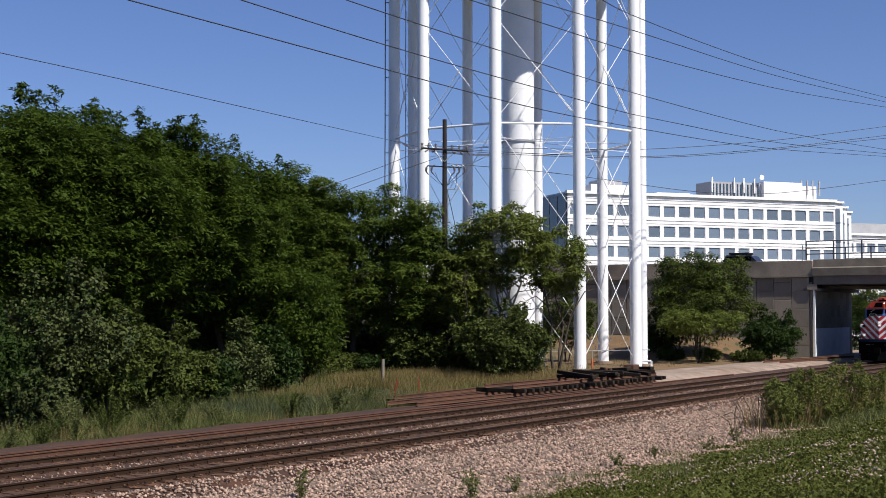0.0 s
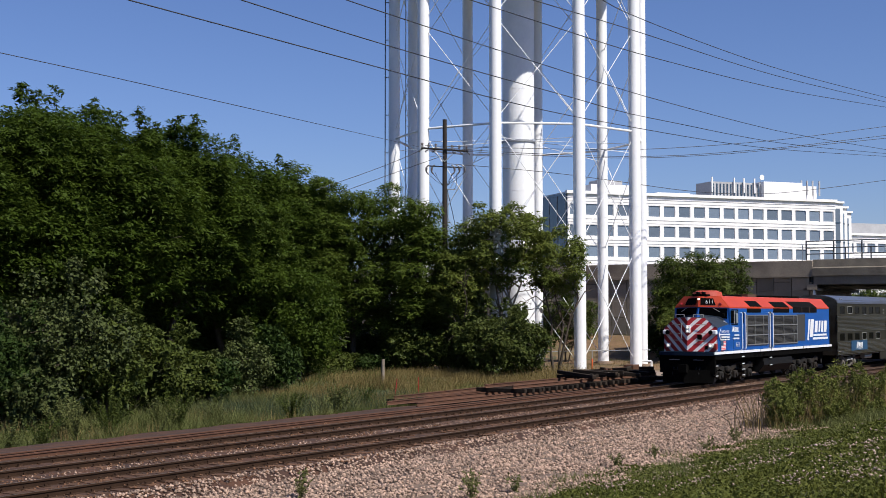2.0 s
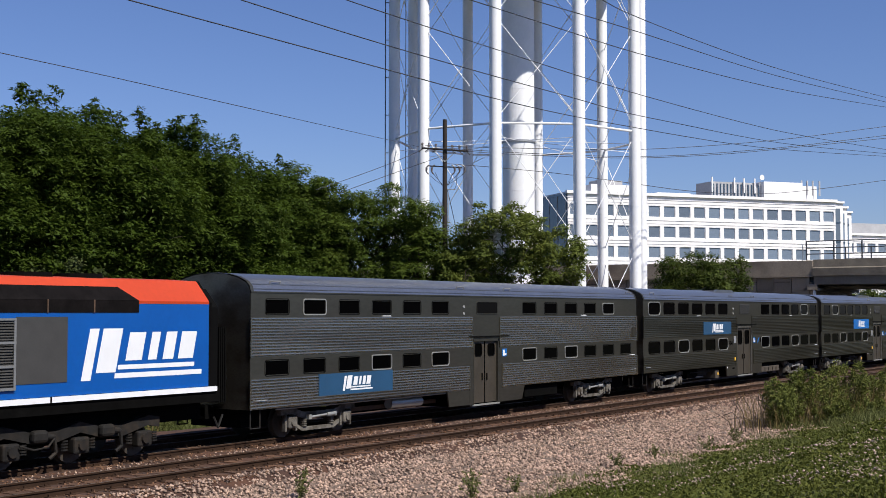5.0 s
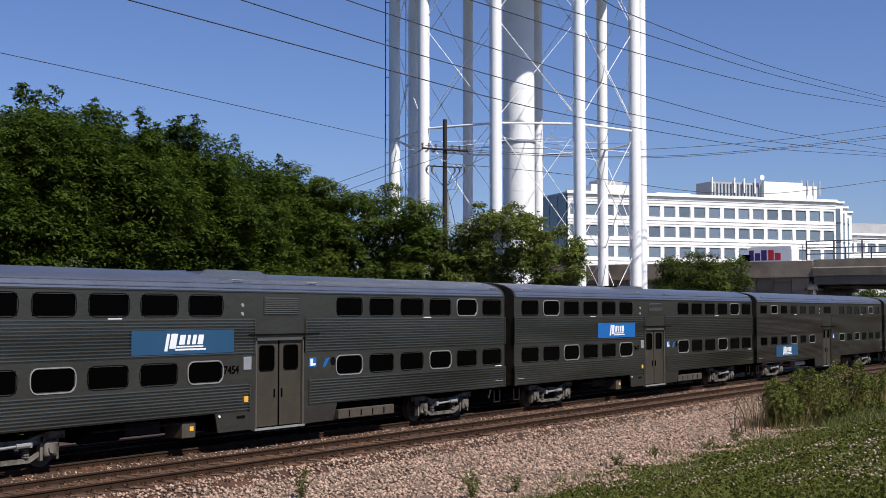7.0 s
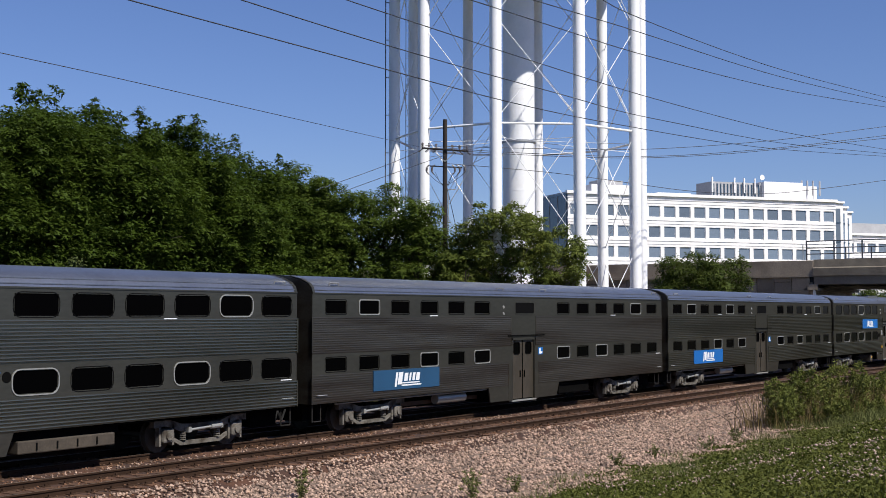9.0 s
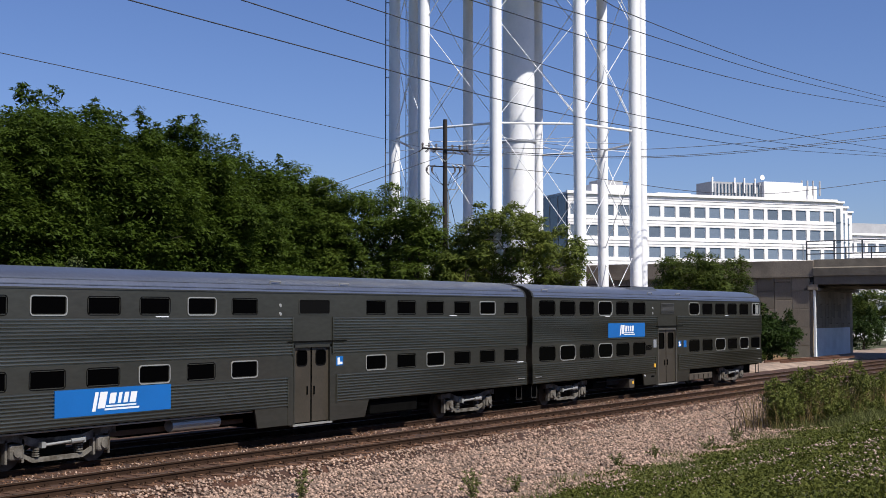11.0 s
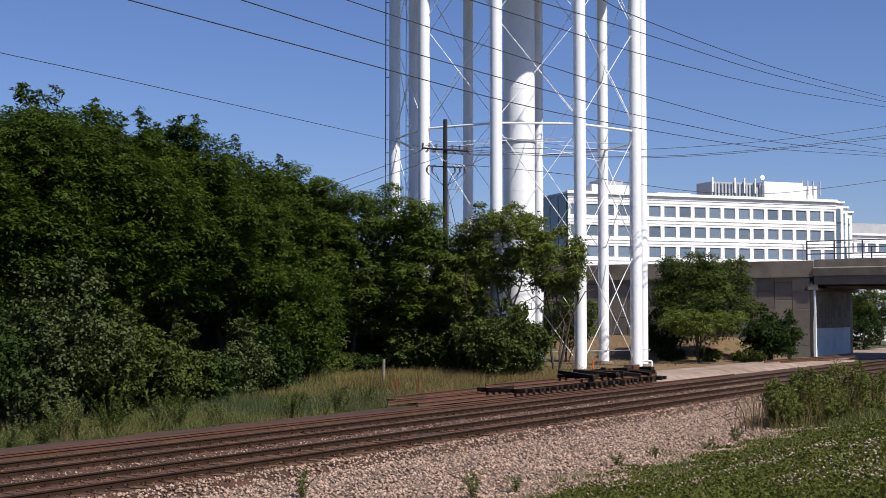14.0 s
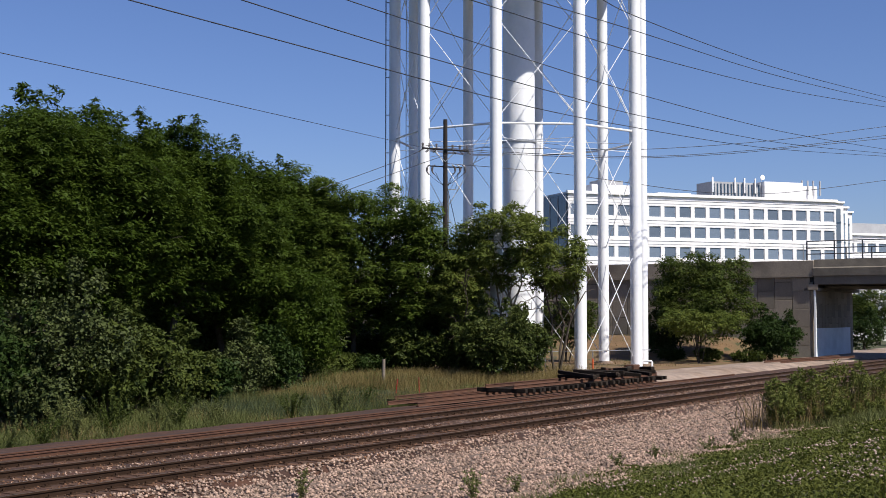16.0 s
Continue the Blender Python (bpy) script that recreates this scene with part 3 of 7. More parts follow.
def office(name, label, origin, rz, bays, bay, floors, storey, depth, side_dark=True):
    b = thing(name, label, "office building", at=origin, rz=rz)
    L = bays * bay
    H = floors * storey
    wz0, wz1 = -0.40, 1.80
    holes = []
    for f in range(1, floors):
        for k in range(bays):
            holes.append((k * bay + 0.42, (k + 1) * bay - 0.42, f * storey + wz0, f * storey + wz1))
    part("wall", holed(0, L, 0, H, holes, 0.0, 0.25), "facade_white", b, "white panelled facade")
    core = Form().box(0.02, L - 0.02, 0.3, depth, 0, H - 0.05)
    part("core", core, "facade_white", b)
    pane = Form().box(0, bay - 0.84, 0.0, 0.04, 0, wz1 - wz0).mesh("pane")
    fr = Form()
    w, h = bay - 0.84, wz1 - wz0
    for q in ((0, 0.09, 0, h), (w - 0.09, w, 0, h), (0, w, 0, 0.09), (0, w, h - 0.09, h)):
        fr.box(q[0], q[1], -0.03, 0.05, q[2], q[3])
    fr = fr.mesh("window_frame")
    for h in holes:
        o = part("window", fr, "facade_white", b)
        o.location = (h[0], 0.18, h[2])
        q = part("pane", pane, "office_glass", o)
        q.location = (0, 0.01, 0)
    for f in range(1, floors + 1):
        z = f * storey
        part("ledge", Form().box(-0.25, L + 0.1, -0.10, 0.0, z - 1.05, z - 0.90), "facade_white", b)
        part("ledge", Form().box(-0.15, L + 0.1, -0.07, 0.0, z - 1.70, z - 1.55), "facade_white", b)
    part("cornice", Form().box(-0.4, L + 0.2, -0.5, 0.3, H - 0.3, H + 0.25), "facade_white", b)
    part("roof", Form().box(0, L, 0.3, depth, H - 0.05, H + 0.05), "facade_grey", b)
    return b, L, H


OFL = Vector((0, -25.758, 0)) + F2 * 245 + R2 * 23.7
OFR = Vector((0, -25.758, 0)) + F2 * 266 + R2 * 80.9
od = OFR - OFL
ORZ = math.degrees(math.atan2(od.y, od.x))
office_b, OL, OH = office("office_building", "long white office block with square recessed windows", (OFL.x, OFL.y, -1.2), ORZ, 18, od.length / 18, 7, 3.98, 32)
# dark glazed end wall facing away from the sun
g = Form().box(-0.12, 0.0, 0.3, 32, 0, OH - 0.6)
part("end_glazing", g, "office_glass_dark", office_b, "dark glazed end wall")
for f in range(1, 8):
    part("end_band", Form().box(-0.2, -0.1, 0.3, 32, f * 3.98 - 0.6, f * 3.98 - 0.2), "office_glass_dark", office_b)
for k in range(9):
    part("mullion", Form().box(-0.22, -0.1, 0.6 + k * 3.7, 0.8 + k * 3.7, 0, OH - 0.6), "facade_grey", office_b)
# stepped glazed corner
for i, (dx, dy) in enumerate(((0, 1.5), (3.0, 4.0), (6.0, 6.5))):
    part("corner_tower", Form().box(OL + dx, OL + dx + 3.0, dy, 30, 0, OH - 0.15 - i * 0.75), "facade_white", office_b)
    part("corner_glass", Form().box(OL + dx + 0.15, OL + dx + 2.25, dy - 0.06, dy, 1, OH - 1.4 - i * 0.75), "office_glass", office_b)
    for f in range(1, 7):
        part("spandrel", Form().box(OL + dx + 0.1, OL + dx + 2.3, dy - 0.12, dy, f * 3.98 - 0.5, f * 3.98 - 0.2), "office_glass_dark", office_b)
    part("corner_cap", Form().box(OL + dx - 0.2, OL + dx + 3.2, dy - 0.35, dy + 3, OH - 0.3 - i * 0.75, OH + 0.1 - i * 0.75), "facade_white", office_b)
# plant rooms on the roof
DX = 8.5
part("plant_room", Form().box(28.0 + DX, 40.0 + DX, 8, 14, OH, OH + 4.0), "facade_grey", office_b, "grey louvred plant room")
for k in range(14):
    part("louvre", Form().box(28.3 + DX + k * 0.83, 28.6 + DX + k * 0.83, 7.9, 8.0, OH + 0.5, OH + 3.6), "office_glass_dark", office_b)
part("plant_room", Form().box(40.0 + DX, 49.5 + DX, 7, 14, OH, OH + 4.3), "facade_white", office_b, "white rooftop plant room")
part("plant_room", Form().box(49.5 + DX, 54.5 + DX, 9, 14, OH, OH + 3.9), "facade_white", office_b)
part("plant_room", Form().box(9.5, 20.0, 9, 15, OH, OH + 2.6), "facade_white", office_b)
part("plant_room", Form().box(11.5, 17.0, 10, 14, OH + 2.6, OH + 3.6), "facade_grey", office_b)
part("plant_room", Form().box(21.0, 28.5, 3, 9, OH, OH + 0.8), "facade_white", office_b)
for x in (28.0, 33.3, 35.6, 38.2, 49.8, 51.2, 52.6, 54.3):
    part("antenna", Form().box(x + DX - 0.14, x + DX + 0.14, 7.6, 7.85, OH + 1.8, OH + 4.9), "facade_white" if x < 45 else "facade_grey", office_b, "slim rooftop antenna panel")
part("dish", Form().tube((39.5 + DX, 7.2, OH + 5.1), (39.5 + DX, 6.9, OH + 5.1), 0.45, 0.55, 16).tube((39.5 + DX, 7.4, OH + 4.0), (39.5 + DX, 7.4, OH + 5.1), 0.06, 0.06, 6), "facade_white", office_b, "round white dish")
p2 = OFR + od.normalized() * 17 + F2 * 40
office_c, L2, H2 = office("office_building", "white office wing with square windows behind the bridge", (p2.x, p2.y, -1.2), ORZ, 10, 3.2, 6, 3.98, 20)
part("plant_room", Form().box(1, 20, 4, 15, H2, H2 + 3.0), "facade_grey", office_c)

office_d, L3, H3 = office("office_building", "white pillared building glimpsed under the bridge", (172.6, 31.5, -1.2), -56.65, 8, 2.6, 2, 3.3, 12)

# ---- train ----
HALF = 1.52
ROOF = [(-1.52, 4.24), (-1.47, 4.40), (-1.34, 4.53), (-1.05, 4.66), (-0.6, 4.76), (0.0, 4.80), (0.6, 4.76), (1.05, 4.66), (1.34, 4.53), (1.47, 4.40), (1.52, 4.24)]
wheel_mesh = Form()
for s in (-1, 1):
    wheel_mesh.tube((0, s * 0.69, 0), (0, s * 0.82, 0), 0.455, 0.45, 28).tube((0, s * 0.665, 0), (0, s * 0.69, 0), 0.485, 0.485, 28)
    wheel_mesh.tube((0, s * 0.80, 0), (0, s * 0.835, 0), 0.16, 0.12, 12)
    for k in range(4):
        a = k * math.pi / 2
        wheel_mesh.tube((0.28 * math.cos(a), s * 0.815, 0.28 * math.sin(a)), (0.28 * math.cos(a), s * 0.828, 0.28 * math.sin(a)), 0.05, 0.05, 6)
wheel_mesh.tube((0, -0.7, 0), (0, 0.7, 0), 0.09, 0.09, 10)
wheel_mesh = wheel_mesh.mesh("wheelset")
WHEELSETS = []


def wheelset(parent, x, z=0.455):
    o = part("wheelset", wheel_mesh, "wheel_steel", parent)
    o.location = (x, 0, z)
    WHEELSETS.append((o, x, z))


def side_bar(g, pts, y0, y1, h):
    """A beam in the xz plane that follows pts, h deep."""
    up = [(x, z + h / 2) for x, z in pts]
    dn = [(x, z - h / 2) for x, z in reversed(pts)]
    g.prism(up + dn, 1, y0, y1)


def coach_truck(car, x):
    """A two-axle passenger truck with equaliser beams, springs and axle boxes."""
    t = part("truck", Form().box(x - 0.35, x + 0.35, -1.15, 1.15, 0.55, 0.80).box(x - 1.35, x - 1.2, -1.0, 1.0, 0.5, 0.72).box(x + 1.2, x + 1.35, -1.0, 1.0, 0.5, 0.72), "under_black", car)
    for s in (-1, 1):
        g = Form()
        y0, y1 = s * 1.00, s * 1.16
        side_bar(g, [(x - 1.75, 0.78), (x - 1.3, 0.80), (x - 0.7, 0.62), (x + 0.7, 0.62), (x + 1.3, 0.80), (x + 1.75, 0.78)], y0, y1, 0.20)
        part("side_frame", g, "truck_tan", t)
        g = Form()
        side_bar(g, [(x - 1.45, 0.42), (x - 1.05, 0.36), (x - 0.75, 0.22), (x + 0.75, 0.22), (x + 1.05, 0.36), (x + 1.45, 0.42)], s * 1.05, s * 1.12, 0.11)
        part("equaliser", g, "truck_tan", t)
        for dx in (-1.295, 1.295):
            g = Form().soft(x + dx - 0.2, x + dx + 0.2, min(s * 1.0, s * 1.25), max(s * 1.0, s * 1.25), 0.28, 0.64, 0.05)
            g.tube((x + dx, s * 1.22, 0.455), (x + dx, s * 1.29, 0.455), 0.13, 0.11, 12)
            g.box(x + dx - 0.27, x + dx - 0.2, min(s * 1.02, s * 1.16), max(s * 1.02, s * 1.16), 0.2, 0.75).box(x + dx + 0.2, x + dx + 0.27, min(s * 1.02, s * 1.16), max(s * 1.02, s * 1.16), 0.2, 0.75)
            part("axle_box", g, "truck_tan", t)
            g = Form()
            for k in range(5):
                g.tube((x + dx * 0.5, s * 1.08, 0.30 + k * 0.055), (x + dx * 0.5, s * 1.08, 0.33 + k * 0.055), 0.10, 0.10, 10)
            part("spring", g, "truck_tan", t)
        g = Form().tube((x - 0.55, s * 1.24, 0.56), (x + 0.35, s * 1.24, 0.60), 0.035, 0.035, 8).tube((x + 0.25, s * 1.24, 0.595), (x + 0.65, s * 1.24, 0.61), 0.07, 0.07, 10)
        g.box(x - 0.62, x - 0.5, min(s * 1.1, s * 1.28), max(s * 1.1, s * 1.28), 0.5, 0.64).box(x + 0.6, x + 0.7, min(s * 1.1, s * 1.28), max(s * 1.1, s * 1.28), 0.54, 0.68)
        part("damper", g, "bright_frame" if s < 0 else "truck_tan", t, "bright steel damper rod")
    for dx in (-1.295, 1.295):
        wheelset(t, x + dx)
    return t


def flutes(x0, x1, z0, z1, pitch, y, out):
    """Horizontal fluting: rounded ribs standing proud of the plane y."""
    g = Form()
    n = int((z1 - z0) / pitch)
    prof = []
    for k in range(n):
        a = z0 + (z1 - z0) * k / n
        p = (z1 - z0) / n
        prof += [(0, a + p * 0.02), (0, a + p * 0.40), (out * 0.9, a + p * 0.42), (out, a + p * 0.56), (out * 0.92, a + p * 0.80), (out * 0.55, a + p * 0.93), (0, a + p * 0.97)]
    prof = [(0, z0)] + prof + [(0, z1)]
    g.loft([[(x, y + (-o if y < 0 else o), z) for o, z in prof] for x in (x0, x1)], close=False)
    for x in (x0, x1):
        g.box(x - 0.025, x + 0.025, y - out - 0.002, y - 0.001, z0, z1)
    return g


_glass = {}


def window(car, x0, x1, z0, z1, y, bright, split=False):
    w, h = round(x1 - x0, 2), round(z1 - z0, 2)
    s = -1 if y < 0 else 1
    key = (w, h, bright, s)
    if key not in _glass:
        r = 0.20 if h > 0.5 else 0.075
        if s < 0:
            fr = ring_frame(0, w, 0, h, r, 0.030 if bright else 0.022, -0.018 if bright else -0.005, 0.05)
        else:
            fr = ring_frame(0, w, 0, h, r, 0.05, -0.05, 0.012)
        pn = Form().prism(round_rect(-0.02, w + 0.02, -0.02, h + 0.02, r + 0.02), 1, 0.020 * -s, 0.05 * -s)
        fm, pm = fr.mesh("window"), pn.mesh("pane")
        fm.materials.append(M["bright_frame" if bright else "gasket"])
        pm.materials.append(M["car_glass"])
        _glass[key] = fm, pm
    fm, pm = _glass[key]
    o = part("window", fm, None, car)
    o.location = (x0, y, z0)
    if bright:
        o["label"] = "emergency window in a bright metal frame"
    part("pane", pm, None, o)


def logo_bars(g, x0, z0, L, H, y):
    """Slanted bar marks over two underlines, in place of a trade mark."""
    def slant(a, b, c, d, lean=0.22):
        g.add([(x0 + L * a + lean * H * c, y, z0 + H * c), (x0 + L * b + lean * H * c, y, z0 + H * c), (x0 + L * b + lean * H * d, y, z0 + H * d), (x0 + L * a + lean * H * d, y, z0 + H * d)], [(0, 1, 2, 3)])
    slant(0.00, 0.07, 0.0, 1.0)
    slant(0.10, 0.25, 0.14, 1.0)
    for a, b in ((0.31, 0.44), (0.49, 0.56), (0.61, 0.70), (0.74, 0.87)):
        slant(a, b, 0.36, 0.92)
    slant(0.27, 0.90, 0.19, 0.28, 0.1)
    slant(0.25, 0.97, 0.02, 0.12, 0.1)


def text_mesh(words, size, y, x, z, material, parent, name="lettering", bold=0.0):
    c = bpy.data.curves.new(name, "FONT")
    c.body, c.size, c.align_x, c.align_y = words, size, "LEFT", "BOTTOM_BASELINE"
    c.extrude, c.offset = 0.001, bold
    o = bpy.data.objects.new("tmp", c)
    scene.collection.objects.link(o)
    me = bpy.data.meshes.new_from_object(o.evaluated_get(bpy.context.evaluated_depsgraph_get()))
    bpy.data.objects.remove(o)
    q = part(name, me, material, parent)
    q.matrix_basis = pose(x, y, z, 90, 0, 0)
    return q


def hood(pts_y_z, x0, x1, g):
    g.loft([[(x, y, z) for y, z in pts_y_z] for x in (x0, x1)], close=False)


def coach(kind, label, bright_up, bright_low, panel, panel_pos, number=None, cab=False, missing=(), ribbed="steel_dull"):
    """A double-deck gallery coach, its leading end at x = 0, body 25.2 m long."""
    c = thing("passenger_coach", label, "railway coach", "double-deck coaches of the train")
    X0, X1 = 0.0, 25.2
    skin = "steel_fluted" if kind == "A" else ribbed
    if kind == "A":
        wl, wh, uz, lz, xs = 1.30, 0.56, 3.56, 1.79, [0.55 + 1.685 * i for i in range(6)] + [15.24 + 1.685 * i for i in range(6)]
        door, dz = (11.6, 13.7), 2.95
        b1, b2 = (2.50, 3.50), (0.95, 1.70)
        pitch, depth = 0.083, 0.036
    else:
        wl, wh, uz, lz, xs = 1.03, 0.43, 3.61, 1.88, [0.62 + 1.685 * i for i in range(6)] + [15.16 + 1.685 * i for i in range(6)]
        door, dz = (11.65, 13.40), 2.72
        b1, b2 = (2.42, 3.52), (0.95, 1.80)
        pitch, depth = (0.066, 0.009) if ribbed == "steel_dull" else (0.080, 0.030)
    # side walls: window bands, fluted bands, door pocket
    for s in (-1, 1):
        y = s * HALF
        y_in = y + 0.05 if s < 0 else y - 0.05
        for z0, z1, wz in ((b1[1], 4.24, uz), (b2[1], b1[0], lz)):
            holes = [(x + 0.02, x + wl - 0.02, wz + 0.02, wz + wh - 0.02) for i, x in enumerate(xs) if (0 if wz == uz else 1, i) not in missing]
            spans = [(X0, door[0]), (door[1], X1)] if wz == lz else [(X0, X1)]
            for a, b in spans:
                g = holed(a, b, z0, z1, [h for h in holes if a <= h[0] and h[1] <= b], y, 0.08 * -s)
                part("side_panel", g, "steel_plain", c)
        if s < 0:
            part("fluting", flutes(X0, door[0] - 0.06, b1[0], b1[1], pitch, y, depth), skin, c, "fluted stainless steel side")
            part("fluting", flutes(door[1] + 0.06, X1, b1[0], b1[1], pitch, y, depth), skin, c, "fluted stainless steel side")
            g = Form().box(door[0] - 0.06, door[1] + 0.06, y, y + 0.04, dz, b1[1])
            part("door_header", g, "steel_plain", c)
            part("fluting", flutes(X0, door[0] - 0.25, b2[0], b2[1], pitch, y, depth), skin, c, "fluted stainless steel side")
            part("fluting", flutes(door[1] + 0.25, X1, b2[0], b2[1], pitch, y, depth), skin, c, "fluted stainless steel side")
            for a, b in ((door[0] - 0.25, door[0]), (door[1], door[1] + 0.25)):
                part("door_post", Form().box(a, b, y - 0.004, y + 0.05, 0.42, b2[1]), "steel_plain", c)
            # sill skirts beside the door, with sloped ends
            part("skirt", Form().prism([(10.0, 0.95), (10.12, 0.43), (door[0] - 0.25, 0.43), (door[0] - 0.25, 0.95)], 1, y, y + 0.05), "steel_plain", c)
            part("skirt", Form().prism([(door[1] + 0.25, 0.95), (door[1] + 0.25, 0.43), (15.1, 0.43), (15.3, 0.95)], 1, y, y + 0.05), "steel_plain", c)
            # double doors
            dw = (door[1] - door[0]) / 2
            for k in range(2):
                a = door[0] + k * dw
                zt = dz - 0.08
                lf = part("door", holed(a + 0.05, a + dw - 0.02, 0.46, zt, [(a + 0.24, a + dw - 0.2, lz + 0.24, lz + 0.92 if kind == "A" else lz + 0.66)], y + 0.07, 0.03), "door_steel", c, "worn brown-grey sliding door leaf")
                part("door_glass", Form().prism(round_rect(a + 0.2, a + dw - 0.16, lz + 0.22, lz + 0.95 if kind == "A" else lz + 0.68, 0.1), 1, y + 0.085, y + 0.10), "car_glass", lf)
                part("gasket", ring_frame(a + 0.24, a + dw - 0.2, lz + 0.24, lz + 0.92 if kind == "A" else lz + 0.66, 0.09, 0.03, y + 0.06, y + 0.09), "gasket", lf)
                part("handle", Form().box(a + (dw - 0.2 if k == 0 else 0.12), a + (dw - 0.17 if k == 0 else 0.15), y + 0.03, y + 0.07, 1.25, 1.50), "gasket", lf)
            part("door_frame", Form().box(door[0], door[0] + 0.06, y - 0.01, y + 0.08, 0.42, dz).box(door[1] - 0.06, door[1], y - 0.01, y + 0.08, 0.42, dz).box(door[0], door[1], y - 0.01, y + 0.08, dz - 0.08, dz), "steel_trim" if kind == "A" else "steel_plain", c)
            part("door_gap", Form().box(door[0], door[1], y + 0.11, y + 0.13, 0.42, dz), "gasket", c)
            part("door_sill", Form().box(door[0] - 0.03, door[1] + 0.03, y - 0.03, y + 0.1, 0.37, 0.42), "bright_frame", c, "bright worn door sill")
            part("drip_rail", Form().box(door[0] - 0.3, door[1] + 0.7, y - 0.05, y, dz + 0.07, dz + 0.11), "gasket", c)
            # vent or small opening over the door
            if kind == "A":
                v = part("vent", Form().box(11.92, 13.46, y - 0.008, y, 3.58, 4.12), "steel_plain", c, "louvred air intake")
                for k in range(9):
                    z = 3.62 + k * 0.054
                    part("louvre", Form().prism([(y - 0.03, z), (y - 0.008, z + 0.035), (y - 0.008, z)], 0, 11.97, 13.41), "grille", v)
            else:
                part("vent", ring_frame(11.9, 13.3, 3.63, 4.03, 0.05, 0.03, y - 0.015, y + 0.01), "steel_plain", c)
                part("vent_panel", Form().box(11.9, 13.3, y - 0.004, y, 3.63, 4.03), "gasket", c)
        else:
            for z0, z1 in (b1, b2):
                part("side_panel", Form().box(X0, X1, y - 0.04, y, z0, z1), skin, c)
            part("side_panel", Form().box(door[0], door[1], y - 0.04, y, b2[1], b1[0]), "steel_plain", c)
        for row, wz, br in ((0, uz, bright_up), (1, lz, bright_low)):
            for i, x in enumerate(xs):
                if s > 0 and i % 3 or (row, i) in missing:
                    continue
                if row == 0 and i == 11 and cab and s < 0:
                    o = part("window", ring_frame(x + 0.25, x + 1.25, wz, wz + wh, 0.06, 0.05, y - 0.02, y + 0.05), "bright_frame", c, "divided cab window")
                    part("pane", Form().box(x + 0.25, x + 1.25, y + 0.02, y + 0.04, wz, wz + wh), "car_glass", o)
                    part("blind", Form().box(x + 0.82, x + 1.18, y + 0.012, y + 0.018, wz + 0.05, wz + wh - 0.05), "bright_frame", o)
                    part("glazing_bar", Form().box(x + 0.72, x + 0.78, y - 0.01, y + 0.03, wz, wz + wh), "bright_frame", o)
                    continue
                window(c, x, x + wl, wz, wz + wh, y, i in br and s < 0)
    # one plain black box, standing in for the unlit space inside
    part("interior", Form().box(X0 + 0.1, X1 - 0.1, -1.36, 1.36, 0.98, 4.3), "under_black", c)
    # roof
    g = Form()
    n = 14
    g.loft([[(x, y, z) for y, z in ROOF] for x in np.linspace(X0 + 0.06, X1 - 0.06, n)], close=False)
    part("roof", g, "steel_roof", c, "smooth curved silver-grey roof", smooth=True)
    for x in (X0, X1):
        g = Form()
        g.loft([[(x, y * 1.006, z + 0.012) for y, z in ROOF], [(x + (0.12 if x == X0 else -0.12), y * 1.006, z + 0.012) for y, z in ROOF]], close=False)
        part("roof_rim", g, "steel_plain", c)
    for y in (-1.52, 1.52):
        part("gutter", Form().box(X0, X1, y - 0.02, y + 0.02, 4.22, 4.255), "steel_plain", c)
        for z in (4.33, 4.46):
            part("roof_rib", Form().box(X0 + 0.1, X1 - 0.1, y * (0.985 if z < 4.4 else 0.935) - 0.012, y * (0.985 if z < 4.4 else 0.935) + 0.012, z - 0.01, z + 0.012), "steel_roof", c)
    if kind == "A":
        g = Form().prism([(9.9, 4.68), (10.3, 4.84), (12.4, 4.84), (12.8, 4.68)], 1, -0.95, 0.95)
        part("roof_hatch", g, "steel_roof", c, "raised equipment fairing")
        part("roof_vent", Form().box(10.2, 10.9, -0.8, -0.2, 4.80, 4.85), "gasket", c)
    for x in (0.9, 10.7, 13.9, 24.3):
        g = Form().path([(x, -1.42, 4.47), (x, -1.44, 4.55), (x + 0.45, -1.44, 4.55), (x + 0.45, -1.42, 4.47)], 0.02, 5)
        part("roof_step", g, "bright_frame", c)
    if missing:
        part("locker", Form().soft(24.72, 25.02, -HALF - 0.045, -HALF, 2.62, 3.02, 0.01), "steel_plain", c, "small wall locker")
    # ends
    for x, s in ((X0, -1), (X1, 1)):
        a, b = sorted((x - s * 0.25, x - s * 1.35))
        part("draft_gear", Form().box(a, b, -0.95, 0.95, 0.42, 0.9), "under_black", c)
        g = Form()
        out = [(-1.50, 0.95)] + [(a * 0.985, b - 0.02) for a, b in ROOF] + [(1.50, 0.95)]
        g.prism(out, 0, x - 0.02 * s - 0.02, x - 0.02 * s + 0.02)
        part("end_wall", g, "steel_dull", c)
        if not (cab and s > 0):
            g = Form()
            for k in range(4):
                a, b = x + s * 0.08 * k, x + s * (0.08 * k + 0.05)
                g.box(min(a, b), max(a, b), -0.62, 0.62, 1.15, 3.25)
            part("diaphragm", g, "gasket", c, "black rubber gangway bellows")
        part("coupler", Form().box(min(x, x + s * 0.38), max(x, x + s * 0.38), -0.16, 0.16, 0.75, 1.0).box(min(x + s * 0.2, x + s * 0.38), max(x + s * 0.2, x + s * 0.38), -0.2, 0.2, 0.68, 1.08), "under_black", c)
        for yy in (-1.40, 1.40):
            g = Form().path([(x - s * 0.15, yy, 0.95), (x - s * 0.15, yy, 0.42), (x - s * 0.55, yy, 0.42), (x - s * 0.55, yy, 0.95)], 0.022, 5)
            part("end_step", g, "truck_grey", c)
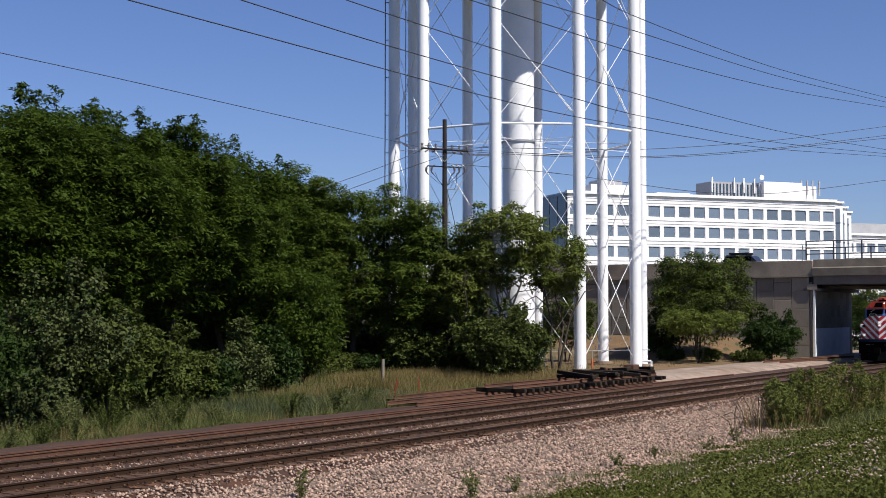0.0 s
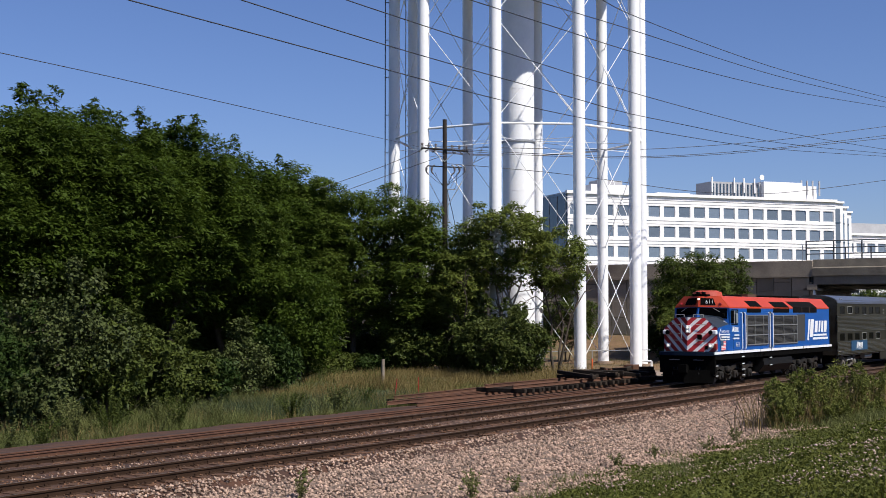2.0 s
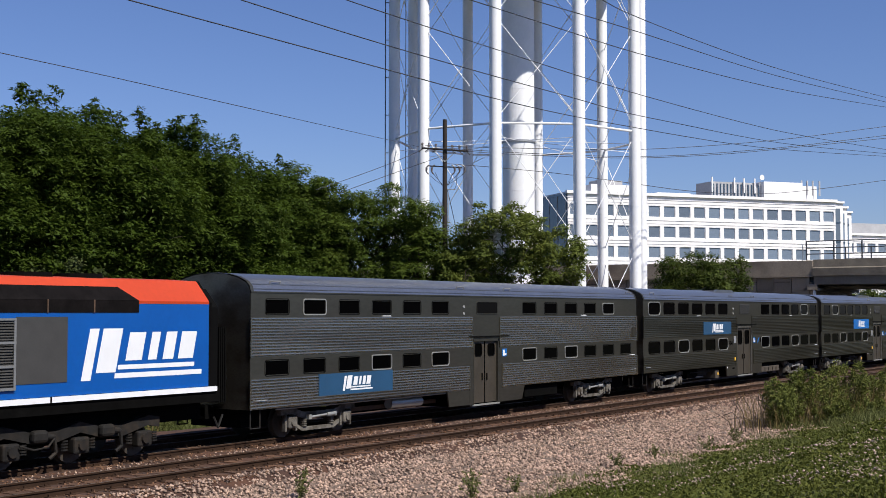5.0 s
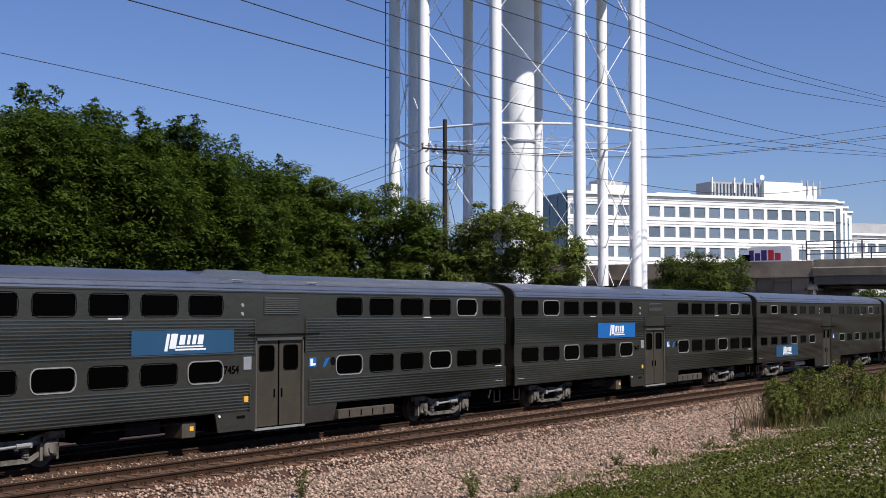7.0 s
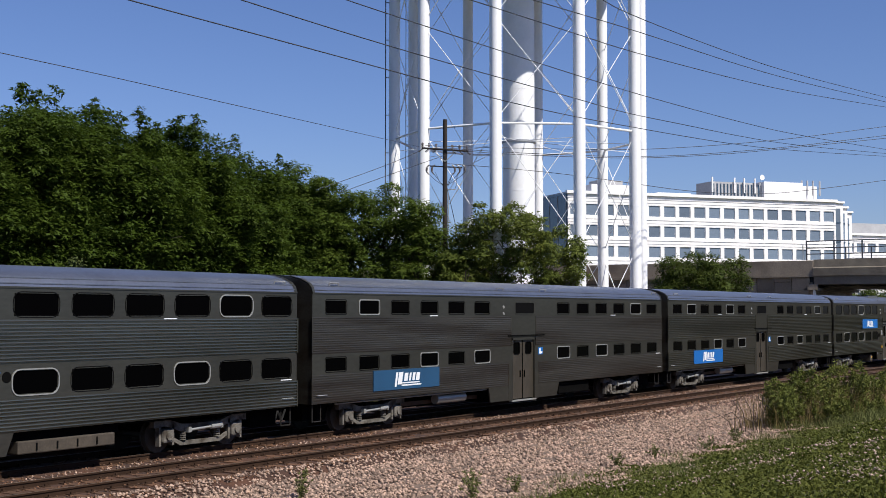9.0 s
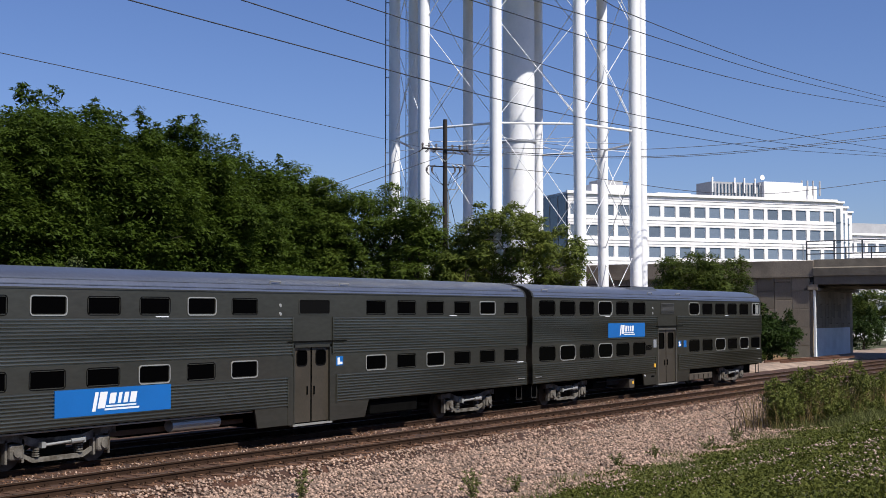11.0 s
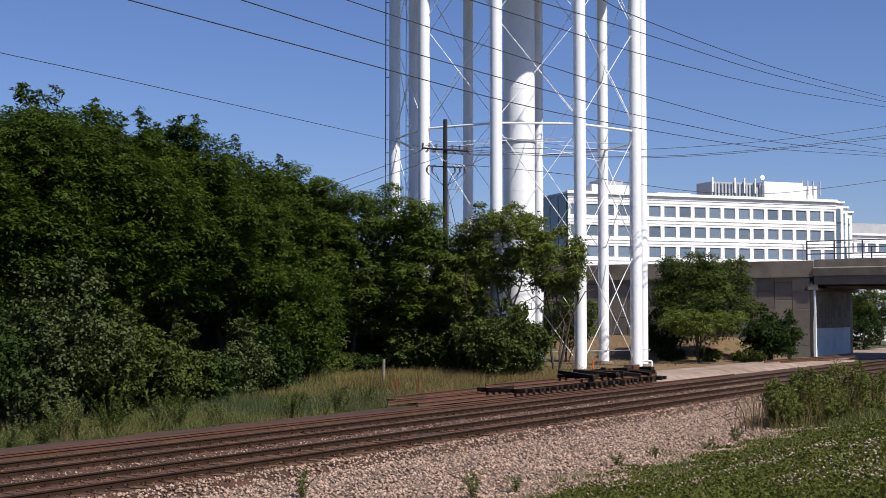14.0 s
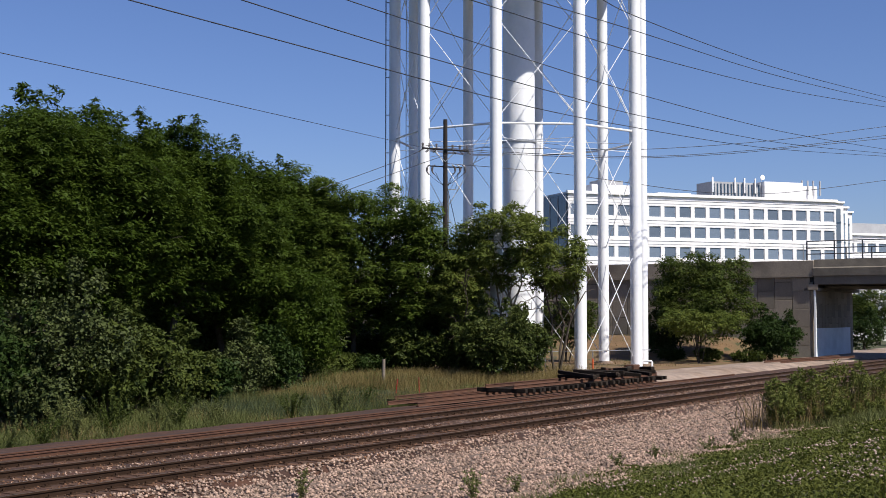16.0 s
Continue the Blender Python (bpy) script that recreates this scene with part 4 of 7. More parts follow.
        part("air_hose", Form().path([(x, -0.5, 0.8), (x + s * 0.2, -0.52, 0.45), (x + s * 0.35, -0.5, 0.75)], 0.03, 5), "rubber", c)
        part("grab_bar", Form().path([(x - s * 0.2, -1.53, 1.2), (x - s * 0.2, -1.57, 1.2), (x - s * 0.65, -1.57, 1.2), (x - s * 0.65, -1.53, 1.2)], 0.015, 5), "bright_frame", c)
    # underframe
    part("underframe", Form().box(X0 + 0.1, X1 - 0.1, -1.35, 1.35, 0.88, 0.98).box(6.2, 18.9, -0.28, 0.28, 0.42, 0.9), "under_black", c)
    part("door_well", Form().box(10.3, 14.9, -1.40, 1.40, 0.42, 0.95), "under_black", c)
    for x in (3.5, 21.7):
        coach_truck(c, x)
    if kind == "A":
        part("equipment_box", Form().soft(15.5, 18.4, -1.42, -0.6, 0.42, 0.72, 0.03), "box_dusty", c, "dusty grey-brown equipment box")
        for k in range(4):
            part("box_latch", Form().box(16.0 + k * 0.6, 16.04 + k * 0.6, -1.44, -1.42, 0.48, 0.66), "gasket", c)
        part("equipment_box", Form().box(15.4, 18.6, -1.30, 1.2, 0.72, 0.9), "under_black", c)
        part("battery_box", Form().soft(8.95, 9.45, -1.35, -0.7, 0.36, 0.78, 0.02), "box_dusty", c)
        part("warning_plate", Form().box(9.22, 9.36, -1.36, -1.352, 0.54, 0.66), "yellow", c)
        part("air_tank", Form().tube((5.8, -1.0, 0.62), (7.0, -1.0, 0.62), 0.17, 0.17, 12), "under_black", c)
        part("brake_rigging", Form().box(7.2, 8.4, -1.1, -0.6, 0.55, 0.85).tube((6.0, -1.2, 0.74), (8.6, -1.2, 0.74), 0.03, 0.03, 6), "truck_grey", c)
    else:
        part("air_tank", Form().tube((7.1, -1.12, 0.70), (8.9, -1.12, 0.70), 0.16, 0.16, 14), "bright_frame", c, "silver air reservoir")
        part("side_beam", Form().box(5.2, 10.2, -0.9, -0.8, 0.55, 0.68), "under_rust", c, "rusty underframe beam")
        part("pipe_run", Form().tube((1.2, -1.42, 0.90), (10.0, -1.42, 0.90), 0.025, 0.025, 6), "bright_frame", c)
        part("equipment_box", Form().soft(15.6, 18.2, -1.35, 1.2, 0.46, 0.88, 0.03), "under_black", c)
    # emblem panel
    if panel:
        px, pz, pl, ph = panel_pos
        y = -HALF - 0.042
        pb = part("emblem_panel", Form().box(px, px + pl, y, -HALF, pz, pz + ph), panel, c, "blue emblem panel with white slanted marks")
        g = Form()
        logo_bars(g, px + pl * 0.30, pz + ph * 0.14, pl * 0.42, ph * 0.72, y - 0.004)
        part("emblem", g, "white_vinyl", pb)
    # small signs beside the door
    sg = part("sign", Form().box(door[1] + 0.24, door[1] + 0.58, -HALF - 0.006, -HALF, 2.06, 2.34), "panel_blue", c, "small blue and white access sign")
    part("sign_mark", Form().box(door[1] + 0.30, door[1] + 0.42, -HALF - 0.010, -HALF - 0.006, 2.09, 2.30).box(door[1] + 0.42, door[1] + 0.54, -HALF - 0.010, -HALF - 0.006, 2.10, 2.17), "white_vinyl", sg)
    if kind == "A" and not cab:
        part("sign", Form().prism([(door[1] + 0.88, 2.04), (door[1] + 1.02, 2.06), (door[1] + 1.22, 2.32), (door[1] + 1.04, 2.30)], 1, -HALF - 0.006, -HALF), "panel_blue", c)
        part("sign", Form().tube((door[1] + 1.38, -HALF - 0.006, 2.2), (door[1] + 1.38, -HALF, 2.2), 0.13, 0.13, 14), "gasket", c)
    if kind == "A":
        part("warning_plate", Form().box(door[0] - 0.5, door[0] - 0.34, -HALF - 0.05, -HALF, 1.20, 1.36), "yellow", c, "small yellow warning sticker")
        part("skirt_slot", Form().soft(door[0] - 0.75, door[0] - 0.42, -HALF - 0.012, -HALF, 0.76, 0.84, 0.005), "gasket", c)
        part("marker_lamp", Form().tube((10.16, -HALF - 0.02, 0.86), (10.16, -HALF, 0.86), 0.04, 0.04, 8), "white_vinyl", c)
    if cab:
        part("sign", Form().box(door[1] + 0.86, door[1] + 1.2, -HALF - 0.006, -HALF, 2.02, 2.34), "panel_blue", c)
    if number:
        part("sign", Form().soft(11.1, 11.42, -HALF - 0.02, -HALF, 2.08, 2.44, 0.008), "galvanised", c, "small grey metal plate")
    for z in (3.62, 3.86):
        part("marker_lamp", Form().tube((11.05, -HALF - 0.02, z), (11.05, -HALF, z), 0.05, 0.06, 8), "bright_frame", c)
    for x, z in ((6.2, uz - 0.07), (19.9, uz - 0.07), (24.5, lz - 0.07)):
        part("label_strip", Form().box(x, x + 0.45, -HALF - 0.026, -HALF, z, z + 0.025), "white_vinyl", c)
    if number:
        text_mesh(number, 0.30, -HALF - 0.008, 10.32, 2.0, "black_vinyl", c, "number", bold=0.010)
    return c


def loco_truck(parent, x):
    t = part("truck", Form().box(x - 2.3, x + 2.3, -0.9, 0.9, 0.5, 0.95), "under_black", parent)
    for s in (-1, 1):
        g = Form()
        side_bar(g, [(x - 2.6, 0.85), (x - 2.2, 0.92), (x - 1.4, 0.72), (x - 0.7, 0.72), (x, 0.9), (x + 0.7, 0.72), (x + 1.4, 0.72), (x + 2.2, 0.92), (x + 2.6, 0.85)], s * 1.02, s * 1.20, 0.26)
        part("side_frame", g, "truck_grey", t)
        for dx in (-2.05, 0.0, 2.05):
            g = Form().soft(x + dx - 0.24, x + dx + 0.24, min(s * 1.0, s * 1.27), max(s * 1.0, s * 1.27), 0.26, 0.66, 0.05)
            g.tube((x + dx, s * 1.25, 0.47), (x + dx, s * 1.33, 0.47), 0.15, 0.13, 12)
            part("axle_box", g, "truck_grey", t)
            for e in (-0.42, 0.42):
                g = Form()
                for k in range(4):
                    g.tube((x + dx + e, s * 1.10, 0.36 + k * 0.07), (x + dx + e, s * 1.10, 0.40 + k * 0.07), 0.10, 0.10, 10)
                part("spring", g, "truck_grey", t)
        for dx in (-1.3, 0.75):
            g = Form().soft(x + dx - 0.22, x + dx + 0.22, min(s * 1.15, s * 1.38), max(s * 1.15, s * 1.38), 0.62, 0.92, 0.08)
            g.tube((x + dx, s * 1.26, 0.77), (x + dx + 0.42, s * 1.26, 0.74), 0.09, 0.07, 10)
            part("brake_cylinder", g, "truck_grey", t)
            part("brake_hanger", Form().path([(x + dx + 0.5, s * 1.22, 0.75), (x + dx + 0.55, s * 1.22, 0.35), (x + dx + 0.35, s * 1.22, 0.22)], 0.045, 6), "truck_grey", t)
        part("sand_pipe", Form().path([(x - 2.7, s * 1.1, 0.9), (x - 2.65, s * 1.0, 0.35), (x - 2.5, s * 0.8, 0.15)], 0.03, 6), "truck_grey", t)
        part("pipe_loop", Form().path([(x - 1.9, s * 1.34, 0.6), (x - 1.5, s * 1.36, 0.48), (x - 1.1, s * 1.36, 0.52), (x - 0.9, s * 1.34, 0.7)], 0.025, 6), "truck_grey", t)
    for dx in (-2.05, 0.0, 2.05):
        wheelset(t, x + dx, 0.47)


def stripe_cut(poly, a, b):
    """The part of a flat outline where the first coordinate value of its third entry lies between a and b."""
    def clip(pts, lim, keep_above):
        out = []
        for p, q in zip(pts, pts[1:] + pts[:1]):
            pi, qi = (p[2] >= lim) == keep_above, (q[2] >= lim) == keep_above
            if pi:
                out.append(p)
            if pi != qi:
                t = (lim - p[2]) / (q[2] - p[2])
                out.append(tuple(u + (v - u) * t for u, v in zip(p, q)))
        return out
    return clip(clip(poly, a, True), b, False) if poly else []


def locomotive():
    c = thing("locomotive", "blue and orange diesel locomotive with a red and silver striped nose", "locomotive")
    RX = -1.63
    # hood: blue sides, orange shoulders and roof
    for s in (-1, 1):
        part("side_panel", Form().box(-18.65, RX, min(s * 1.44, s * 1.50), max(s * 1.44, s * 1.50), 1.70, 3.88), "loco_blue", c, "glossy blue side panel")
        g = Form()
        g.loft([[(x, s * 1.50, 3.88), (x, s * 1.505, 3.95), (x, s * 1.02, 4.50), (x, 0, 4.56)] for x in (-18.60, RX)], close=False)
        part("roof_side", g, "loco_orange", c, "orange roof shoulder")
    part("hood_core", Form().box(-18.5, RX + 0.02, -1.42, 1.42, 1.6, 3.9), "under_black", c)
    part("rear_wall", Form().prism([(-1.5, 1.7), (-1.5, 3.92), (-1.02, 4.5), (1.02, 4.5), (1.5, 3.92), (1.5, 1.7)], 0, RX, RX + 0.10), "under_black", c)
    part("diaphragm", Form().box(RX + 0.1, -0.5, -0.65, 0.65, 1.2, 3.4).prism([(-1.40, 1.4), (-1.40, 3.8), (-0.95, 4.3), (0.95, 4.3), (1.40, 3.8), (1.40, 1.4)], 0, RX + 0.1, RX + 0.45), "gasket", c, "black rear gangway bellows")
    # white sill and frame
    part("sill", Form().box(-20.80, -1.35, -1.56, -1.50, 1.56, 1.69), "white_vinyl", c, "white reflective sill stripe")
    for x in (-16.75, -14.2, -12.45, -6.9):
        part("sill_joint", Form().box(x - 0.025, x + 0.025, -1.565, -1.55, 1.555, 1.70), "under_black", c)
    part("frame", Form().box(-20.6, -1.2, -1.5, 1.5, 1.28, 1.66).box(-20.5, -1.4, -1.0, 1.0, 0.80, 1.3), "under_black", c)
    part("front_deck", Form().prism([(-20.93, 0.6), (-20.93, -0.6), (-20.80, -1.50), (-19.9, -1.53), (-19.9, 1.53), (-20.80, 1.46)], 2, 1.50, 1.68), "deck_navy", c, "dark blue front platform edge")
    # nose
    nose = part("nose", Form().loft([
        [(-20.16, -1.45, 1.70), (-20.14, -1.45, 2.86), (-20.25, -0.80, 3.38), (-20.50, 0, 3.42), (-20.25, 0.80, 3.38), (-20.14, 1.45, 2.86), (-20.16, 1.45, 1.70)],
        [(-18.6, -1.50, 1.70), (-18.6, -1.50, 3.06), (-19.0, -0.95, 3.40), (-19.2, 0, 3.42), (-19.0, 0.95, 3.40), (-18.6, 1.50, 3.06), (-18.6, 1.50, 1.70)]], close=False), "loco_blue", c, "blue short nose sides and top")
    # front facets with chevrons, from outlines in y, z
    for s in (-1, 1):
        facet = [(0.0, 1.70), (1.45, 1.70), (1.45, 2.86), (0.80, 3.38), (0.0, 3.42)]
        pts = []
        for a, z in facet:
            pts.append((a, z, z - 0.95 * a))
        lo, hi = -0.05, 3.45
        k = 0
        v = lo
        while v < hi:
            w = 0.215 if k % 2 else 0.285
            cut = stripe_cut(pts, v, min(v + w, hi))
            if len(cut) >= 3:
                ring = [(-20.62 + 0.46 * (a / 1.45) + (z - 1.7) * 0.06, s * a, z) for a, z, _ in cut]
                g = Form().loft([ring, [(x + 0.05, y, z) for x, y, z in ring]], caps=True)
                part("chevron", g, "stripe_red" if k % 2 == 0 else "stripe_silver", nose)
            v += w
            k += 1
    part("nose_core", Form().prism([(-20.48, 0), (-20.05, 1.42), (-19.5, 1.42), (-19.5, -1.42), (-20.05, -1.42)], 2, 1.66, 2.8), "under_black", c)
    # lamps and hardware on the nose
    hl = part("headlight", Form().soft(-20.62, -20.42, -0.15, 0.09, 2.62, 3.02, 0.04), "stripe_silver", nose)
    for z in (2.72, 2.91):
        part("lens", Form().tube((-20.64, -0.03, z), (-20.61, -0.03, z), 0.055, 0.055, 14), "lamp_glow", hl, "lit headlight")
    for s in (-1, 1):
        dl = part("ditch_light", Form().soft(-20.36, -20.20, min(s * 1.02, s * 1.26), max(s * 1.02, s * 1.26), 1.88, 2.10, 0.03), "stripe_silver", nose)
        part("lens", Form().tube((-20.39, s * 1.14, 1.99), (-20.35, s * 1.14, 1.99), 0.062, 0.062, 14), "lamp_glow", dl, "lit ditch light")
        cl = part("class_lamp", Form().soft(-20.36, -20.08, min(s * 1.16, s * 1.44), max(s * 1.16, s * 1.44), 2.55, 2.78, 0.05), "white_vinyl", nose, "round marker lamp housing")
        part("lens", Form().tube((-20.40, s * 1.16, 2.66), (-20.33, s * 1.16, 2.66), 0.11, 0.11, 12), "gasket", cl)
        for z in (2.25, 2.60, 3.05):
            part("grab_iron", Form().path([(-20.40, s * 0.45, z), (-20.53, s * 0.45, z), (-20.42, s * 0.90, z + 0.02), (-20.26, s * 0.90, z + 0.02)], 0.016, 5), "bright_frame", nose)
        part("top_rail", Form().path([(-20.34, s * 0.25, 3.42), (-20.34, s * 0.25, 3.56), (-20.24, s * 0.75, 3.56), (-20.24, s * 0.75, 3.40)], 0.018, 5), "bright_frame", nose)
    part("marker_block", Form().soft(-20.36, -20.18, -1.47, -1.33, 1.80, 2.10, 0.02), "red_lens", nose, "red marker block")
    for s in (-1, 1):
        ring = [(-20.24, s * 0.80, 3.395), (-20.155, s * 1.44, 2.885), (-18.62, s * 1.49, 3.085), (-19.0, s * 0.95, 3.415)]
        part("anti_glare_top", Form().loft([ring, [(x, y, z - 0.012) for x, y, z in ring]], caps=True), "hood_navy", nose, "matt dark navy anti-glare nose top")
    ring = [(-20.45, 0, 3.435), (-20.24, -0.80, 3.395), (-19.0, -0.95, 3.415), (-19.2, 0, 3.435), (-19.0, 0.95, 3.415), (-20.24, 0.80, 3.395)]
    part("anti_glare_top", Form().loft([ring, [(x, y, z - 0.012) for x, y, z in ring]], caps=True), "hood_navy", nose)
    part("nose_hatch", Form().soft(-20.46, -20.33, -0.72, -0.48, 2.30, 2.55, 0.02), "gasket", nose)
    part("nose_hatch", Form().box(-20.36, -20.24, -0.98, -0.86, 1.80, 1.98), "gasket", nose)
    part("grab_iron", Form().path([(-20.46, 0.30, 2.35), (-20.60, 0.30, 2.35), (-20.60, 0.30, 3.1), (-20.46, 0.30, 3.1)], 0.018, 5), "bright_frame", nose)
    # cab front: two windshields meeting at a centre post
    for s in (-1, 1):
        A, B_, C_, D_ = (-19.32, 0, 3.32), (-18.66, s * 1.5, 3.02), (-18.60, s * 1.5, 3.92), (-19.05, 0, 3.95)
        ws = part("windshield_frame", Form().loft([[A, B_, C_, D_], [(x + 0.10, y, z) for x, y, z in (A, B_, C_, D_)]], caps=True), "loco_blue", c)

        def on(u, v):
            lo_, hi_ = Vector(A).lerp(Vector(B_), u), Vector(D_).lerp(Vector(C_), u)
            return lo_.lerp(hi_, v)
        off = Vector((-0.03, s * -0.012, 0.01))
        g = Form().loft([[on(u, v) + off for u, v in ((0.06, 0.42), (0.93, 0.34), (0.93, 0.93), (0.06, 0.93))], [on(u, v) + off * 0.2 for u, v in ((0.06, 0.42), (0.93, 0.34), (0.93, 0.93), (0.06, 0.93))]], caps=True)
        part("windshield", g, "car_glass", ws, "dark windshield")
        g = Form().loft([[on(u, v) + off for u, v in ((0.10, 0.06), (0.93, 0.08), (0.75, 0.40), (0.10, 0.42))], [on(u, v) + off * 0.2 for u, v in ((0.10, 0.06), (0.93, 0.08), (0.75, 0.40), (0.10, 0.42))]], caps=True)
        part("anti_glare_panel", g, "hood_navy", ws)
        part("wiper", Form().tube(on(0.50, 0.92) + off * 2, on(0.72, 0.70) + off * 2, 0.015, 0.015, 5), "bright_frame", ws)
        part("grab_iron", Form().path([on(0.55, 0.10) + off, on(0.55, 0.14) + off * 4, on(0.92, 0.14) + off * 4, on(0.92, 0.10) + off], 0.018, 5), "white_vinyl", ws)
        # header with number board
        H0, H1, H2, H3 = (-19.12, 0, 3.95), (-18.62, s * 1.505, 3.92), (-18.60, s * 1.02, 4.50), (-19.00, 0, 4.50)
        hd = part("cab_header", Form().loft([[H0, H1, H2, H3], [(x + 0.12, y, z) for x, y, z in (H0, H1, H2, H3)]], caps=True), "loco_orange", c)

        def hon(u, v):
            return Vector(H0).lerp(Vector(H1), u).lerp(Vector(H3).lerp(Vector(H2), u), v)
        g = Form().loft([[hon(u, v) + off for u, v in ((0.10, 0.22), (0.60, 0.20), (0.62, 0.80), (0.10, 0.84))], [hon(u, v) for u, v in ((0.10, 0.22), (0.60, 0.20), (0.62, 0.80), (0.10, 0.84))]], caps=True)
        part("number_board", g, "gasket", hd, "black number board")
        part("roof_marker", Form().tube(hon(0.80, 0.3) + off * 3, hon(0.80, 0.3), 0.06, 0.06, 10), "stripe_red", hd)
    part("top_light", Form().tube((-19.16, -0.02, 4.36), (-19.02, -0.02, 4.36), 0.042, 0.042, 12), "lamp_glow", c, "lit warning light")
    t1 = text_mesh("611", 0.28, 0, 0, 0, "white_vinyl", c, "number")
    t1.matrix_basis = pose(-19.03, -0.36, 4.13, 90, 0, math.degrees(math.atan2(-1.505, 0.50)))
    part("cab_roof", Form().prism([(-18.98, 0), (-18.58, 1.0), (-18.4, 1.0), (-18.4, -1.0), (-18.58, -1.0)], 2, 4.44, 4.508), "loco_orange", c)
    part("mirror_bracket", Form().soft(-18.98, -18.88, -1.35, -1.25, 3.5, 3.62, 0.02), "gasket", c)
    # cab side
    y = -1.50
    fr = part("cab_window", ring_frame(-18.42, -17.44, 3.08, 3.78, 0.08, 0.045, y - 0.012, y + 0.02), "gasket", c)
    part("pane", Form().box(-18.40, -17.95, y - 0.003, y, 3.10, 3.76), "car_glass", fr)
    part("pane", Form().box(-17.95, -17.46, y - 0.003, y, 3.10, 3.76), "office_glass_dark", fr)
    part("window_post", Form().box(-17.98, -17.92, y - 0.012, y, 3.08, 3.78), "galvanised", fr)
    part("sun_visor", Form().soft(-17.86, -17.62, y - 0.10, y - 0.04, 3.12, 3.62, 0.02), "bright_frame", fr, "pale folded wind deflector")
    for x0, x1, z0, z1 in ((-19.95, -19.02, 1.74, 2.36), (-19.0, -18.1, 1.74, 2.42), (-18.08, -17.2, 1.74, 2.42)):
        part("access_door", ring_frame(x0, x1, z0, z1, 0.02, 0.012, y - 0.006, y + 0.002), "panel_teal", c)
    # doorway with rails and steps, twice
    for x, wz in ((-16.75, 3.2), (-12.48, 0)):
        d = part("side_door", Form().box(x - 0.18, x + 0.18, y - 0.004, y + 0.01, 1.72, 3.72), "loco_blue" if wz else "panel_grey", c)
        if wz:
            part("pane", Form().box(x - 0.04, x + 0.16, y - 0.008, y, 3.10, 3.70), "car_glass", d)
        for dx in (-0.26, 0.24):
            part("handrail", Form().path([(x + dx, y, 3.66), (x + dx, y - 0.09, 3.62), (x + dx, y - 0.09, 1.78), (x + dx, y - 0.02, 1.72)], 0.028, 6), "white_vinyl", c, "white vertical handrail")
        for z in (1.38, 1.02, 0.72, 0.42) if wz else (1.22, 0.80):
            st = part("step", Form().box(x - 0.24, x + 0.24, y - 0.02, y + 0.22, z - 0.05, z), "under_black", c)
            part("step_edge", Form().box(x - 0.2, x + 0.2, y - 0.04, y - 0.02, z - 0.035, z), "white_vinyl", st)
    # grilles
    for x0, x1, z0, z1, cols in ((-16.20, -12.88, 1.93, 3.54, (0.36, 0.77)), (-12.06, -7.90, 1.90, 3.53, (0.42, 0.84))):
        gr = part("grille", Form().box(x0, x1, y - 0.005, y, z0, z1), "grille", c, "grey louvred grille")
        nl = 24
        for k in range(nl):
            z = z0 + 0.04 + (z1 - z0 - 0.08) * k / nl
            part("louvre", Form().prism([(y - 0.045, z), (y - 0.005, z + 0.045), (y - 0.005, z)], 0, x0 + 0.04, x1 - 0.04), "grille", gr)
        bars = [(x0, x0 + 0.06, z0, z1), (x1 - 0.06, x1, z0, z1), (x0, x1, z0, z0 + 0.06), (x0, x1, z1 - 0.05, z1)]
        bars += [(x0, x1, z0 + (z1 - z0) * q - 0.03, z0 + (z1 - z0) * q + 0.03) for q in (0.33, 0.66)]
        bars += [(x0 + (x1 - x0) * q - 0.03, x0 + (x1 - x0) * q + 0.03, z0, z1) for q in cols]
        for a, b, d, e in bars:
            part("grille_bar", Form().box(a, b, y - 0.055 - (0.004 if e - d < 0.1 else 0), y - 0.03, d, e), "grille_bar", gr)
    part("side_cover", Form().box(-7.88, -6.40, y - 0.012, y, 2.02, 3.56), "panel_grey", c, "flat grey cover panel")
    # upper vents
    part("vent", Form().box(-16.10, -13.96, y - 0.01, y + 0.02, 3.66, 3.88), "gasket", c)
    part("vent", Form().box(-11.95, -9.27, y - 0.01, y + 0.02, 3.66, 3.90), "gasket", c)

    def shoulder(x0, x1, v0, v1, material, slope=0.25):
        def q(x, v):
            return Vector((x, -1.505, 3.95)).lerp(Vector((x, -1.02, 4.50)), v) + Vector((0, -0.012, 0.010))
        g = Form().loft([[q(x0 - slope, v1), q(x1 - slope, v1), q(x1, v0), q(x0, v0)], [q(x0 - slope, v1) + Vector((0, 0.02, -0.02)), q(x1 - slope, v1) + Vector((0, 0.02, -0.02)), q(x1, v0) + Vector((0, 0.02, -0.02)), q(x0, v0) + Vector((0, 0.02, -0.02))]], caps=True)
        return part("shoulder_vent", g, material, c)
    shoulder(-15.5, -13.75, 0.05, 0.60, "gasket")
    shoulder(-11.75, -9.27, 0.0, 0.55, "gasket", 0.25)
    sv = shoulder(-8.55, -4.15, 0.0, 0.62, "intake_dark", 0.45)
    part("vent", Form().box(-8.55, -4.15, y - 0.014, y + 0.02, 3.66, 3.97), "intake_dark", c, "dark upper air intake")
    for x in (-7.0, -5.6):
        part("vent_rib", Form().box(x - 0.02, x + 0.02, y - 0.03, y, 3.66, 3.97), "under_rust", c)
    # emblem and lettering
    g = Form()
    logo_bars(g, -5.98, 2.02, 4.2, 1.25, y - 0.004)
    part("emblem", g, "white_vinyl", c, "white slanted emblem marks")
    g = Form()
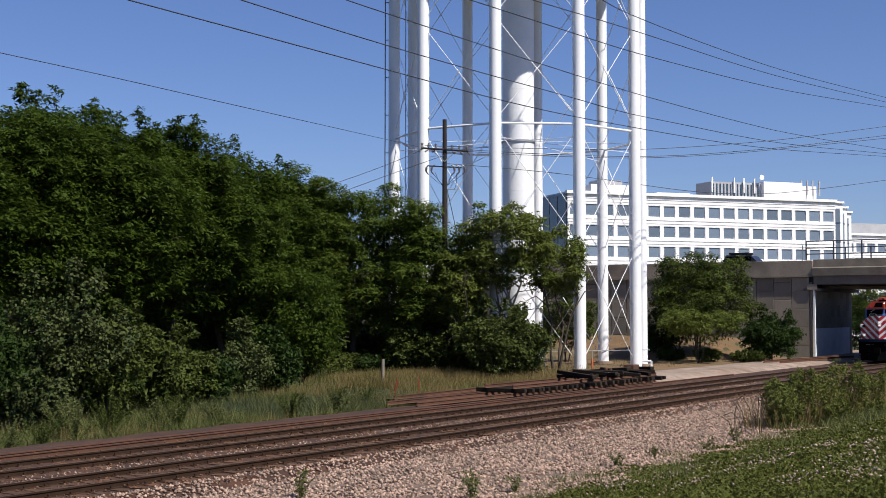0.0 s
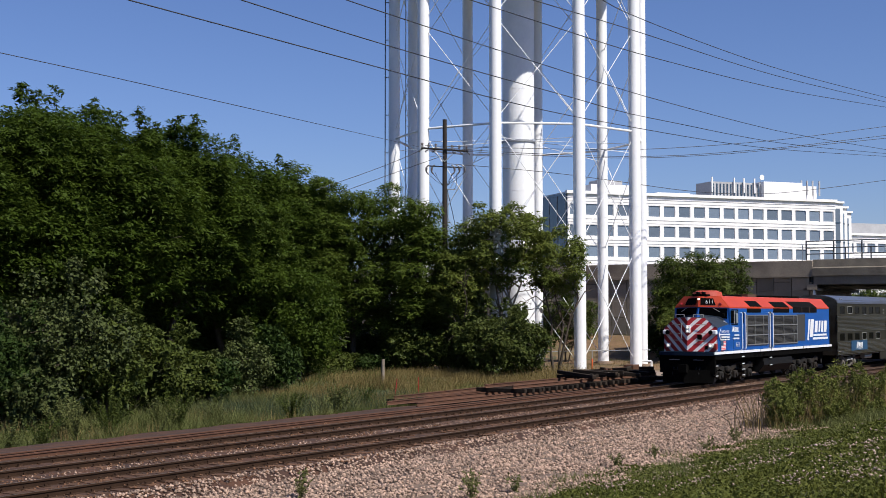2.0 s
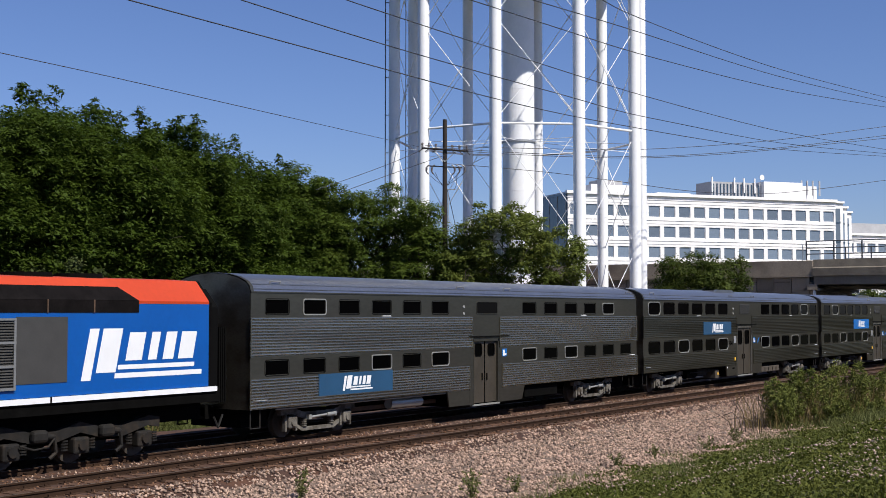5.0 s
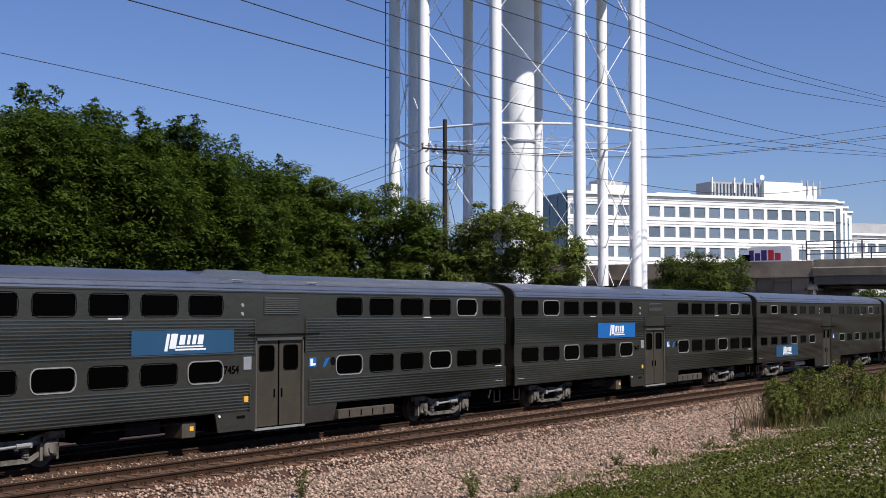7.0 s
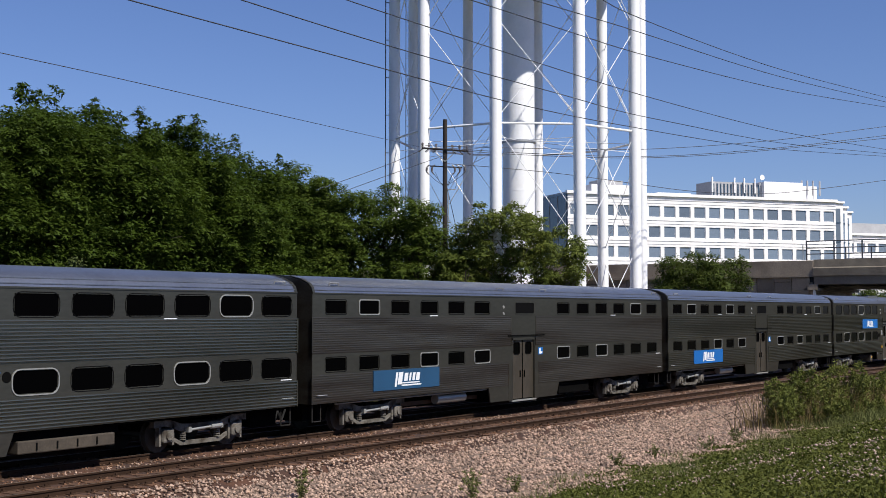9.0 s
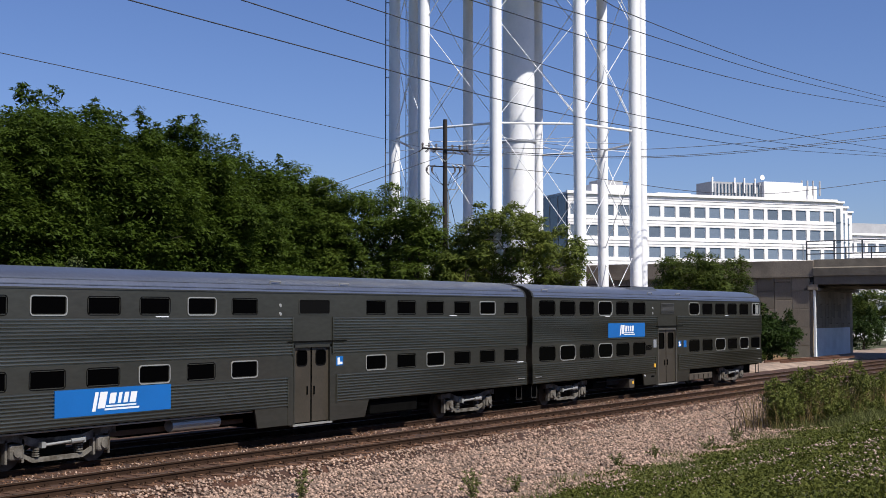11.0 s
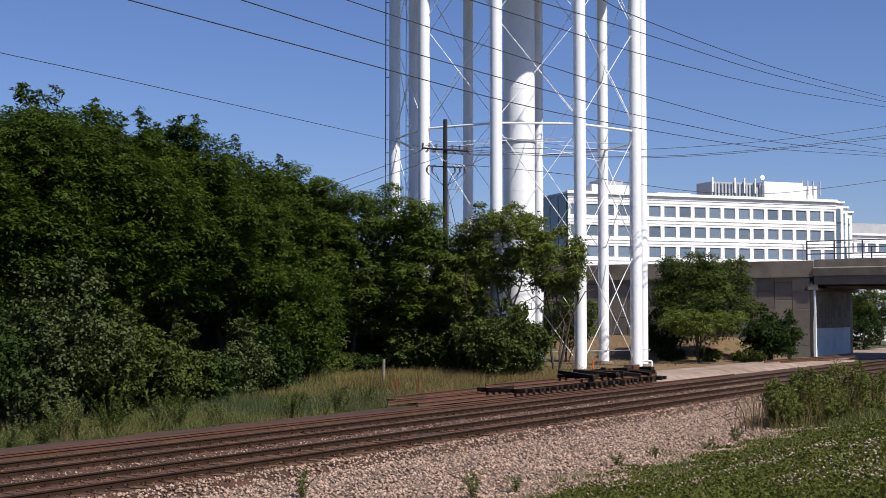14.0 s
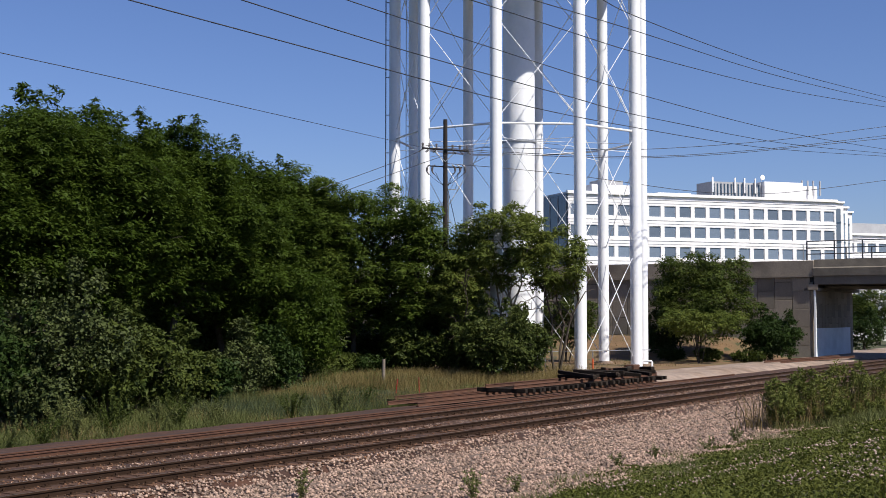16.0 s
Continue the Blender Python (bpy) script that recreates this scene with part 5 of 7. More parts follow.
    logo_bars(g, -18.25, 2.66, 0.95, 0.28, y - 0.004)
    part("emblem", g, "white_vinyl", c)
    for a, b, z in ((-17.95, -17.25, 2.46), (-18.2, -17.25, 2.29)):
        part("lettering_bar", Form().box(a, b, y - 0.004, y, z, z + 0.07), "stripe_silver", c)
    g = Form()
    g.add([(-20.12, y - 0.004, 2.55), (-19.90, y - 0.004, 2.84), (-19.82, y - 0.004, 2.84), (-20.02, y - 0.004, 2.55), (-19.82, y - 0.004, 2.26), (-19.90, y - 0.004, 2.26)], [(0, 1, 2, 3), (0, 3, 4, 5)])
    g.box(-20.0, -18.62, y - 0.004, y, 2.52, 2.58).box(-19.9, -18.62, y - 0.004, y, 2.26, 2.31)
    g2 = part("route_arrow", g, "white_vinyl", c)
    g2.matrix_basis = pose(0, 0.0, 0)
    text_mesh("NORTH WEST", 0.175, y - 0.006, -19.76, 2.64, "white_vinyl", c)
    part("lettering_bar", Form().box(-19.76, -18.62, y - 0.004, y, 2.37, 2.46), "stripe_silver", c)
    text_mesh("611", 0.34, y - 0.012, -17.72, 1.90, "white_vinyl", c, "number")
    fl = part("flag_panel", Form().box(-19.80, -19.18, y - 0.010, y, 1.76, 2.22), "white_vinyl", c, "small red, white and blue flag panel")
    for k in range(7):
        part("flag_stripe", Form().box(-19.80, -19.18, y - 0.013, y - 0.010, 1.76 + k * 0.071, 1.76 + k * 0.071 + 0.036), "red_mark", fl)
    part("flag_canton", Form().box(-19.80, -19.52, y - 0.016, y - 0.010, 1.98, 2.22), "panel_teal", fl)
    # roof equipment
    part("roof_fan", Form().tube((-17.6, 0.1, 4.5), (-17.6, 0.1, 4.74), 0.80, 0.74, 24).tube((-17.6, 0.1, 4.74), (-17.6, 0.1, 4.82), 0.66, 0.5, 24), "roof_maroon", c, "round dull red roof housing")
    part("air_horn", Form().box(-18.9, -18.5, -0.4, 0.4, 4.5, 4.62).tube((-19.0, -0.2, 4.68), (-18.6, -0.2, 4.68), 0.07, 0.04, 8).tube((-19.0, 0.1, 4.68), (-18.6, 0.1, 4.68), 0.07, 0.04, 8), "gasket", c)
    for x in (-14.5, -9.6, -8.0, -6.4, -4.8):
        part("roof_fan", Form().tube((x, 0.0, 4.5), (x, 0.0, 4.64), 0.62, 0.60, 18), "under_black", c)
    part("exhaust", Form().box(-12.8, -11.4, -0.35, 0.35, 4.5, 4.68), "under_rust", c)
    # below the frame
    tk = Form().prism([(-1.42, 1.15), (-1.45, 0.80), (-1.15, 0.42), (1.15, 0.42), (1.45, 0.80), (1.42, 1.15)], 0, -13.4, -8.6)
    part("fuel_tank", tk, "tank_black", c, "black fuel tank")
    part("air_tank", Form().tube((-12.6, -1.25, 1.24), (-8.8, -1.25, 1.24), 0.16, 0.16, 12), "under_black", c)
    for x in (-14.9, -14.3, -13.6):
        part("tail_plate", Form().box(x - 0.1, x + 0.1, -1.5, -1.46, 1.34, 1.46), "stripe_red" if x > -14.8 else "truck_grey", c)
    for x in (-17.1, -5.7):
        loco_truck(c, x)
    part("pilot", Form().box(-20.65, -20.45, -1.48, 1.48, 0.62, 1.52), "under_black", c, "black pilot plate")
    part("plow", Form().prism([(-21.10, 0), (-20.60, 1.35), (-20.45, 1.35), (-20.80, 0), (-20.45, -1.35), (-20.60, -1.35)], 2, 0.14, 0.78), "under_black", c, "grey snow plough blade")
    for yy in (-1.2, 1.2):
        for z in (0.5, 1.0):
            st = part("step", Form().box(-20.55, -20.15, min(yy, yy * 1.22), max(yy, yy * 1.22), z - 0.05, z), "under_black", c)
            part("step_edge", Form().box(-20.50, -20.20, yy * 1.23 - 0.01, yy * 1.23 + 0.01, z - 0.03, z), "white_vinyl", st)
    part("coupler", Form().box(-21.25, -20.55, -0.17, 0.17, 0.72, 1.02).box(-21.30, -21.05, -0.22, 0.22, 0.66, 1.06), "under_black", c)
    for yy in (-0.5, -0.7, 0.5, 0.7):
        part("air_hose", Form().path([(-20.65, yy, 0.9), (-20.85, yy, 0.6), (-20.80, yy * 0.9, 0.4)], 0.028, 5), "rubber", c)
    part("pilot_rail", Form().path([(-20.67, -0.9, 1.28), (-20.80, -0.9, 1.28), (-20.80, -0.4, 1.28), (-20.67, -0.4, 1.28)], 0.016, 5).path([(-20.67, 0.9, 1.28), (-20.80, 0.9, 1.28), (-20.80, 0.4, 1.28), (-20.67, 0.4, 1.28)], 0.016, 5), "galvanised", c)
    return c


loco = locomotive()
LOWP, HIGHP = (3.0, 1.19, 3.73, 0.64), (6.95, 2.58, 3.72, 0.62)
coaches = [
    coach("B", "weathered steel double-deck coach with a dull blue low panel", (1, 10), (3, 5, 6, 8), "panel_teal", LOWP, missing=((0, 11),), ribbed="steel_bright"),
    coach("A", "fluted steel double-deck coach with a dull blue upper panel", (0, 10), (2, 5, 6, 9), "panel_teal", HIGHP, "7454"),
    coach("A", "fluted steel double-deck coach with a bright blue upper panel", (1, 10), (2, 5, 6, 9), "panel_blue", (6.84, 2.60, 3.62, 0.62), "7447"),
    coach("B", "weathered steel double-deck coach with a teal low panel", (1, 10), (3, 5, 6, 8), "panel_teal", LOWP),
    coach("B", "weathered steel double-deck coach with a bright blue low panel", (1, 4, 10), (3, 5, 6, 8), "panel_blue", LOWP, ribbed="steel_fluted"),
    coach("A", "fluted steel double-deck cab coach with a bright blue upper panel", (3, 6), (1, 3, 8, 10), "panel_blue", (6.45, 2.60, 3.67, 0.61), "8505", cab=True),
]

# places of trees and shrubs: x, y, (z), height, radius
TREES = [(34.6, 21.6, -0.75, 13.5, 3.1),
    (38.3, 21.4, -0.75, 14.3, 3.0),
    (42.2, 21.0, -0.75, 14.1, 3.2),
    (47.4, 22.1, -0.75, 14.3, 3.2),
    (53.3, 24.0, -0.75, 14.0, 3.0),
    (60.1, 26.5, -0.75, 13.8, 2.9),
    (62.3, 25.0, -0.3, 12.4, 2.6),
    (64.5, 23.4, -0.3, 12.0, 2.3),
    (65.9, 21.2, -0.3, 11.6, 2.1),
    (65.5, 19.2, -0.3, 11.1, 1.6),
    (68.0, 18.1, -0.3, 7.7, 1.2),
    (49.9, 32.8, -0.75, 17.2, 3.6),
    (60.9, 34.3, -0.75, 16.0, 4.0),
    (77.1, 38.8, -0.75, 14.9, 3.9)]
SHRUBS = [(34.0, 14.4, -0.75, 5.8, 2.5, 'leaf_dogwood', 'pale-leaved dogwood thicket at the wood edge'),
    # this one takes the dark leaf colour in place of the foliage's self-shadow
    (31.7, 15.1, -0.75, 4.3, 1.9, 'leaf_dark', 'dark scrub at the wood edge'),
    (35.3, 13.3, -0.75, 3.4, 1.6, 'leaf_shrub', 'green scrub at the wood edge'),
    (31.9, 13.0, -0.75, 2.3, 1.2, 'leaf_dogwood', 'pale-leaved dogwood thicket at the wood edge'),
    (39.8, 15.5, -0.75, 2.8, 1.5, 'leaf_shrub', 'green scrub at the wood edge'),
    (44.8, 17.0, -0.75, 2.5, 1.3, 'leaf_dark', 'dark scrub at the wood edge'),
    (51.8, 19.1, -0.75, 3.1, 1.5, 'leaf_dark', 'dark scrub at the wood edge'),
    (60.6, 22.6, -0.75, 2.2, 1.5, 'leaf_shrub', 'green scrub at the wood edge'),
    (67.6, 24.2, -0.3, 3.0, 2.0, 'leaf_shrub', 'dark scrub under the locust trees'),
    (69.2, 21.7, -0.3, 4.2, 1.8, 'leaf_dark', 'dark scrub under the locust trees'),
    (38.6, 15.5, -0.75, 4.3, 1.7, 'leaf_shrub', 'green scrub at the wood edge'),
    (43.4, 17.3, -0.75, 3.2, 1.8, 'leaf_shrub', 'green scrub at the wood edge'),
    (48.7, 18.3, -0.75, 3.4, 1.7, 'leaf_dogwood', 'pale-leaved dogwood thicket at the wood edge'),
    (56.5, 21.0, -0.75, 7.0, 2.4, 'leaf_locust', 'sunlit yellow-green locust sapling at the wood edge'),
    (62.4, 22.9, -0.3, 1.7, 1.2, 'leaf_shrub', 'low green scrub behind the wooden post'),
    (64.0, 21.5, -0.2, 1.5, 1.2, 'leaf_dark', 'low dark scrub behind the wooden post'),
    (65.1, 19.7, -0.2, 3.6, 1.4, 'leaf_shrub', 'leafy scrub below the locust trees'),
    (65.8, 17.7, -0.2, 3.0, 1.7, 'leaf_shrub', 'leafy scrub below the locust trees'),
    (66.6, 15.7, -0.2, 3.5, 1.7, 'leaf_shrub', 'leafy scrub below the locust trees'),
    (95.4, 16.5, -0.1, 3.5, 1.8, 'leaf_dark', 'dark bush against the retaining wall'),
    # added filler shrubs: dark leaves stand for the shade behind the trunks
    (52.5, 26.5, -0.75, 5.5, 2.9, 'leaf_dark', 'added dark-leaved undergrowth standing for the shade inside the wood'),
    (58.5, 29.0, -0.75, 5.5, 2.9, 'leaf_dark', 'added dark-leaved undergrowth standing for the shade inside the wood'),
    (64.5, 29.5, -0.75, 5.5, 3.0, 'leaf_dark', 'added dark-leaved undergrowth standing for the shade inside the wood'),
    (46.5, 25.0, -0.75, 5.5, 2.9, 'leaf_dark', 'added dark-leaved undergrowth standing for the shade inside the wood'),
    (41.0, 24.0, -0.75, 5.0, 2.6, 'leaf_dark', 'added dark-leaved undergrowth standing for the shade inside the wood'),
    (70.0, 27.0, -0.4, 4.5, 2.6, 'leaf_dark', 'added dark-leaved undergrowth standing for the shade inside the wood'),
    (69.2, 23.5, -0.3, 2.3, 2.6, 'leaf_shrub', 'low green scrub behind the wooden post'),
    (68.7, 18.8, -0.5, 3.4, 2.2, 'leaf_bush', 'leafy bush below the locust trees'),
    (65.4, 13.9, -0.4, 4.4, 2.1, 'leaf_bush', 'dense leafy bush beside the tower yard'),
    (66.3, 13.0, -0.3, 3.5, 1.5, 'leaf_bush', 'dense leafy bush beside the tower yard'),
    (67.4, 12.7, -0.3, 3.8, 1.5, 'leaf_bush', 'dense leafy bush beside the tower yard'),
    (96.2, 7.7, -0.1, 3.75, 2.35, 'leaf_dark', 'round dark green bush below the retaining wall'),
    (92.1, 14.1, -0.1, 1.1, 1.1, 'leaf_dark', 'small dark evergreen bush on bare earth'),
    (129.6, 9.9, -0.1, 3.7, 2.5, 'leaf_dark', 'dark bush beyond the bridge'),
    (91.8, 11.0, -0.1, 1.2, 1.1, 'leaf_shrub', 'low green bush on bare earth'),
    (93.5, 8.4, -0.1, 1.0, 1.4, 'leaf_shrub', 'low green bush on bare earth')]
PALE_TREES = [(68.0, 14.4, -0.3, 11.5, 3.2, 0.42, 'airy pale green locust tree with bare twigs inside'),
    (70.6, 12.3, -0.2, 9.6, 2.2, 0.42, 'airy pale green locust tree beside the tower leg'),
    (71.0, 18.9, -0.4, 10.3, 1.7, 0.45, 'airy pale green locust tree beside the pole'),
    (66.0, 16.8, -0.4, 9.3, 1.7, 0.25, 'green locust sapling beside the utility pole'),
    (94.3, 12.7, -0.1, 9.1, 4.0, 0.08, 'round-headed green tree before the retaining wall'),
    (89.4, 10.7, -0.1, 4.3, 3.3, 0.42, 'small yellow-green multi-stemmed tree on bare earth'),
    (152.8, 14.6, -0.1, 7.7, 3.9, 0.1, 'green tree beyond the bridge'),
    (166.1, 21.7, -0.1, 7.3, 2.9, 0.1, 'green tree beyond the bridge'),
    (86.9, 20.3, -0.1, 5.9, 2.4, 0.1, 'green tree behind the tower legs')]

# ---- plants ----


def unit(v):
    return v / (np.linalg.norm(v, axis=1)[:, None] + 1e-9)


def leaf_quads(rng, pos, out, size, slim, droop=0.25, flat=0.5, corners=4):
    """Leaves at pos: blades turned mostly up and outwards, tips hanging outwards."""
    n = len(pos)
    up = np.array([0, 0, 1.0])
    face = unit(out * 0.45 + up * flat + rng.normal(size=(n, 3)) * 0.42)
    d = rng.normal(size=(n, 3)) * 0.75 + out * np.array([0.7, 0.7, 0.2]) - up * droop
    d = unit(d - face * (d * face).sum(1)[:, None])
    w = np.cross(face, d)
    s = (size * rng.uniform(0.55, 1.35, n))[:, None]
    if corners == 3:
        co = np.stack([pos + w * s * slim * 0.5, pos + d * s, pos - w * s * slim * 0.5], 1)
    else:
        sag = face * s * rng.uniform(-0.04, 0.16, (n, 1))
        co = np.stack([pos, pos + d * s * 0.45 + w * s * slim * 0.5 + sag, pos + d * s, pos + d * s * 0.45 - w * s * slim * 0.5 + sag], 1)
    return co.reshape(-1, 3)


def crown(rng, clumps, per, size, slim, squash=0.8, droop=0.25, flat=0.5, sprigs=5, corners=4):
    """Leaves over a set of boughs (x, y, z, radius), with sprigs that stand out of each."""
    out = []
    for x, y, z, r in clumps:
        c = np.array([x, y, z])
        n = int(per * r * r)
        u = unit(rng.normal(size=(n, 3)))
        low_side = (u[:, 2] < -0.1) & (rng.uniform(size=n) < 0.6)
        u[low_side, 2] *= -1
        wave = 1 + 0.22 * np.sin(5 * u[:, 0] + x * 3) * np.sin(5 * u[:, 1] + y * 3) + 0.12 * np.sin(11 * u[:, 2] + z)
        rad = r * wave[:, None] * rng.uniform(0.35, 1.05, (n, 1)) ** 0.55
        pos = c + u * rad * np.array([1, 1, squash])
        out.append(leaf_quads(rng, pos, u, size, slim, droop, flat, corners))
        for k in range(sprigs):
            w = unit(rng.normal(size=(1, 3)) + np.array([0, 0, 0.35]))[0]
            m = max(6, int(per * r * 0.05))
            t = rng.uniform(0.75, 1.0 + 0.5 * rng.uniform(0.3, 1.0), (m, 1))
            q = c + w * t * r * np.array([1, 1, squash]) + rng.normal(size=(m, 3)) * r * 0.09 - np.array([0, 0, 1]) * (t - 0.75) ** 2 * r * droop
            out.append(leaf_quads(rng, q, np.tile(w, (m, 1)), size, slim, droop, flat, corners))
    co = np.concatenate(out)
    return co, np.arange(len(co)).reshape(-1, corners)


def limbs(g, rng, x, y, z, h, r, spread, n=7, stems=1):
    """A tapered trunk with forking limbs; returns the limb ends."""
    ends = []
    for s in range(stems):
        lean = Vector((rng.uniform(-0.25, 0.25), rng.uniform(-0.25, 0.25), 1)) if stems > 1 else Vector((rng.uniform(-0.06, 0.06), rng.uniform(-0.06, 0.06), 1))
        base = Vector((x, y, z)) + Vector((rng.uniform(-0.2, 0.2), rng.uniform(-0.2, 0.2), -0.15)) * (stems > 1)
        pts = [base]
        for i in range(1, 5):
            pts.append(base + lean * h * 0.68 * i / 4 + Vector((rng.uniform(-1, 1), rng.uniform(-1, 1), 0)) * 0.04 * h * (i > 1))
        for i in range(4):
            g.tube(pts[i], pts[i + 1], r * (1 - i * 0.2), r * (0.8 - i * 0.2), 7)
        for k in range(n // stems + 1):
            t = rng.uniform(0.3, 0.95)
            i = min(3, int(t * 4))
            p = pts[i].lerp(pts[i + 1], t * 4 - i)
            a = rng.uniform(0, 2 * math.pi)
            e = p + Vector((math.cos(a) * spread * rng.uniform(0.5, 0.95), math.sin(a) * spread * rng.uniform(0.5, 0.95), h * rng.uniform(0.02, 0.14)))
            e.z = min(e.z, z + h * 0.74)
            m = p.lerp(e, 0.5) + Vector((0, 0, 0.05 * h))
            g.tube(p, m, r * 0.42, r * 0.28, 6)
            g.tube(m, e, r * 0.28, r * 0.08, 5)
            for q in range(2):
                f = m.lerp(e, rng.uniform(0.2, 0.9))
                g.tube(f, f + Vector((rng.uniform(-1, 1), rng.uniform(-1, 1), rng.uniform(0.1, 0.8))) * spread * 0.3, r * 0.12, r * 0.04, 5)
            ends.append(e)
    return ends


def tree(name, label, x, y, z, h, rx, leaf, per=260, size=0.26, slim=0.36, low=0.25, clump=0.16, count=60, bark="bark", stems=1, seed=0, squash=0.75, trunk=0.03, droop=0.25, flat=0.5, sprigs=4, shoots=0, hollow=0.55, ends=9, corners=4):
    """A tree or shrub: trunk, limbs and a crown of boughs spread over an uneven dome."""
    rng = np.random.default_rng(seed)
    pr = random.Random(seed)
    t = thing(name, label, "tree" if "tree" in name else "shrub")
    g = Form()
    limbs(g, pr, x, y, z, h, trunk * h, rx * 0.8, ends, stems)
    part("trunk", g, bark, t)
    c0 = z + h * (low + (1 - low) / 2)
    hz = h * (1 - low) / 2
    clumps = []
    turn = rng.uniform(0, 6.28)
    for k in range(count):
        cz = 1 - 2 * (k + 0.5) / count + rng.normal(0, 0.06)
        cz = min(max(cz, -0.97), 0.98)
        a = turn + k * 2.39996 + rng.normal(0, 0.25)
        ring = math.sqrt(1 - cz * cz)
        u = (ring * math.cos(a), ring * math.sin(a), cz)
        lobe = 0.88 + 0.13 * math.sin(3 * a + seed) + 0.08 * math.sin(6 * cz + seed * 2.0)
        rad = rng.uniform(hollow, 1.0) ** 0.5 * lobe
        r = clump * h * rng.uniform(0.6, 1.35) * (0.75 if cz > 0.8 else 1.0)
        px, py, pz = x + u[0] * rx * rad, y + u[1] * rx * rad, c0 + u[2] * (hz - r * 0.7) * min(rad, 1.0)
        clumps.append((px, py, max(pz, z + r * 0.5), r))
    for k in range(shoots):
        a, q = rng.uniform(0, 6.28), rng.uniform(0.1, 0.75)
        zt = c0 + hz * math.sqrt(1 - q * q) * 0.90
        for b in range(3):
            clumps.append((x + rx * q * math.cos(a) + rng.normal(0, 0.12), y + rx * q * math.sin(a) + rng.normal(0, 0.12), zt + b * 0.30, 0.34 - b * 0.08))
    co, qu = crown(rng, clumps, per, size, slim, squash, droop, flat, sprigs, corners)
    quick("crown", co, qu, leaf, t)
    return t


LOCUST = "feathery green locust tree in the dense roadside wood"
for i, (x, y, z, h, r) in enumerate(TREES):
    back, open_crown = i > 10, 6 <= i <= 9
    tree("tree", LOCUST, x, y, z, h * (1.03 if i < 6 or back else 1.10), r * 1.10, "leaf_locust_mid" if 6 <= i <= 10 else "leaf_locust", per=210 if back else (420 if i == 0 else 600), size=0.34 if back else 0.205, slim=0.50, corners=3,
         low=0.0 if back else (0.10 if i > 3 else 0.24), clump=0.076 if open_crown else 0.088, count=46 if open_crown and i > 6 else 124, seed=20 + i, squash=0.62, droop=0.30, flat=1.0, shoots=4 if i < 6 else 0, hollow=0.5, ends=14, trunk=0.016)
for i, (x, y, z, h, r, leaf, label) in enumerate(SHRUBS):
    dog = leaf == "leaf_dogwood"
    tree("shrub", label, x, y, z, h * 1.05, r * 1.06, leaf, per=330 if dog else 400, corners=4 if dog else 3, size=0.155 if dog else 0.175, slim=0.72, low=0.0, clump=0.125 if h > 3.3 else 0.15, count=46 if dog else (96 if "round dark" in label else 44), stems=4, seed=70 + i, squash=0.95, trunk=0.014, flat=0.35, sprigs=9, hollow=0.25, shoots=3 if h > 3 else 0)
for i, (x, y, z, h, r, low, label) in enumerate(PALE_TREES):
    airy = i < 4
    tree("tree", label, x, y, z, h, r, "leaf_locust_pale" if airy or i == 5 else "leaf_round", per=760 if airy else 520, size=0.21, slim=0.5, corners=3, low=low, clump=0.070 if airy else (0.15 if i == 5 else 0.10), count=(34, 26, 17, 26, 90, 40, 60, 60, 60)[i],
         bark="bark_pale" if i == 0 else "bark", seed=120 + i, squash=0.7, stems=3, trunk=0.0105, droop=0.3, flat=0.8, hollow=0.45, ends=20 if airy else 10)

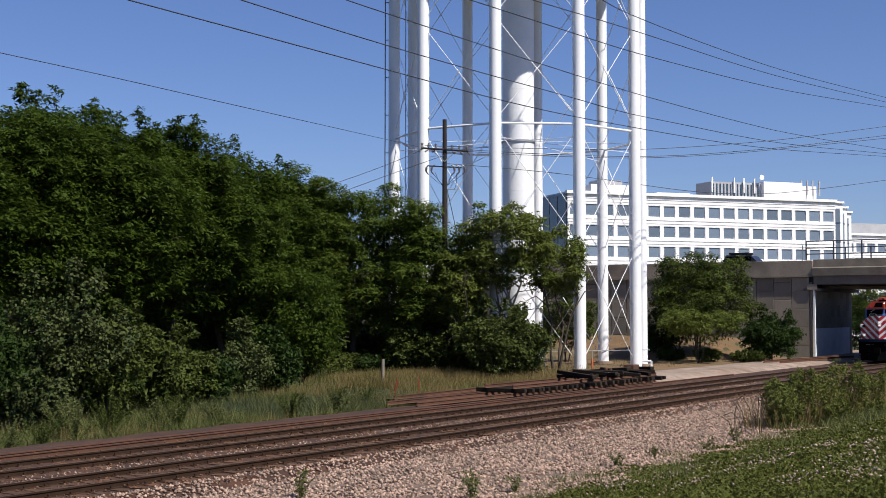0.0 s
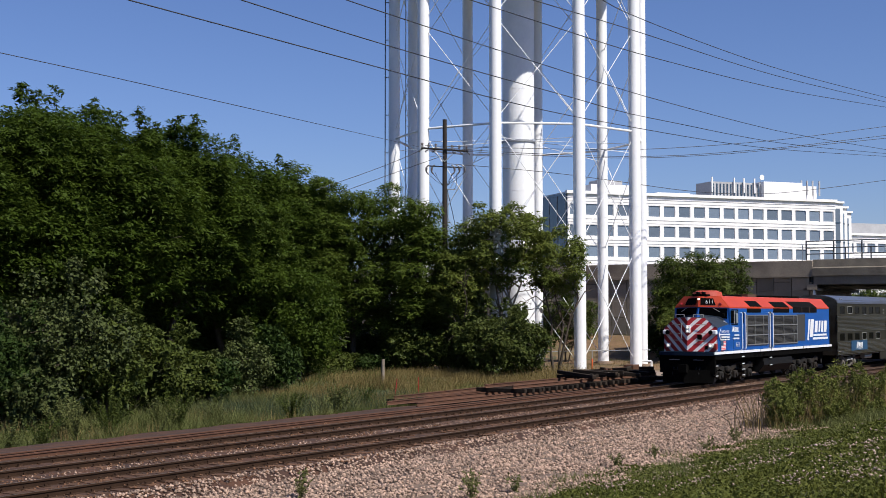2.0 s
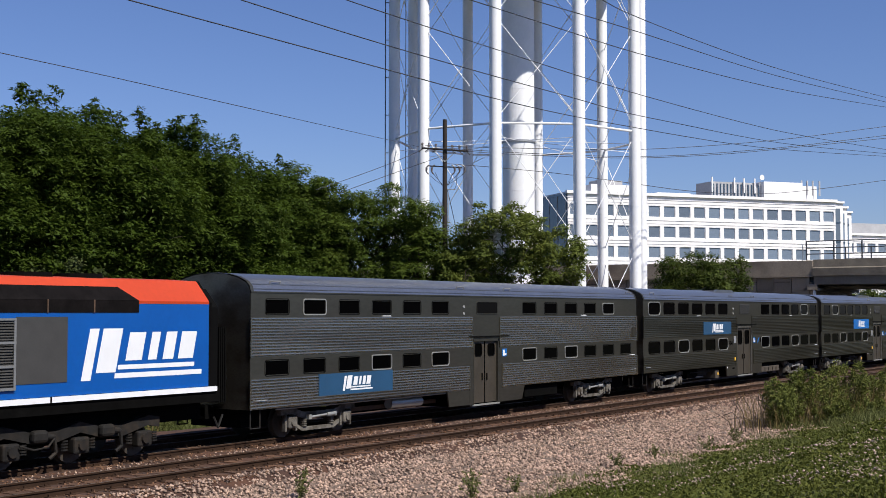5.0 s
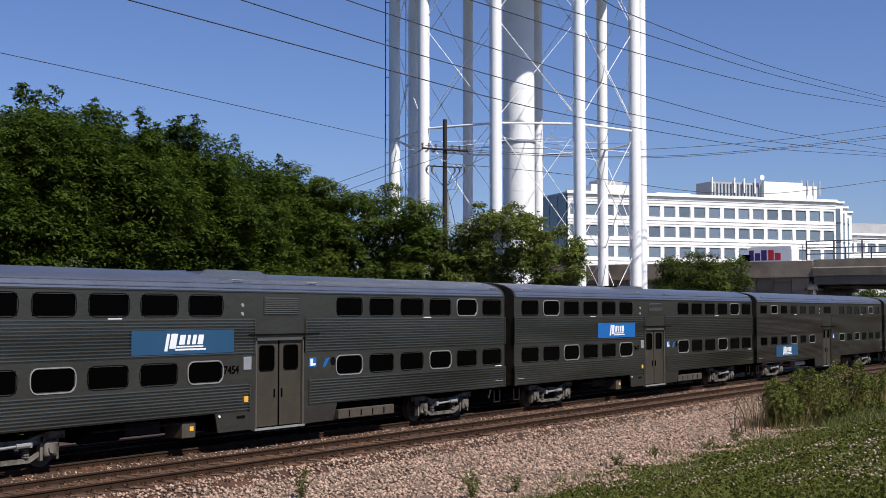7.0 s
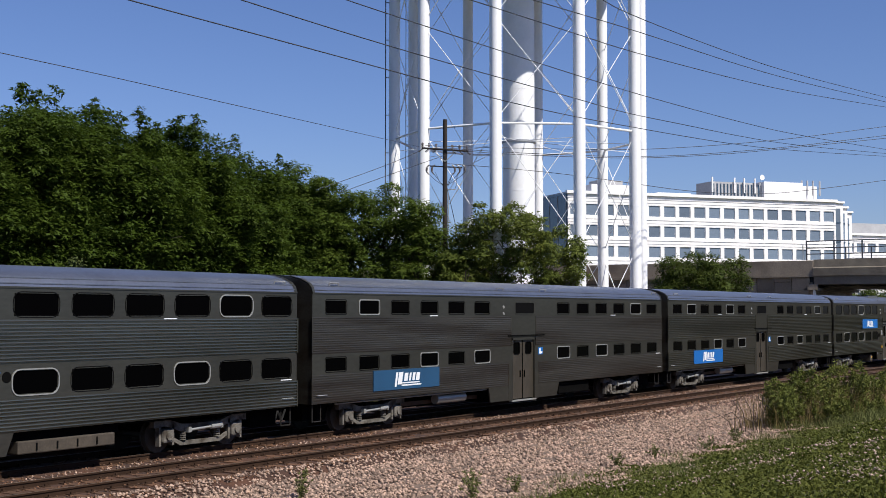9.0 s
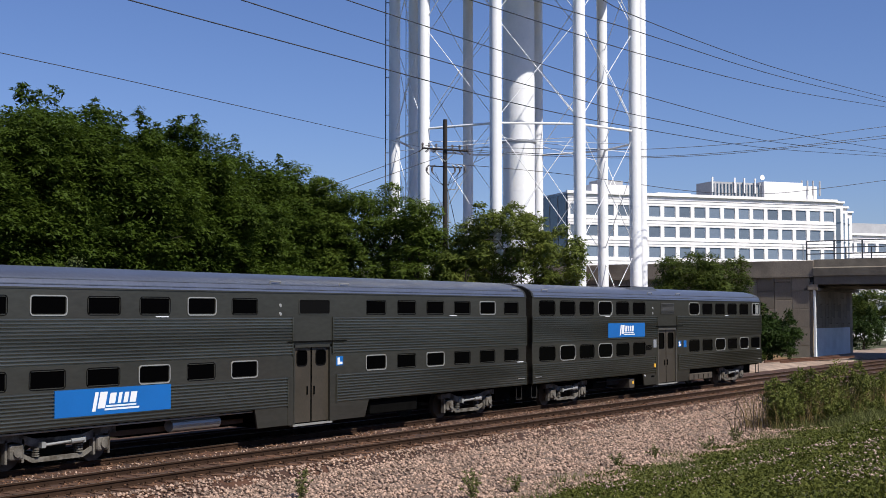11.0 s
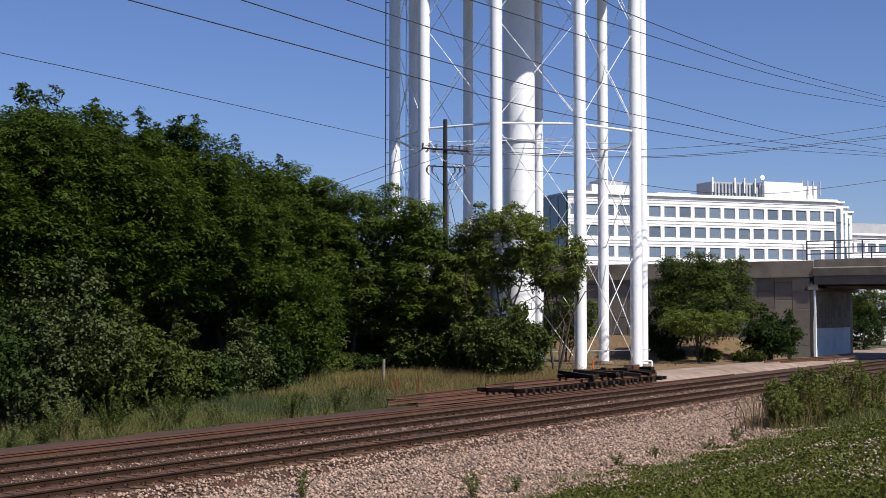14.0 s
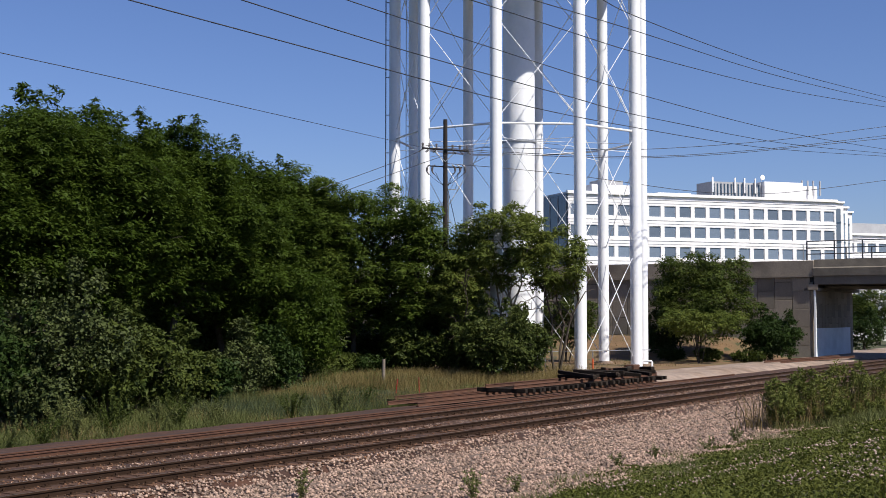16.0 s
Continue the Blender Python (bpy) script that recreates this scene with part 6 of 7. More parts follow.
# overhead wires: points along each span
WIRES = [
    [(13.2, -1.24, 9.65), (19.19, -0.82, 9.68), (22.88, -0.56, 9.7), (27.45, -0.22, 9.68), (31.98, 0.11, 9.67), (65.84, 18.99, 13.84)],
    [(20.23, 2.38, 12.76), (26.23, 2.58, 12.82), (31.99, 2.77, 12.88), (38.89, 2.99, 12.94), (47.54, 3.27, 13.0), (55.23, 3.51, 13.22), (61.97, 3.72, 13.56), (70.08, 3.97, 13.97), (80.01, 4.27, 14.54), (92.45, 4.65, 15.47), (122.37, 5.54, 18.15), (130.33, 5.78, 18.86)],
    [(25.23, 2.53, 13.87), (31.23, 2.72, 13.86), (38.85, 2.96, 13.85), (47.75, 3.25, 13.99), (55.82, 3.5, 14.18), (61.95, 3.7, 14.24), (70.05, 3.95, 14.66), (79.99, 4.26, 15.13), (92.43, 4.64, 15.88), (122.36, 5.54, 18.41), (130.33, 5.78, 19.08)],
    [(31.06, 2.71, 15.04), (37.06, 2.88, 15.07), (38.8, 2.93, 15.08), (48.56, 3.24, 15.2), (61.9, 3.67, 15.44), (70.01, 3.92, 15.71), (79.95, 4.23, 16.08), (92.4, 4.62, 16.67), (122.34, 5.53, 18.78), (130.32, 5.77, 19.34)],
    [(34.95, -0.3, 15.17), (40.94, -0.05, 15.46), (49.2, 0.29, 15.86), (55.36, 0.55, 16.13), (62.81, 0.85, 16.64), (72.0, 1.22, 17.3), (83.62, 1.69, 18.25), (112.0, 2.82, 21.12), (119.95, 3.14, 21.92)],
    [(40.07, -0.11, 16.1), (46.05, 0.14, 16.53), (55.32, 0.52, 17.2), (62.77, 0.82, 17.65), (71.97, 1.2, 18.19), (83.59, 1.67, 19.03), (111.98, 2.81, 21.55), (119.94, 3.13, 22.26)],
    [(47.01, 0.14, 18.15), (53.0, 0.4, 17.99), (55.29, 0.5, 17.93), (62.75, 0.81, 18.24), (71.94, 1.18, 18.72), (83.57, 1.66, 19.48), (111.97, 2.8, 21.94), (119.93, 3.12, 22.63)],
    [(65.87, 18.92, 13.98), (69.53, 15.9, 14.02), (76.83, 10.79, 14.29), (80.25, 8.29, 14.63), (83.75, 5.67, 15.09), (87.31, 2.95, 15.64), (93.44, -1.89, 16.86), (99.64, -6.79, 18.09)],
    [(66.55, 17.91, 13.84), (70.19, 15.47, 13.74), (76.85, 10.81, 13.85), (80.28, 8.31, 14.11), (83.77, 5.69, 14.56), (87.33, 2.96, 15.09), (93.47, -1.87, 16.22), (99.69, -6.77, 17.37)],
    [(67.35, 16.71, 13.63), (70.19, 15.47, 13.63), (76.85, 10.81, 13.74), (80.28, 8.31, 14.03), (83.77, 5.69, 14.44), (87.33, 2.96, 15.01), (93.47, -1.87, 16.02), (99.71, -6.78, 17.05)],
    [(66.65, 17.84, 12.87), (71.87, 14.37, 12.72), (76.91, 10.85, 12.22), (81.42, 7.6, 11.7), (85.67, 4.42, 11.71), (89.27, 1.64, 12.24), (93.6, -1.79, 13.05), (99.8, -6.7, 14.21)],
    [(59.64, 22.46, 10.94), (63.86, 19.72, 12.72), (65.88, 18.93, 13.84)],
    [(60.86, 21.72, 10.79), (63.88, 19.73, 12.2), (66.57, 17.92, 13.39)],
    [(69.52, 19.99, 12.73), (70.05, 19.63, 10.3), (70.45, 19.37, 8.18)],
]
for pts in WIRES:
    w = thing("overhead_wire", "thin dark overhead line wire", "wire", "overhead wires")
    cu = bpy.data.curves.new("strand", "CURVE")
    cu.dimensions, cu.bevel_depth, cu.bevel_resolution = "3D", 0.010 if pts[0][0] < 14 else 0.020, 1
    sp = cu.splines.new("NURBS")
    sp.points.add(len(pts) - 1)
    for q, p in zip(sp.points, pts):
        q.co = (*p, 1)
    sp.use_endpoint_u, sp.order_u = True, 3
    tmp = bpy.data.objects.new("tmp", cu)
    scene.collection.objects.link(tmp)
    me = bpy.data.meshes.new_from_object(tmp.evaluated_get(bpy.context.evaluated_depsgraph_get()))
    bpy.data.objects.remove(tmp)
    me.name = "strand"
    me.materials.clear()
    part("strand", me, "wire", w)

# utility pole
PX, PY = 66.81, 18.08
pole = thing("utility_pole", "dark wooden utility pole with a crossarm and insulators", "utility pole", at=(PX, PY, -0.4))
part("post", Form().tube((0, 0, -0.3), (0, 0, 16.05), 0.19, 0.13, 14), "pole_wood", pole)
a, b = R2 * -1.45, R2 * 1.45
part("crossarm", Form().tube(a + Vector((0, 0, 14.25)) - F2 * 0.18, b + Vector((0, 0, 14.05)) - F2 * 0.18, 0.06, 0.06, 8), "pole_wood", pole)
for s in (-1, 1):
    part("brace", Form().tube(R2 * s * 0.75 + Vector((0, 0, 14.1)) - F2 * 0.2, Vector((0, 0, 13.4)) - F2 * 0.2, 0.025, 0.025, 6), "galvanised", pole)
for s in (-1.4, -1.0, -0.55, 0.45, 0.9, 1.35):
    lift = 14.15 - s * 0.07
    g = Form().tube(R2 * s + Vector((0, 0, lift)) - F2 * 0.18, R2 * s + Vector((0, 0, lift + 0.34)) - F2 * 0.18, 0.025, 0.025, 6)
    for k in range(3):
        g.tube(R2 * s + Vector((0, 0, lift + 0.10 + k * 0.08)) - F2 * 0.18, R2 * s + Vector((0, 0, lift + 0.15 + k * 0.08)) - F2 * 0.18, 0.10, 0.06, 8)
    part("insulator", g, "porcelain", pole)
    # strain insulators hanging from the arm
    p0 = R2 * s + Vector((0, 0, lift - 0.05)) - F2 * 0.22
    p1 = p0 + R2 * (0.22 if s > 0 else -0.22) - Vector((0, 0, 0.18))
    g = Form().tube(p0, p1, 0.018, 0.018, 5)
    for k in range(3):
        q = p0.lerp(p1, 0.25 + 0.28 * k)
        g.tube(q, q + (p1 - p0).normalized() * 0.04, 0.075, 0.05, 8)
    part("strain_insulator", g, "porcelain", pole)
part("bracket", Form().tube(R2 * -0.95 + Vector((0, 0, 13.15)), R2 * 1.05 + Vector((0, 0, 13.05)), 0.04, 0.04, 6), "pole_wood", pole)
for s in (-0.95, -0.62, 0.42, 0.72, 1.05):
    side = 1 if s > 0 else -1
    p0 = R2 * s + Vector((0, 0, 13.2)) - F2 * 0.12
    g = Form().path([p0, p0 + R2 * side * 0.16 - Vector((0, 0, 0.10)), p0 + R2 * side * 0.20 - Vector((0, 0, 0.42)), p0 + R2 * side * 0.06 - Vector((0, 0, 0.58))], 0.04, 6)
    g.tube(p0 + R2 * side * 0.18 - Vector((0, 0, 0.16)), p0 + R2 * side * 0.20 - Vector((0, 0, 0.40)), 0.075, 0.06, 8)
    part("cutout", g, "porcelain", pole, "dark porcelain fuse cutout")
    part("jumper", Form().path([p0 + R2 * side * 0.06 - Vector((0, 0, 0.58)), R2 * s * 0.6 + Vector((0, 0, 12.25)), R2 * side * 0.14 + Vector((0, 0, 11.95))], 0.014, 5), "wire", pole)
part("bracket", Form().tube(Vector((0, 0, 11.7)), R2 * 0.7 + Vector((0, 0, 11.68)), 0.025, 0.025, 6), "galvanised", pole)
part("conduit", Form().tube(R2 * 0.2 - F2 * 0.05 + Vector((0, 0, 0)), R2 * 0.2 - F2 * 0.05 + Vector((0, 0, 11.5)), 0.035, 0.035, 6), "galvanised", pole)
for q in ([(-0.6, 12.75), (-0.35, 12.2), (-0.15, 12.0)], [(0.45, 12.7), (0.3, 12.2), (0.18, 11.9)], [(0.75, 12.7), (0.72, 12.0), (0.6, 11.7)]):
    part("jumper", Form().path([R2 * u + Vector((0, 0, v)) for u, v in q], 0.016, 5), "wire", pole)

# stacked old track panels
rng = random.Random(9)


def track_panel(x, y, z, length, turn, label):
    t = thing("track_panel", label, "track panel", "stacked old track panels", at=(x, y, z), rz=turn)
    for s in (-0.7525, 0.7525):
        g = Form()
        g.loft([[(v, s + a, 0.36 + b) for a, b in RAIL] for v in (0, length)], caps=True)
        part("rail", g, "rail_old", t)
    me = Form().soft(-0.11, 0.11, -1.3, 1.3, 0.0, 0.19, 0.02).mesh("tie")
    k = 3.0 if length > 20 else 0.3
    while k < length:
        o = part("tie", me, "tie_old", t)
        o.location = (k, rng.uniform(-0.1, 0.1), rng.uniform(-0.02, 0.01))
        k += 0.56
    return t


track_panel(43.6, 4.95, -0.36, 23.0, -0.6, "old rusty track panel with black ties on the ground")
track_panel(51.0, 4.75, 0.0, 15.5, -0.4, "old rusty track panel with black ties, stacked")
track_panel(47.3, 7.2, -0.42, 19.5, 3.4, "old rusty track panel half hidden in the grass")
for y0, y1 in ((5.35, 4.2), (6.55, 5.4)):
    o = thing("spare_rail", "rusty disused rail lying on the pale apron", "rail", "spare rails on the apron", at=(91.5, y0, 0.20), rz=math.degrees(math.atan2(y1 - y0, 14)))
    rail(o, 0, 0, 0, 14.5, "rail_old")
tieblock = Form().soft(-1.3, 1.3, -0.12, 0.12, 0, 0.18, 0.02).mesh("block")
for i in range(16):
    o = thing("old_tie", "blackened old wooden tie thrown on the pile", "railway tie", "loose ties on the panel stack")
    part("block", tieblock, "tie_old", o)
    x = 58 + i * 0.52 + rng.uniform(-0.3, 0.3)
    o.matrix_basis = pose(x, 4.6 + rng.uniform(-0.5, 0.5), 0.37 + (0.12 if i % 3 == 0 else 0), rng.uniform(-6, 6), rng.uniform(-6, 6), rng.choice([80, 95, 70, 20, 110]) + rng.uniform(-10, 10))
fr = thing("switch_frog", "rusty steel switch casting on the tie pile", "railway part", at=(62.5, 4.9, 0.52))
part("casting", Form().soft(0, 3.2, -0.2, -0.08, 0, 0.16, 0.02).soft(0, 3.2, 0.08, 0.2, 0, 0.16, 0.02).soft(2.6, 3.4, -0.3, 0.3, -0.05, 0.28, 0.05), "rail_old", fr)

# posts and stakes
po = thing("wooden_post", "weathered grey wooden post in tall grass", "post", at=(56.9, 15.6, -0.85))
part("shaft", Form().tube((0, 0, -0.2), (0.04, 0, 2.0), 0.10, 0.09, 10), "bark_pale", po)
for x, y, tilt in ((52.8, 11.9, -12), (55.1, 12.0, 2)):
    st = thing("marker_stake", "thin red-painted marker stake in grass", "stake", "red stakes", at=(x, y, -0.8))
    part("shaft", Form().tube((0, 0, 0), (-0.02 * tilt, 0, 1.15), 0.03, 0.022, 6), "red_lens", st)
cn = thing("marker_post", "small orange marker post beside the tower leg", "post", at=(73.8, 11.5, -0.05))
part("shaft", Form().tube((0, 0, 0), (0, 0, 0.80), 0.065, 0.04, 10), "orange", cn)

# pipe fence round the tower yard
fence = thing("fence", "thin galvanised pipe and mesh fence round the tower yard", "fence")
fp = [(71.4, 13.6), (74.6, 11.9), (78.7, 9.75)]
for (x0, y0), (x1, y1) in zip(fp, fp[1:]):
    n = int(math.hypot(x1 - x0, y1 - y0) / 2.6)
    for k in range(n):
        t = k / n
        part("fence_post", Form().tube((x0 + (x1 - x0) * t, y0 + (y1 - y0) * t, -0.2), (x0 + (x1 - x0) * t, y0 + (y1 - y0) * t, 1.25), 0.03, 0.03, 6), "galvanised", fence)
    part("fence_rail", Form().tube((x0, y0, 1.22), (x1, y1, 1.22), 0.022, 0.022, 6), "galvanised", fence)

# ---- vehicles on the bridge ----


def vehicle(name, label, category, L, Wd, H, body, cabin, paint, windows):
    """body and cabin are outlines in x (front at minus x) and z."""
    v = thing(name, label, category)
    b = part("body", Form().prism(body, 1, -Wd / 2, Wd / 2), paint, v)
    if cabin:
        part("cabin", Form().prism(cabin, 1, -Wd / 2 + 0.08, Wd / 2 - 0.08), paint, v)
    for x0, x1, z0, z1 in windows:
        for s in (-1, 1):
            y = s * (Wd / 2 - (0.08 if cabin else 0))
            part("side_window", Form().prism(round_rect(x0, x1, z0, z1, 0.08), 1, y - 0.01 * s, y + 0.012 * s), "car_glass", v)
    for x in (-L * 0.31, L * 0.30):
        for s in (-1, 1):
            w = part("wheel", Form().tube((x, s * (Wd / 2 - 0.2), 0.34), (x, s * (Wd / 2 + 0.01), 0.34), 0.34, 0.34, 20), "rubber", v)
            part("rim", Form().tube((x, s * (Wd / 2 + 0.005), 0.34), (x, s * (Wd / 2 + 0.02), 0.34), 0.21, 0.19, 14), "galvanised", w)
    for s in (-1, 1):
        part("headlight", Form().soft(-L / 2 - 0.01, -L / 2 + 0.1, s * Wd * 0.36 - 0.15, s * Wd * 0.36 + 0.15, 0.62, 0.8, 0.02), "bright_frame", v)
        part("tail_light", Form().soft(L / 2 - 0.06, L / 2 + 0.01, s * Wd * 0.4 - 0.1, s * Wd * 0.4 + 0.1, 0.8, 1.1, 0.02), "red_lens", v)
    return v


suv = vehicle("car", "dark estate car with a roof rack driving over the bridge", "car", 4.6, 1.85, 1.7,
              [(-2.3, 0.3), (-2.3, 0.85), (-2.15, 1.04), (-1.1, 1.18), (2.25, 1.20), (2.3, 0.8), (2.25, 0.3)],
              [(-1.15, 1.16), (-0.45, 1.80), (1.75, 1.84), (2.15, 1.20)], "car_paint_dark", [(-0.5, 0.25, 1.28, 1.70), (0.35, 1.1, 1.28, 1.72), (1.2, 1.7, 1.30, 1.72)])
part("roof_rack", Form().soft(-0.2, 1.6, -0.6, 0.6, 1.90, 2.06, 0.03).box(-0.1, 0.0, -0.7, 0.7, 1.82, 1.92).box(1.4, 1.5, -0.7, 0.7, 1.82, 1.92), "rubber", suv)
van = vehicle("delivery_van", "white delivery van with dark purple and red marks", "van", 5.6, 2.0, 2.7,
              [(-2.8, 0.35), (-2.8, 0.95), (-2.2, 1.2), (-1.55, 2.0), (-1.2, 2.45), (-0.9, 2.62), (2.7, 2.66), (2.8, 2.4), (2.8, 0.35)], None, "van_white", [(-1.75, -0.95, 1.35, 1.95)])
for s in (-1, 1):
    for k, (x, w, h, m) in enumerate(((-1.05, 0.42, 0.92, "purple"), (-0.52, 0.48, 0.66, "purple"), (0.06, 0.50, 0.92, "purple"), (0.70, 0.50, 0.92, "red_mark"), (1.30, 0.52, 0.66, "red_mark"))):
        part("side_mark", Form().box(x, x + w, s * 1.0 - 0.006, s * 1.0 + 0.006, 1.42, 1.42 + h), m, van)
sedan = vehicle("car", "pale saloon car driving over the bridge", "car", 4.5, 1.8, 1.45,
                [(-2.25, 0.3), (-2.25, 0.7), (-1.1, 0.92), (1.9, 0.98), (2.25, 0.85), (2.25, 0.3)],
                [(-1.1, 0.9), (-0.35, 1.36), (0.95, 1.40), (1.75, 0.96)], "car_paint_pale", [(-0.45, 0.3, 1.0, 1.30), (0.4, 1.0, 1.0, 1.30)])

# ---- small growth and stones ----


def blades(name, rng, x, y, z, height, width, lean, material, label, category="grass"):
    """Upright blades rooted at the given points."""
    n = len(x)
    root = np.stack([x, y, z], 1)
    a = rng.uniform(0, 2 * math.pi, n)
    w = np.stack([np.cos(a), np.sin(a), np.zeros(n)], 1) * (width * rng.uniform(0.6, 1.3, n))[:, None]
    tip = np.stack([rng.normal(0, lean, n), rng.normal(0, lean, n), np.ones(n)], 1) * (height * rng.uniform(0.5, 1.15, n))[:, None]
    co = np.stack([root - w, root + w, root + tip], 1).reshape(-1, 3)
    ob = quick(name, co, np.arange(len(co)).reshape(-1, 3), material)
    return tagged(ob, label, category, kind="stuff")


def spots(rng, n, x0, x1, y0, y1):
    return rng.uniform(x0, x1, n), rng.uniform(y0, y1, n)


rng = np.random.default_rng(11)
x, y = spots(rng, 280000, 10, 62, -24.5, -11.0)
keep = (y < -11.5 + 0.4 * np.sin(x * 0.9) + 0.3 * np.sin(x * 2.3)) & (x > (y + 26.5) * 1.1 + 4) & (rng.uniform(size=len(x)) < np.clip(26 / x, 0.35, 1))
x, y = x[keep], y[keep]
tuft = 0.5 + 0.5 * np.sin(x * 1.3 + 1.5 * np.sin(y * 1.1)) * np.sin(y * 1.7)
blades("grass", rng, x, y, ground_z(x, y), 0.04 + 0.13 * tuft, 0.012, 0.55, "grass_mown", "rough green grass on the near bank")
x, y = spots(rng, 16000, 11, 60, -23, -12.4)
keep = np.sin(x * 1.1 + 0.7) + np.sin(y * 1.6 + x * 0.5) > 0.2
x, y = x[keep], y[keep]
blades("dry_grass", rng, x, y, ground_z(x, y), 0.12, 0.007, 0.8, "grass_dry", "dry stems among the bank grass")
x, y = spots(rng, 40000, 14, 70, -15.0, -11.0)
keep = (np.sin(x * 0.7) + np.sin(x * 1.9 + y) > -0.6)
x, y = x[keep], y[keep]
blades("tall_grass", rng, x, y, ground_z(x, y), 0.22 + 0.14 * np.sin(x * 1.9) * np.sin(y * 2.3 + x), 0.011, 0.45, "grass", "taller green grass along the gravel edge")
x, y = spots(rng, 90000, 20, 60, 6.4, 21)
keep = (y > 7.3 + 0.35 * np.sin(x) + 0.2 * np.sin(x * 2.7)) & ((x < 51) | (y < 11) | (rng.uniform(size=len(x)) < 0.35))
x, y = x[keep], y[keep]
blades("tall_grass", rng, x, y, ground_z(x, y), 0.34 + 0.30 * np.sin(x * 1.7 + np.sin(y * 2.1)) * np.sin(y * 1.9 + x * 0.6) + 0.22 * (np.sin(x * 0.55 + 1) > 0.2), 0.013, 0.55, "grass", "tall rank grass between track and wood")
x, y = spots(rng, 30000, 34, 60, 6.5, 19)
keep = (y > 7.6) & (np.hypot((x - 46) / 8, (y - 11.5) / 4.2) < rng.uniform(0.6, 1.05, len(x)))
x, y = x[keep], y[keep]
blades("reeds", rng, x, y, ground_z(x, y), 0.66 + 0.15 * np.sin(x * 2 + y), 0.011, 0.35, "reed", "blue-green reed grass bed", "reeds")
x, y = spots(rng, 34000, 12, 74, 4.2, 18)
keep = (y > 7.2) & ((np.sin(x * 0.8 + 2) + np.sin(y * 1.3 + x * 0.3) > 0.9) & (x < 50)) | ((x > 55) & (y > 10.5))
x, y = x[keep], y[keep]
blades("dry_grass", rng, x, y, ground_z(x, y), 0.65, 0.010, 0.25, "grass_dry", "dry straw-coloured grass patches")
x, y = spots(rng, 26000, 49, 69, 9.0, 20)
keep = np.sin(x * 0.9) + np.sin(y * 1.1 + x * 0.4) > -0.5
x, y = x[keep], y[keep]
blades("dry_grass", rng, x, y, ground_z(x, y), 0.55, 0.014, 0.3, "grass_dry", "tawny dry grass round the wooden post")
x, y = spots(rng, 4000, 72, 106, 10, 30)
blades("dry_grass", rng, x, y, ground_z(x, y) + 0.04, 0.18, 0.02, 0.6, "grass_dry", "thin dry grass on bare earth")


x, y = spots(rng, 5200, 42.6, 58, -14.2, -9.6)
keep = (np.abs(y + 10.6 + (x - 45) * 0.24) < 1.1) & (np.sin(x * 2.1) + np.sin(x * 0.9 + y * 2) > -0.5)
x, y = x[keep], y[keep]
blades("dry_grass", rng, x, y, ground_z(x, y), 1.5, 0.010, 0.22, "grass_dry", "dry brown stalks rising through the scrub")

x, y = spots(rng, 16000, 41.5, 64, -15, -10.4)
keep = (y < -11.0 - (x - 45) * 0.15 + 0.3 * np.sin(x * 2.2)) & (x > 43.5 + 0.6 * np.sin(y * 3))
x, y = x[keep], y[keep]
blades("tall_grass", rng, x, y, ground_z(x, y) + 0.06, 0.36 + 0.14 * np.sin(x * 2.3 + y), 0.014, 0.45, "grass", "rank green weeds at the foot of the scrub")


def scatter(name, rng, x, y, z, r, material, label, category="stones"):
    """Small eight-faced stones."""
    n = len(x)
    base = np.array([(1, 0, 0), (0, 1, 0), (-1, 0, 0), (0, -1, 0), (0, 0, 1), (0, 0, -1)], float)
    v = base[None] * rng.uniform(0.55, 1.25, (n, 6, 1)) + rng.normal(0, 0.18, (n, 6, 3))
    a = rng.uniform(0, 6.28, n)
    c, s = np.cos(a), np.sin(a)
    vx = v[:, :, 0] * c[:, None] - v[:, :, 1] * s[:, None]
    vy = v[:, :, 0] * s[:, None] + v[:, :, 1] * c[:, None]
    rr = (r * rng.uniform(0.55, 1.4, n))[:, None]
    co = np.stack([vx * rr + x[:, None], vy * rr + y[:, None], v[:, :, 2] * rr * 0.75 + z[:, None]], -1).reshape(-1, 3)
    tri = np.array([(0, 1, 4), (1, 2, 4), (2, 3, 4), (3, 0, 4), (1, 0, 5), (2, 1, 5), (3, 2, 5), (0, 3, 5)])
    f = (np.arange(n)[:, None, None] * 6 + tri[None]).reshape(-1, 3)
    return tagged(quick(name, co, f, material), label, category, kind="stuff")


x, y = spots(rng, 54000, 8, 76, -12.7, -4.85)
keep = rng.uniform(size=len(x)) < np.clip(1.25 - x / 90, 0.2, 1)
x, y = x[keep], y[keep]
zb = np.interp(y, [-5.75, -5.2, -1.9], [-0.36, -0.17, -0.15]) + 0.02
scatter("gravel", rng, x, y, np.maximum(ground_z(x, y) + 0.115, np.where(y > -5.8, zb, -9)), 0.048, "stone", "pinkish crushed ballast stones")
x, y = spots(rng, 12000, 8, 70, -5.4, 3.3)
scatter("gravel", rng, x, y, -0.145 + 0 * x, 0.038, "stone_rusty", "rust-stained ballast stones between the rails")
x, y = spots(rng, 1500, 8, 70, -2.2, -1.2)
scatter("gravel", rng, x, y, -0.135 + 0 * x, 0.036, "stone", "pale ballast stones between the tracks")

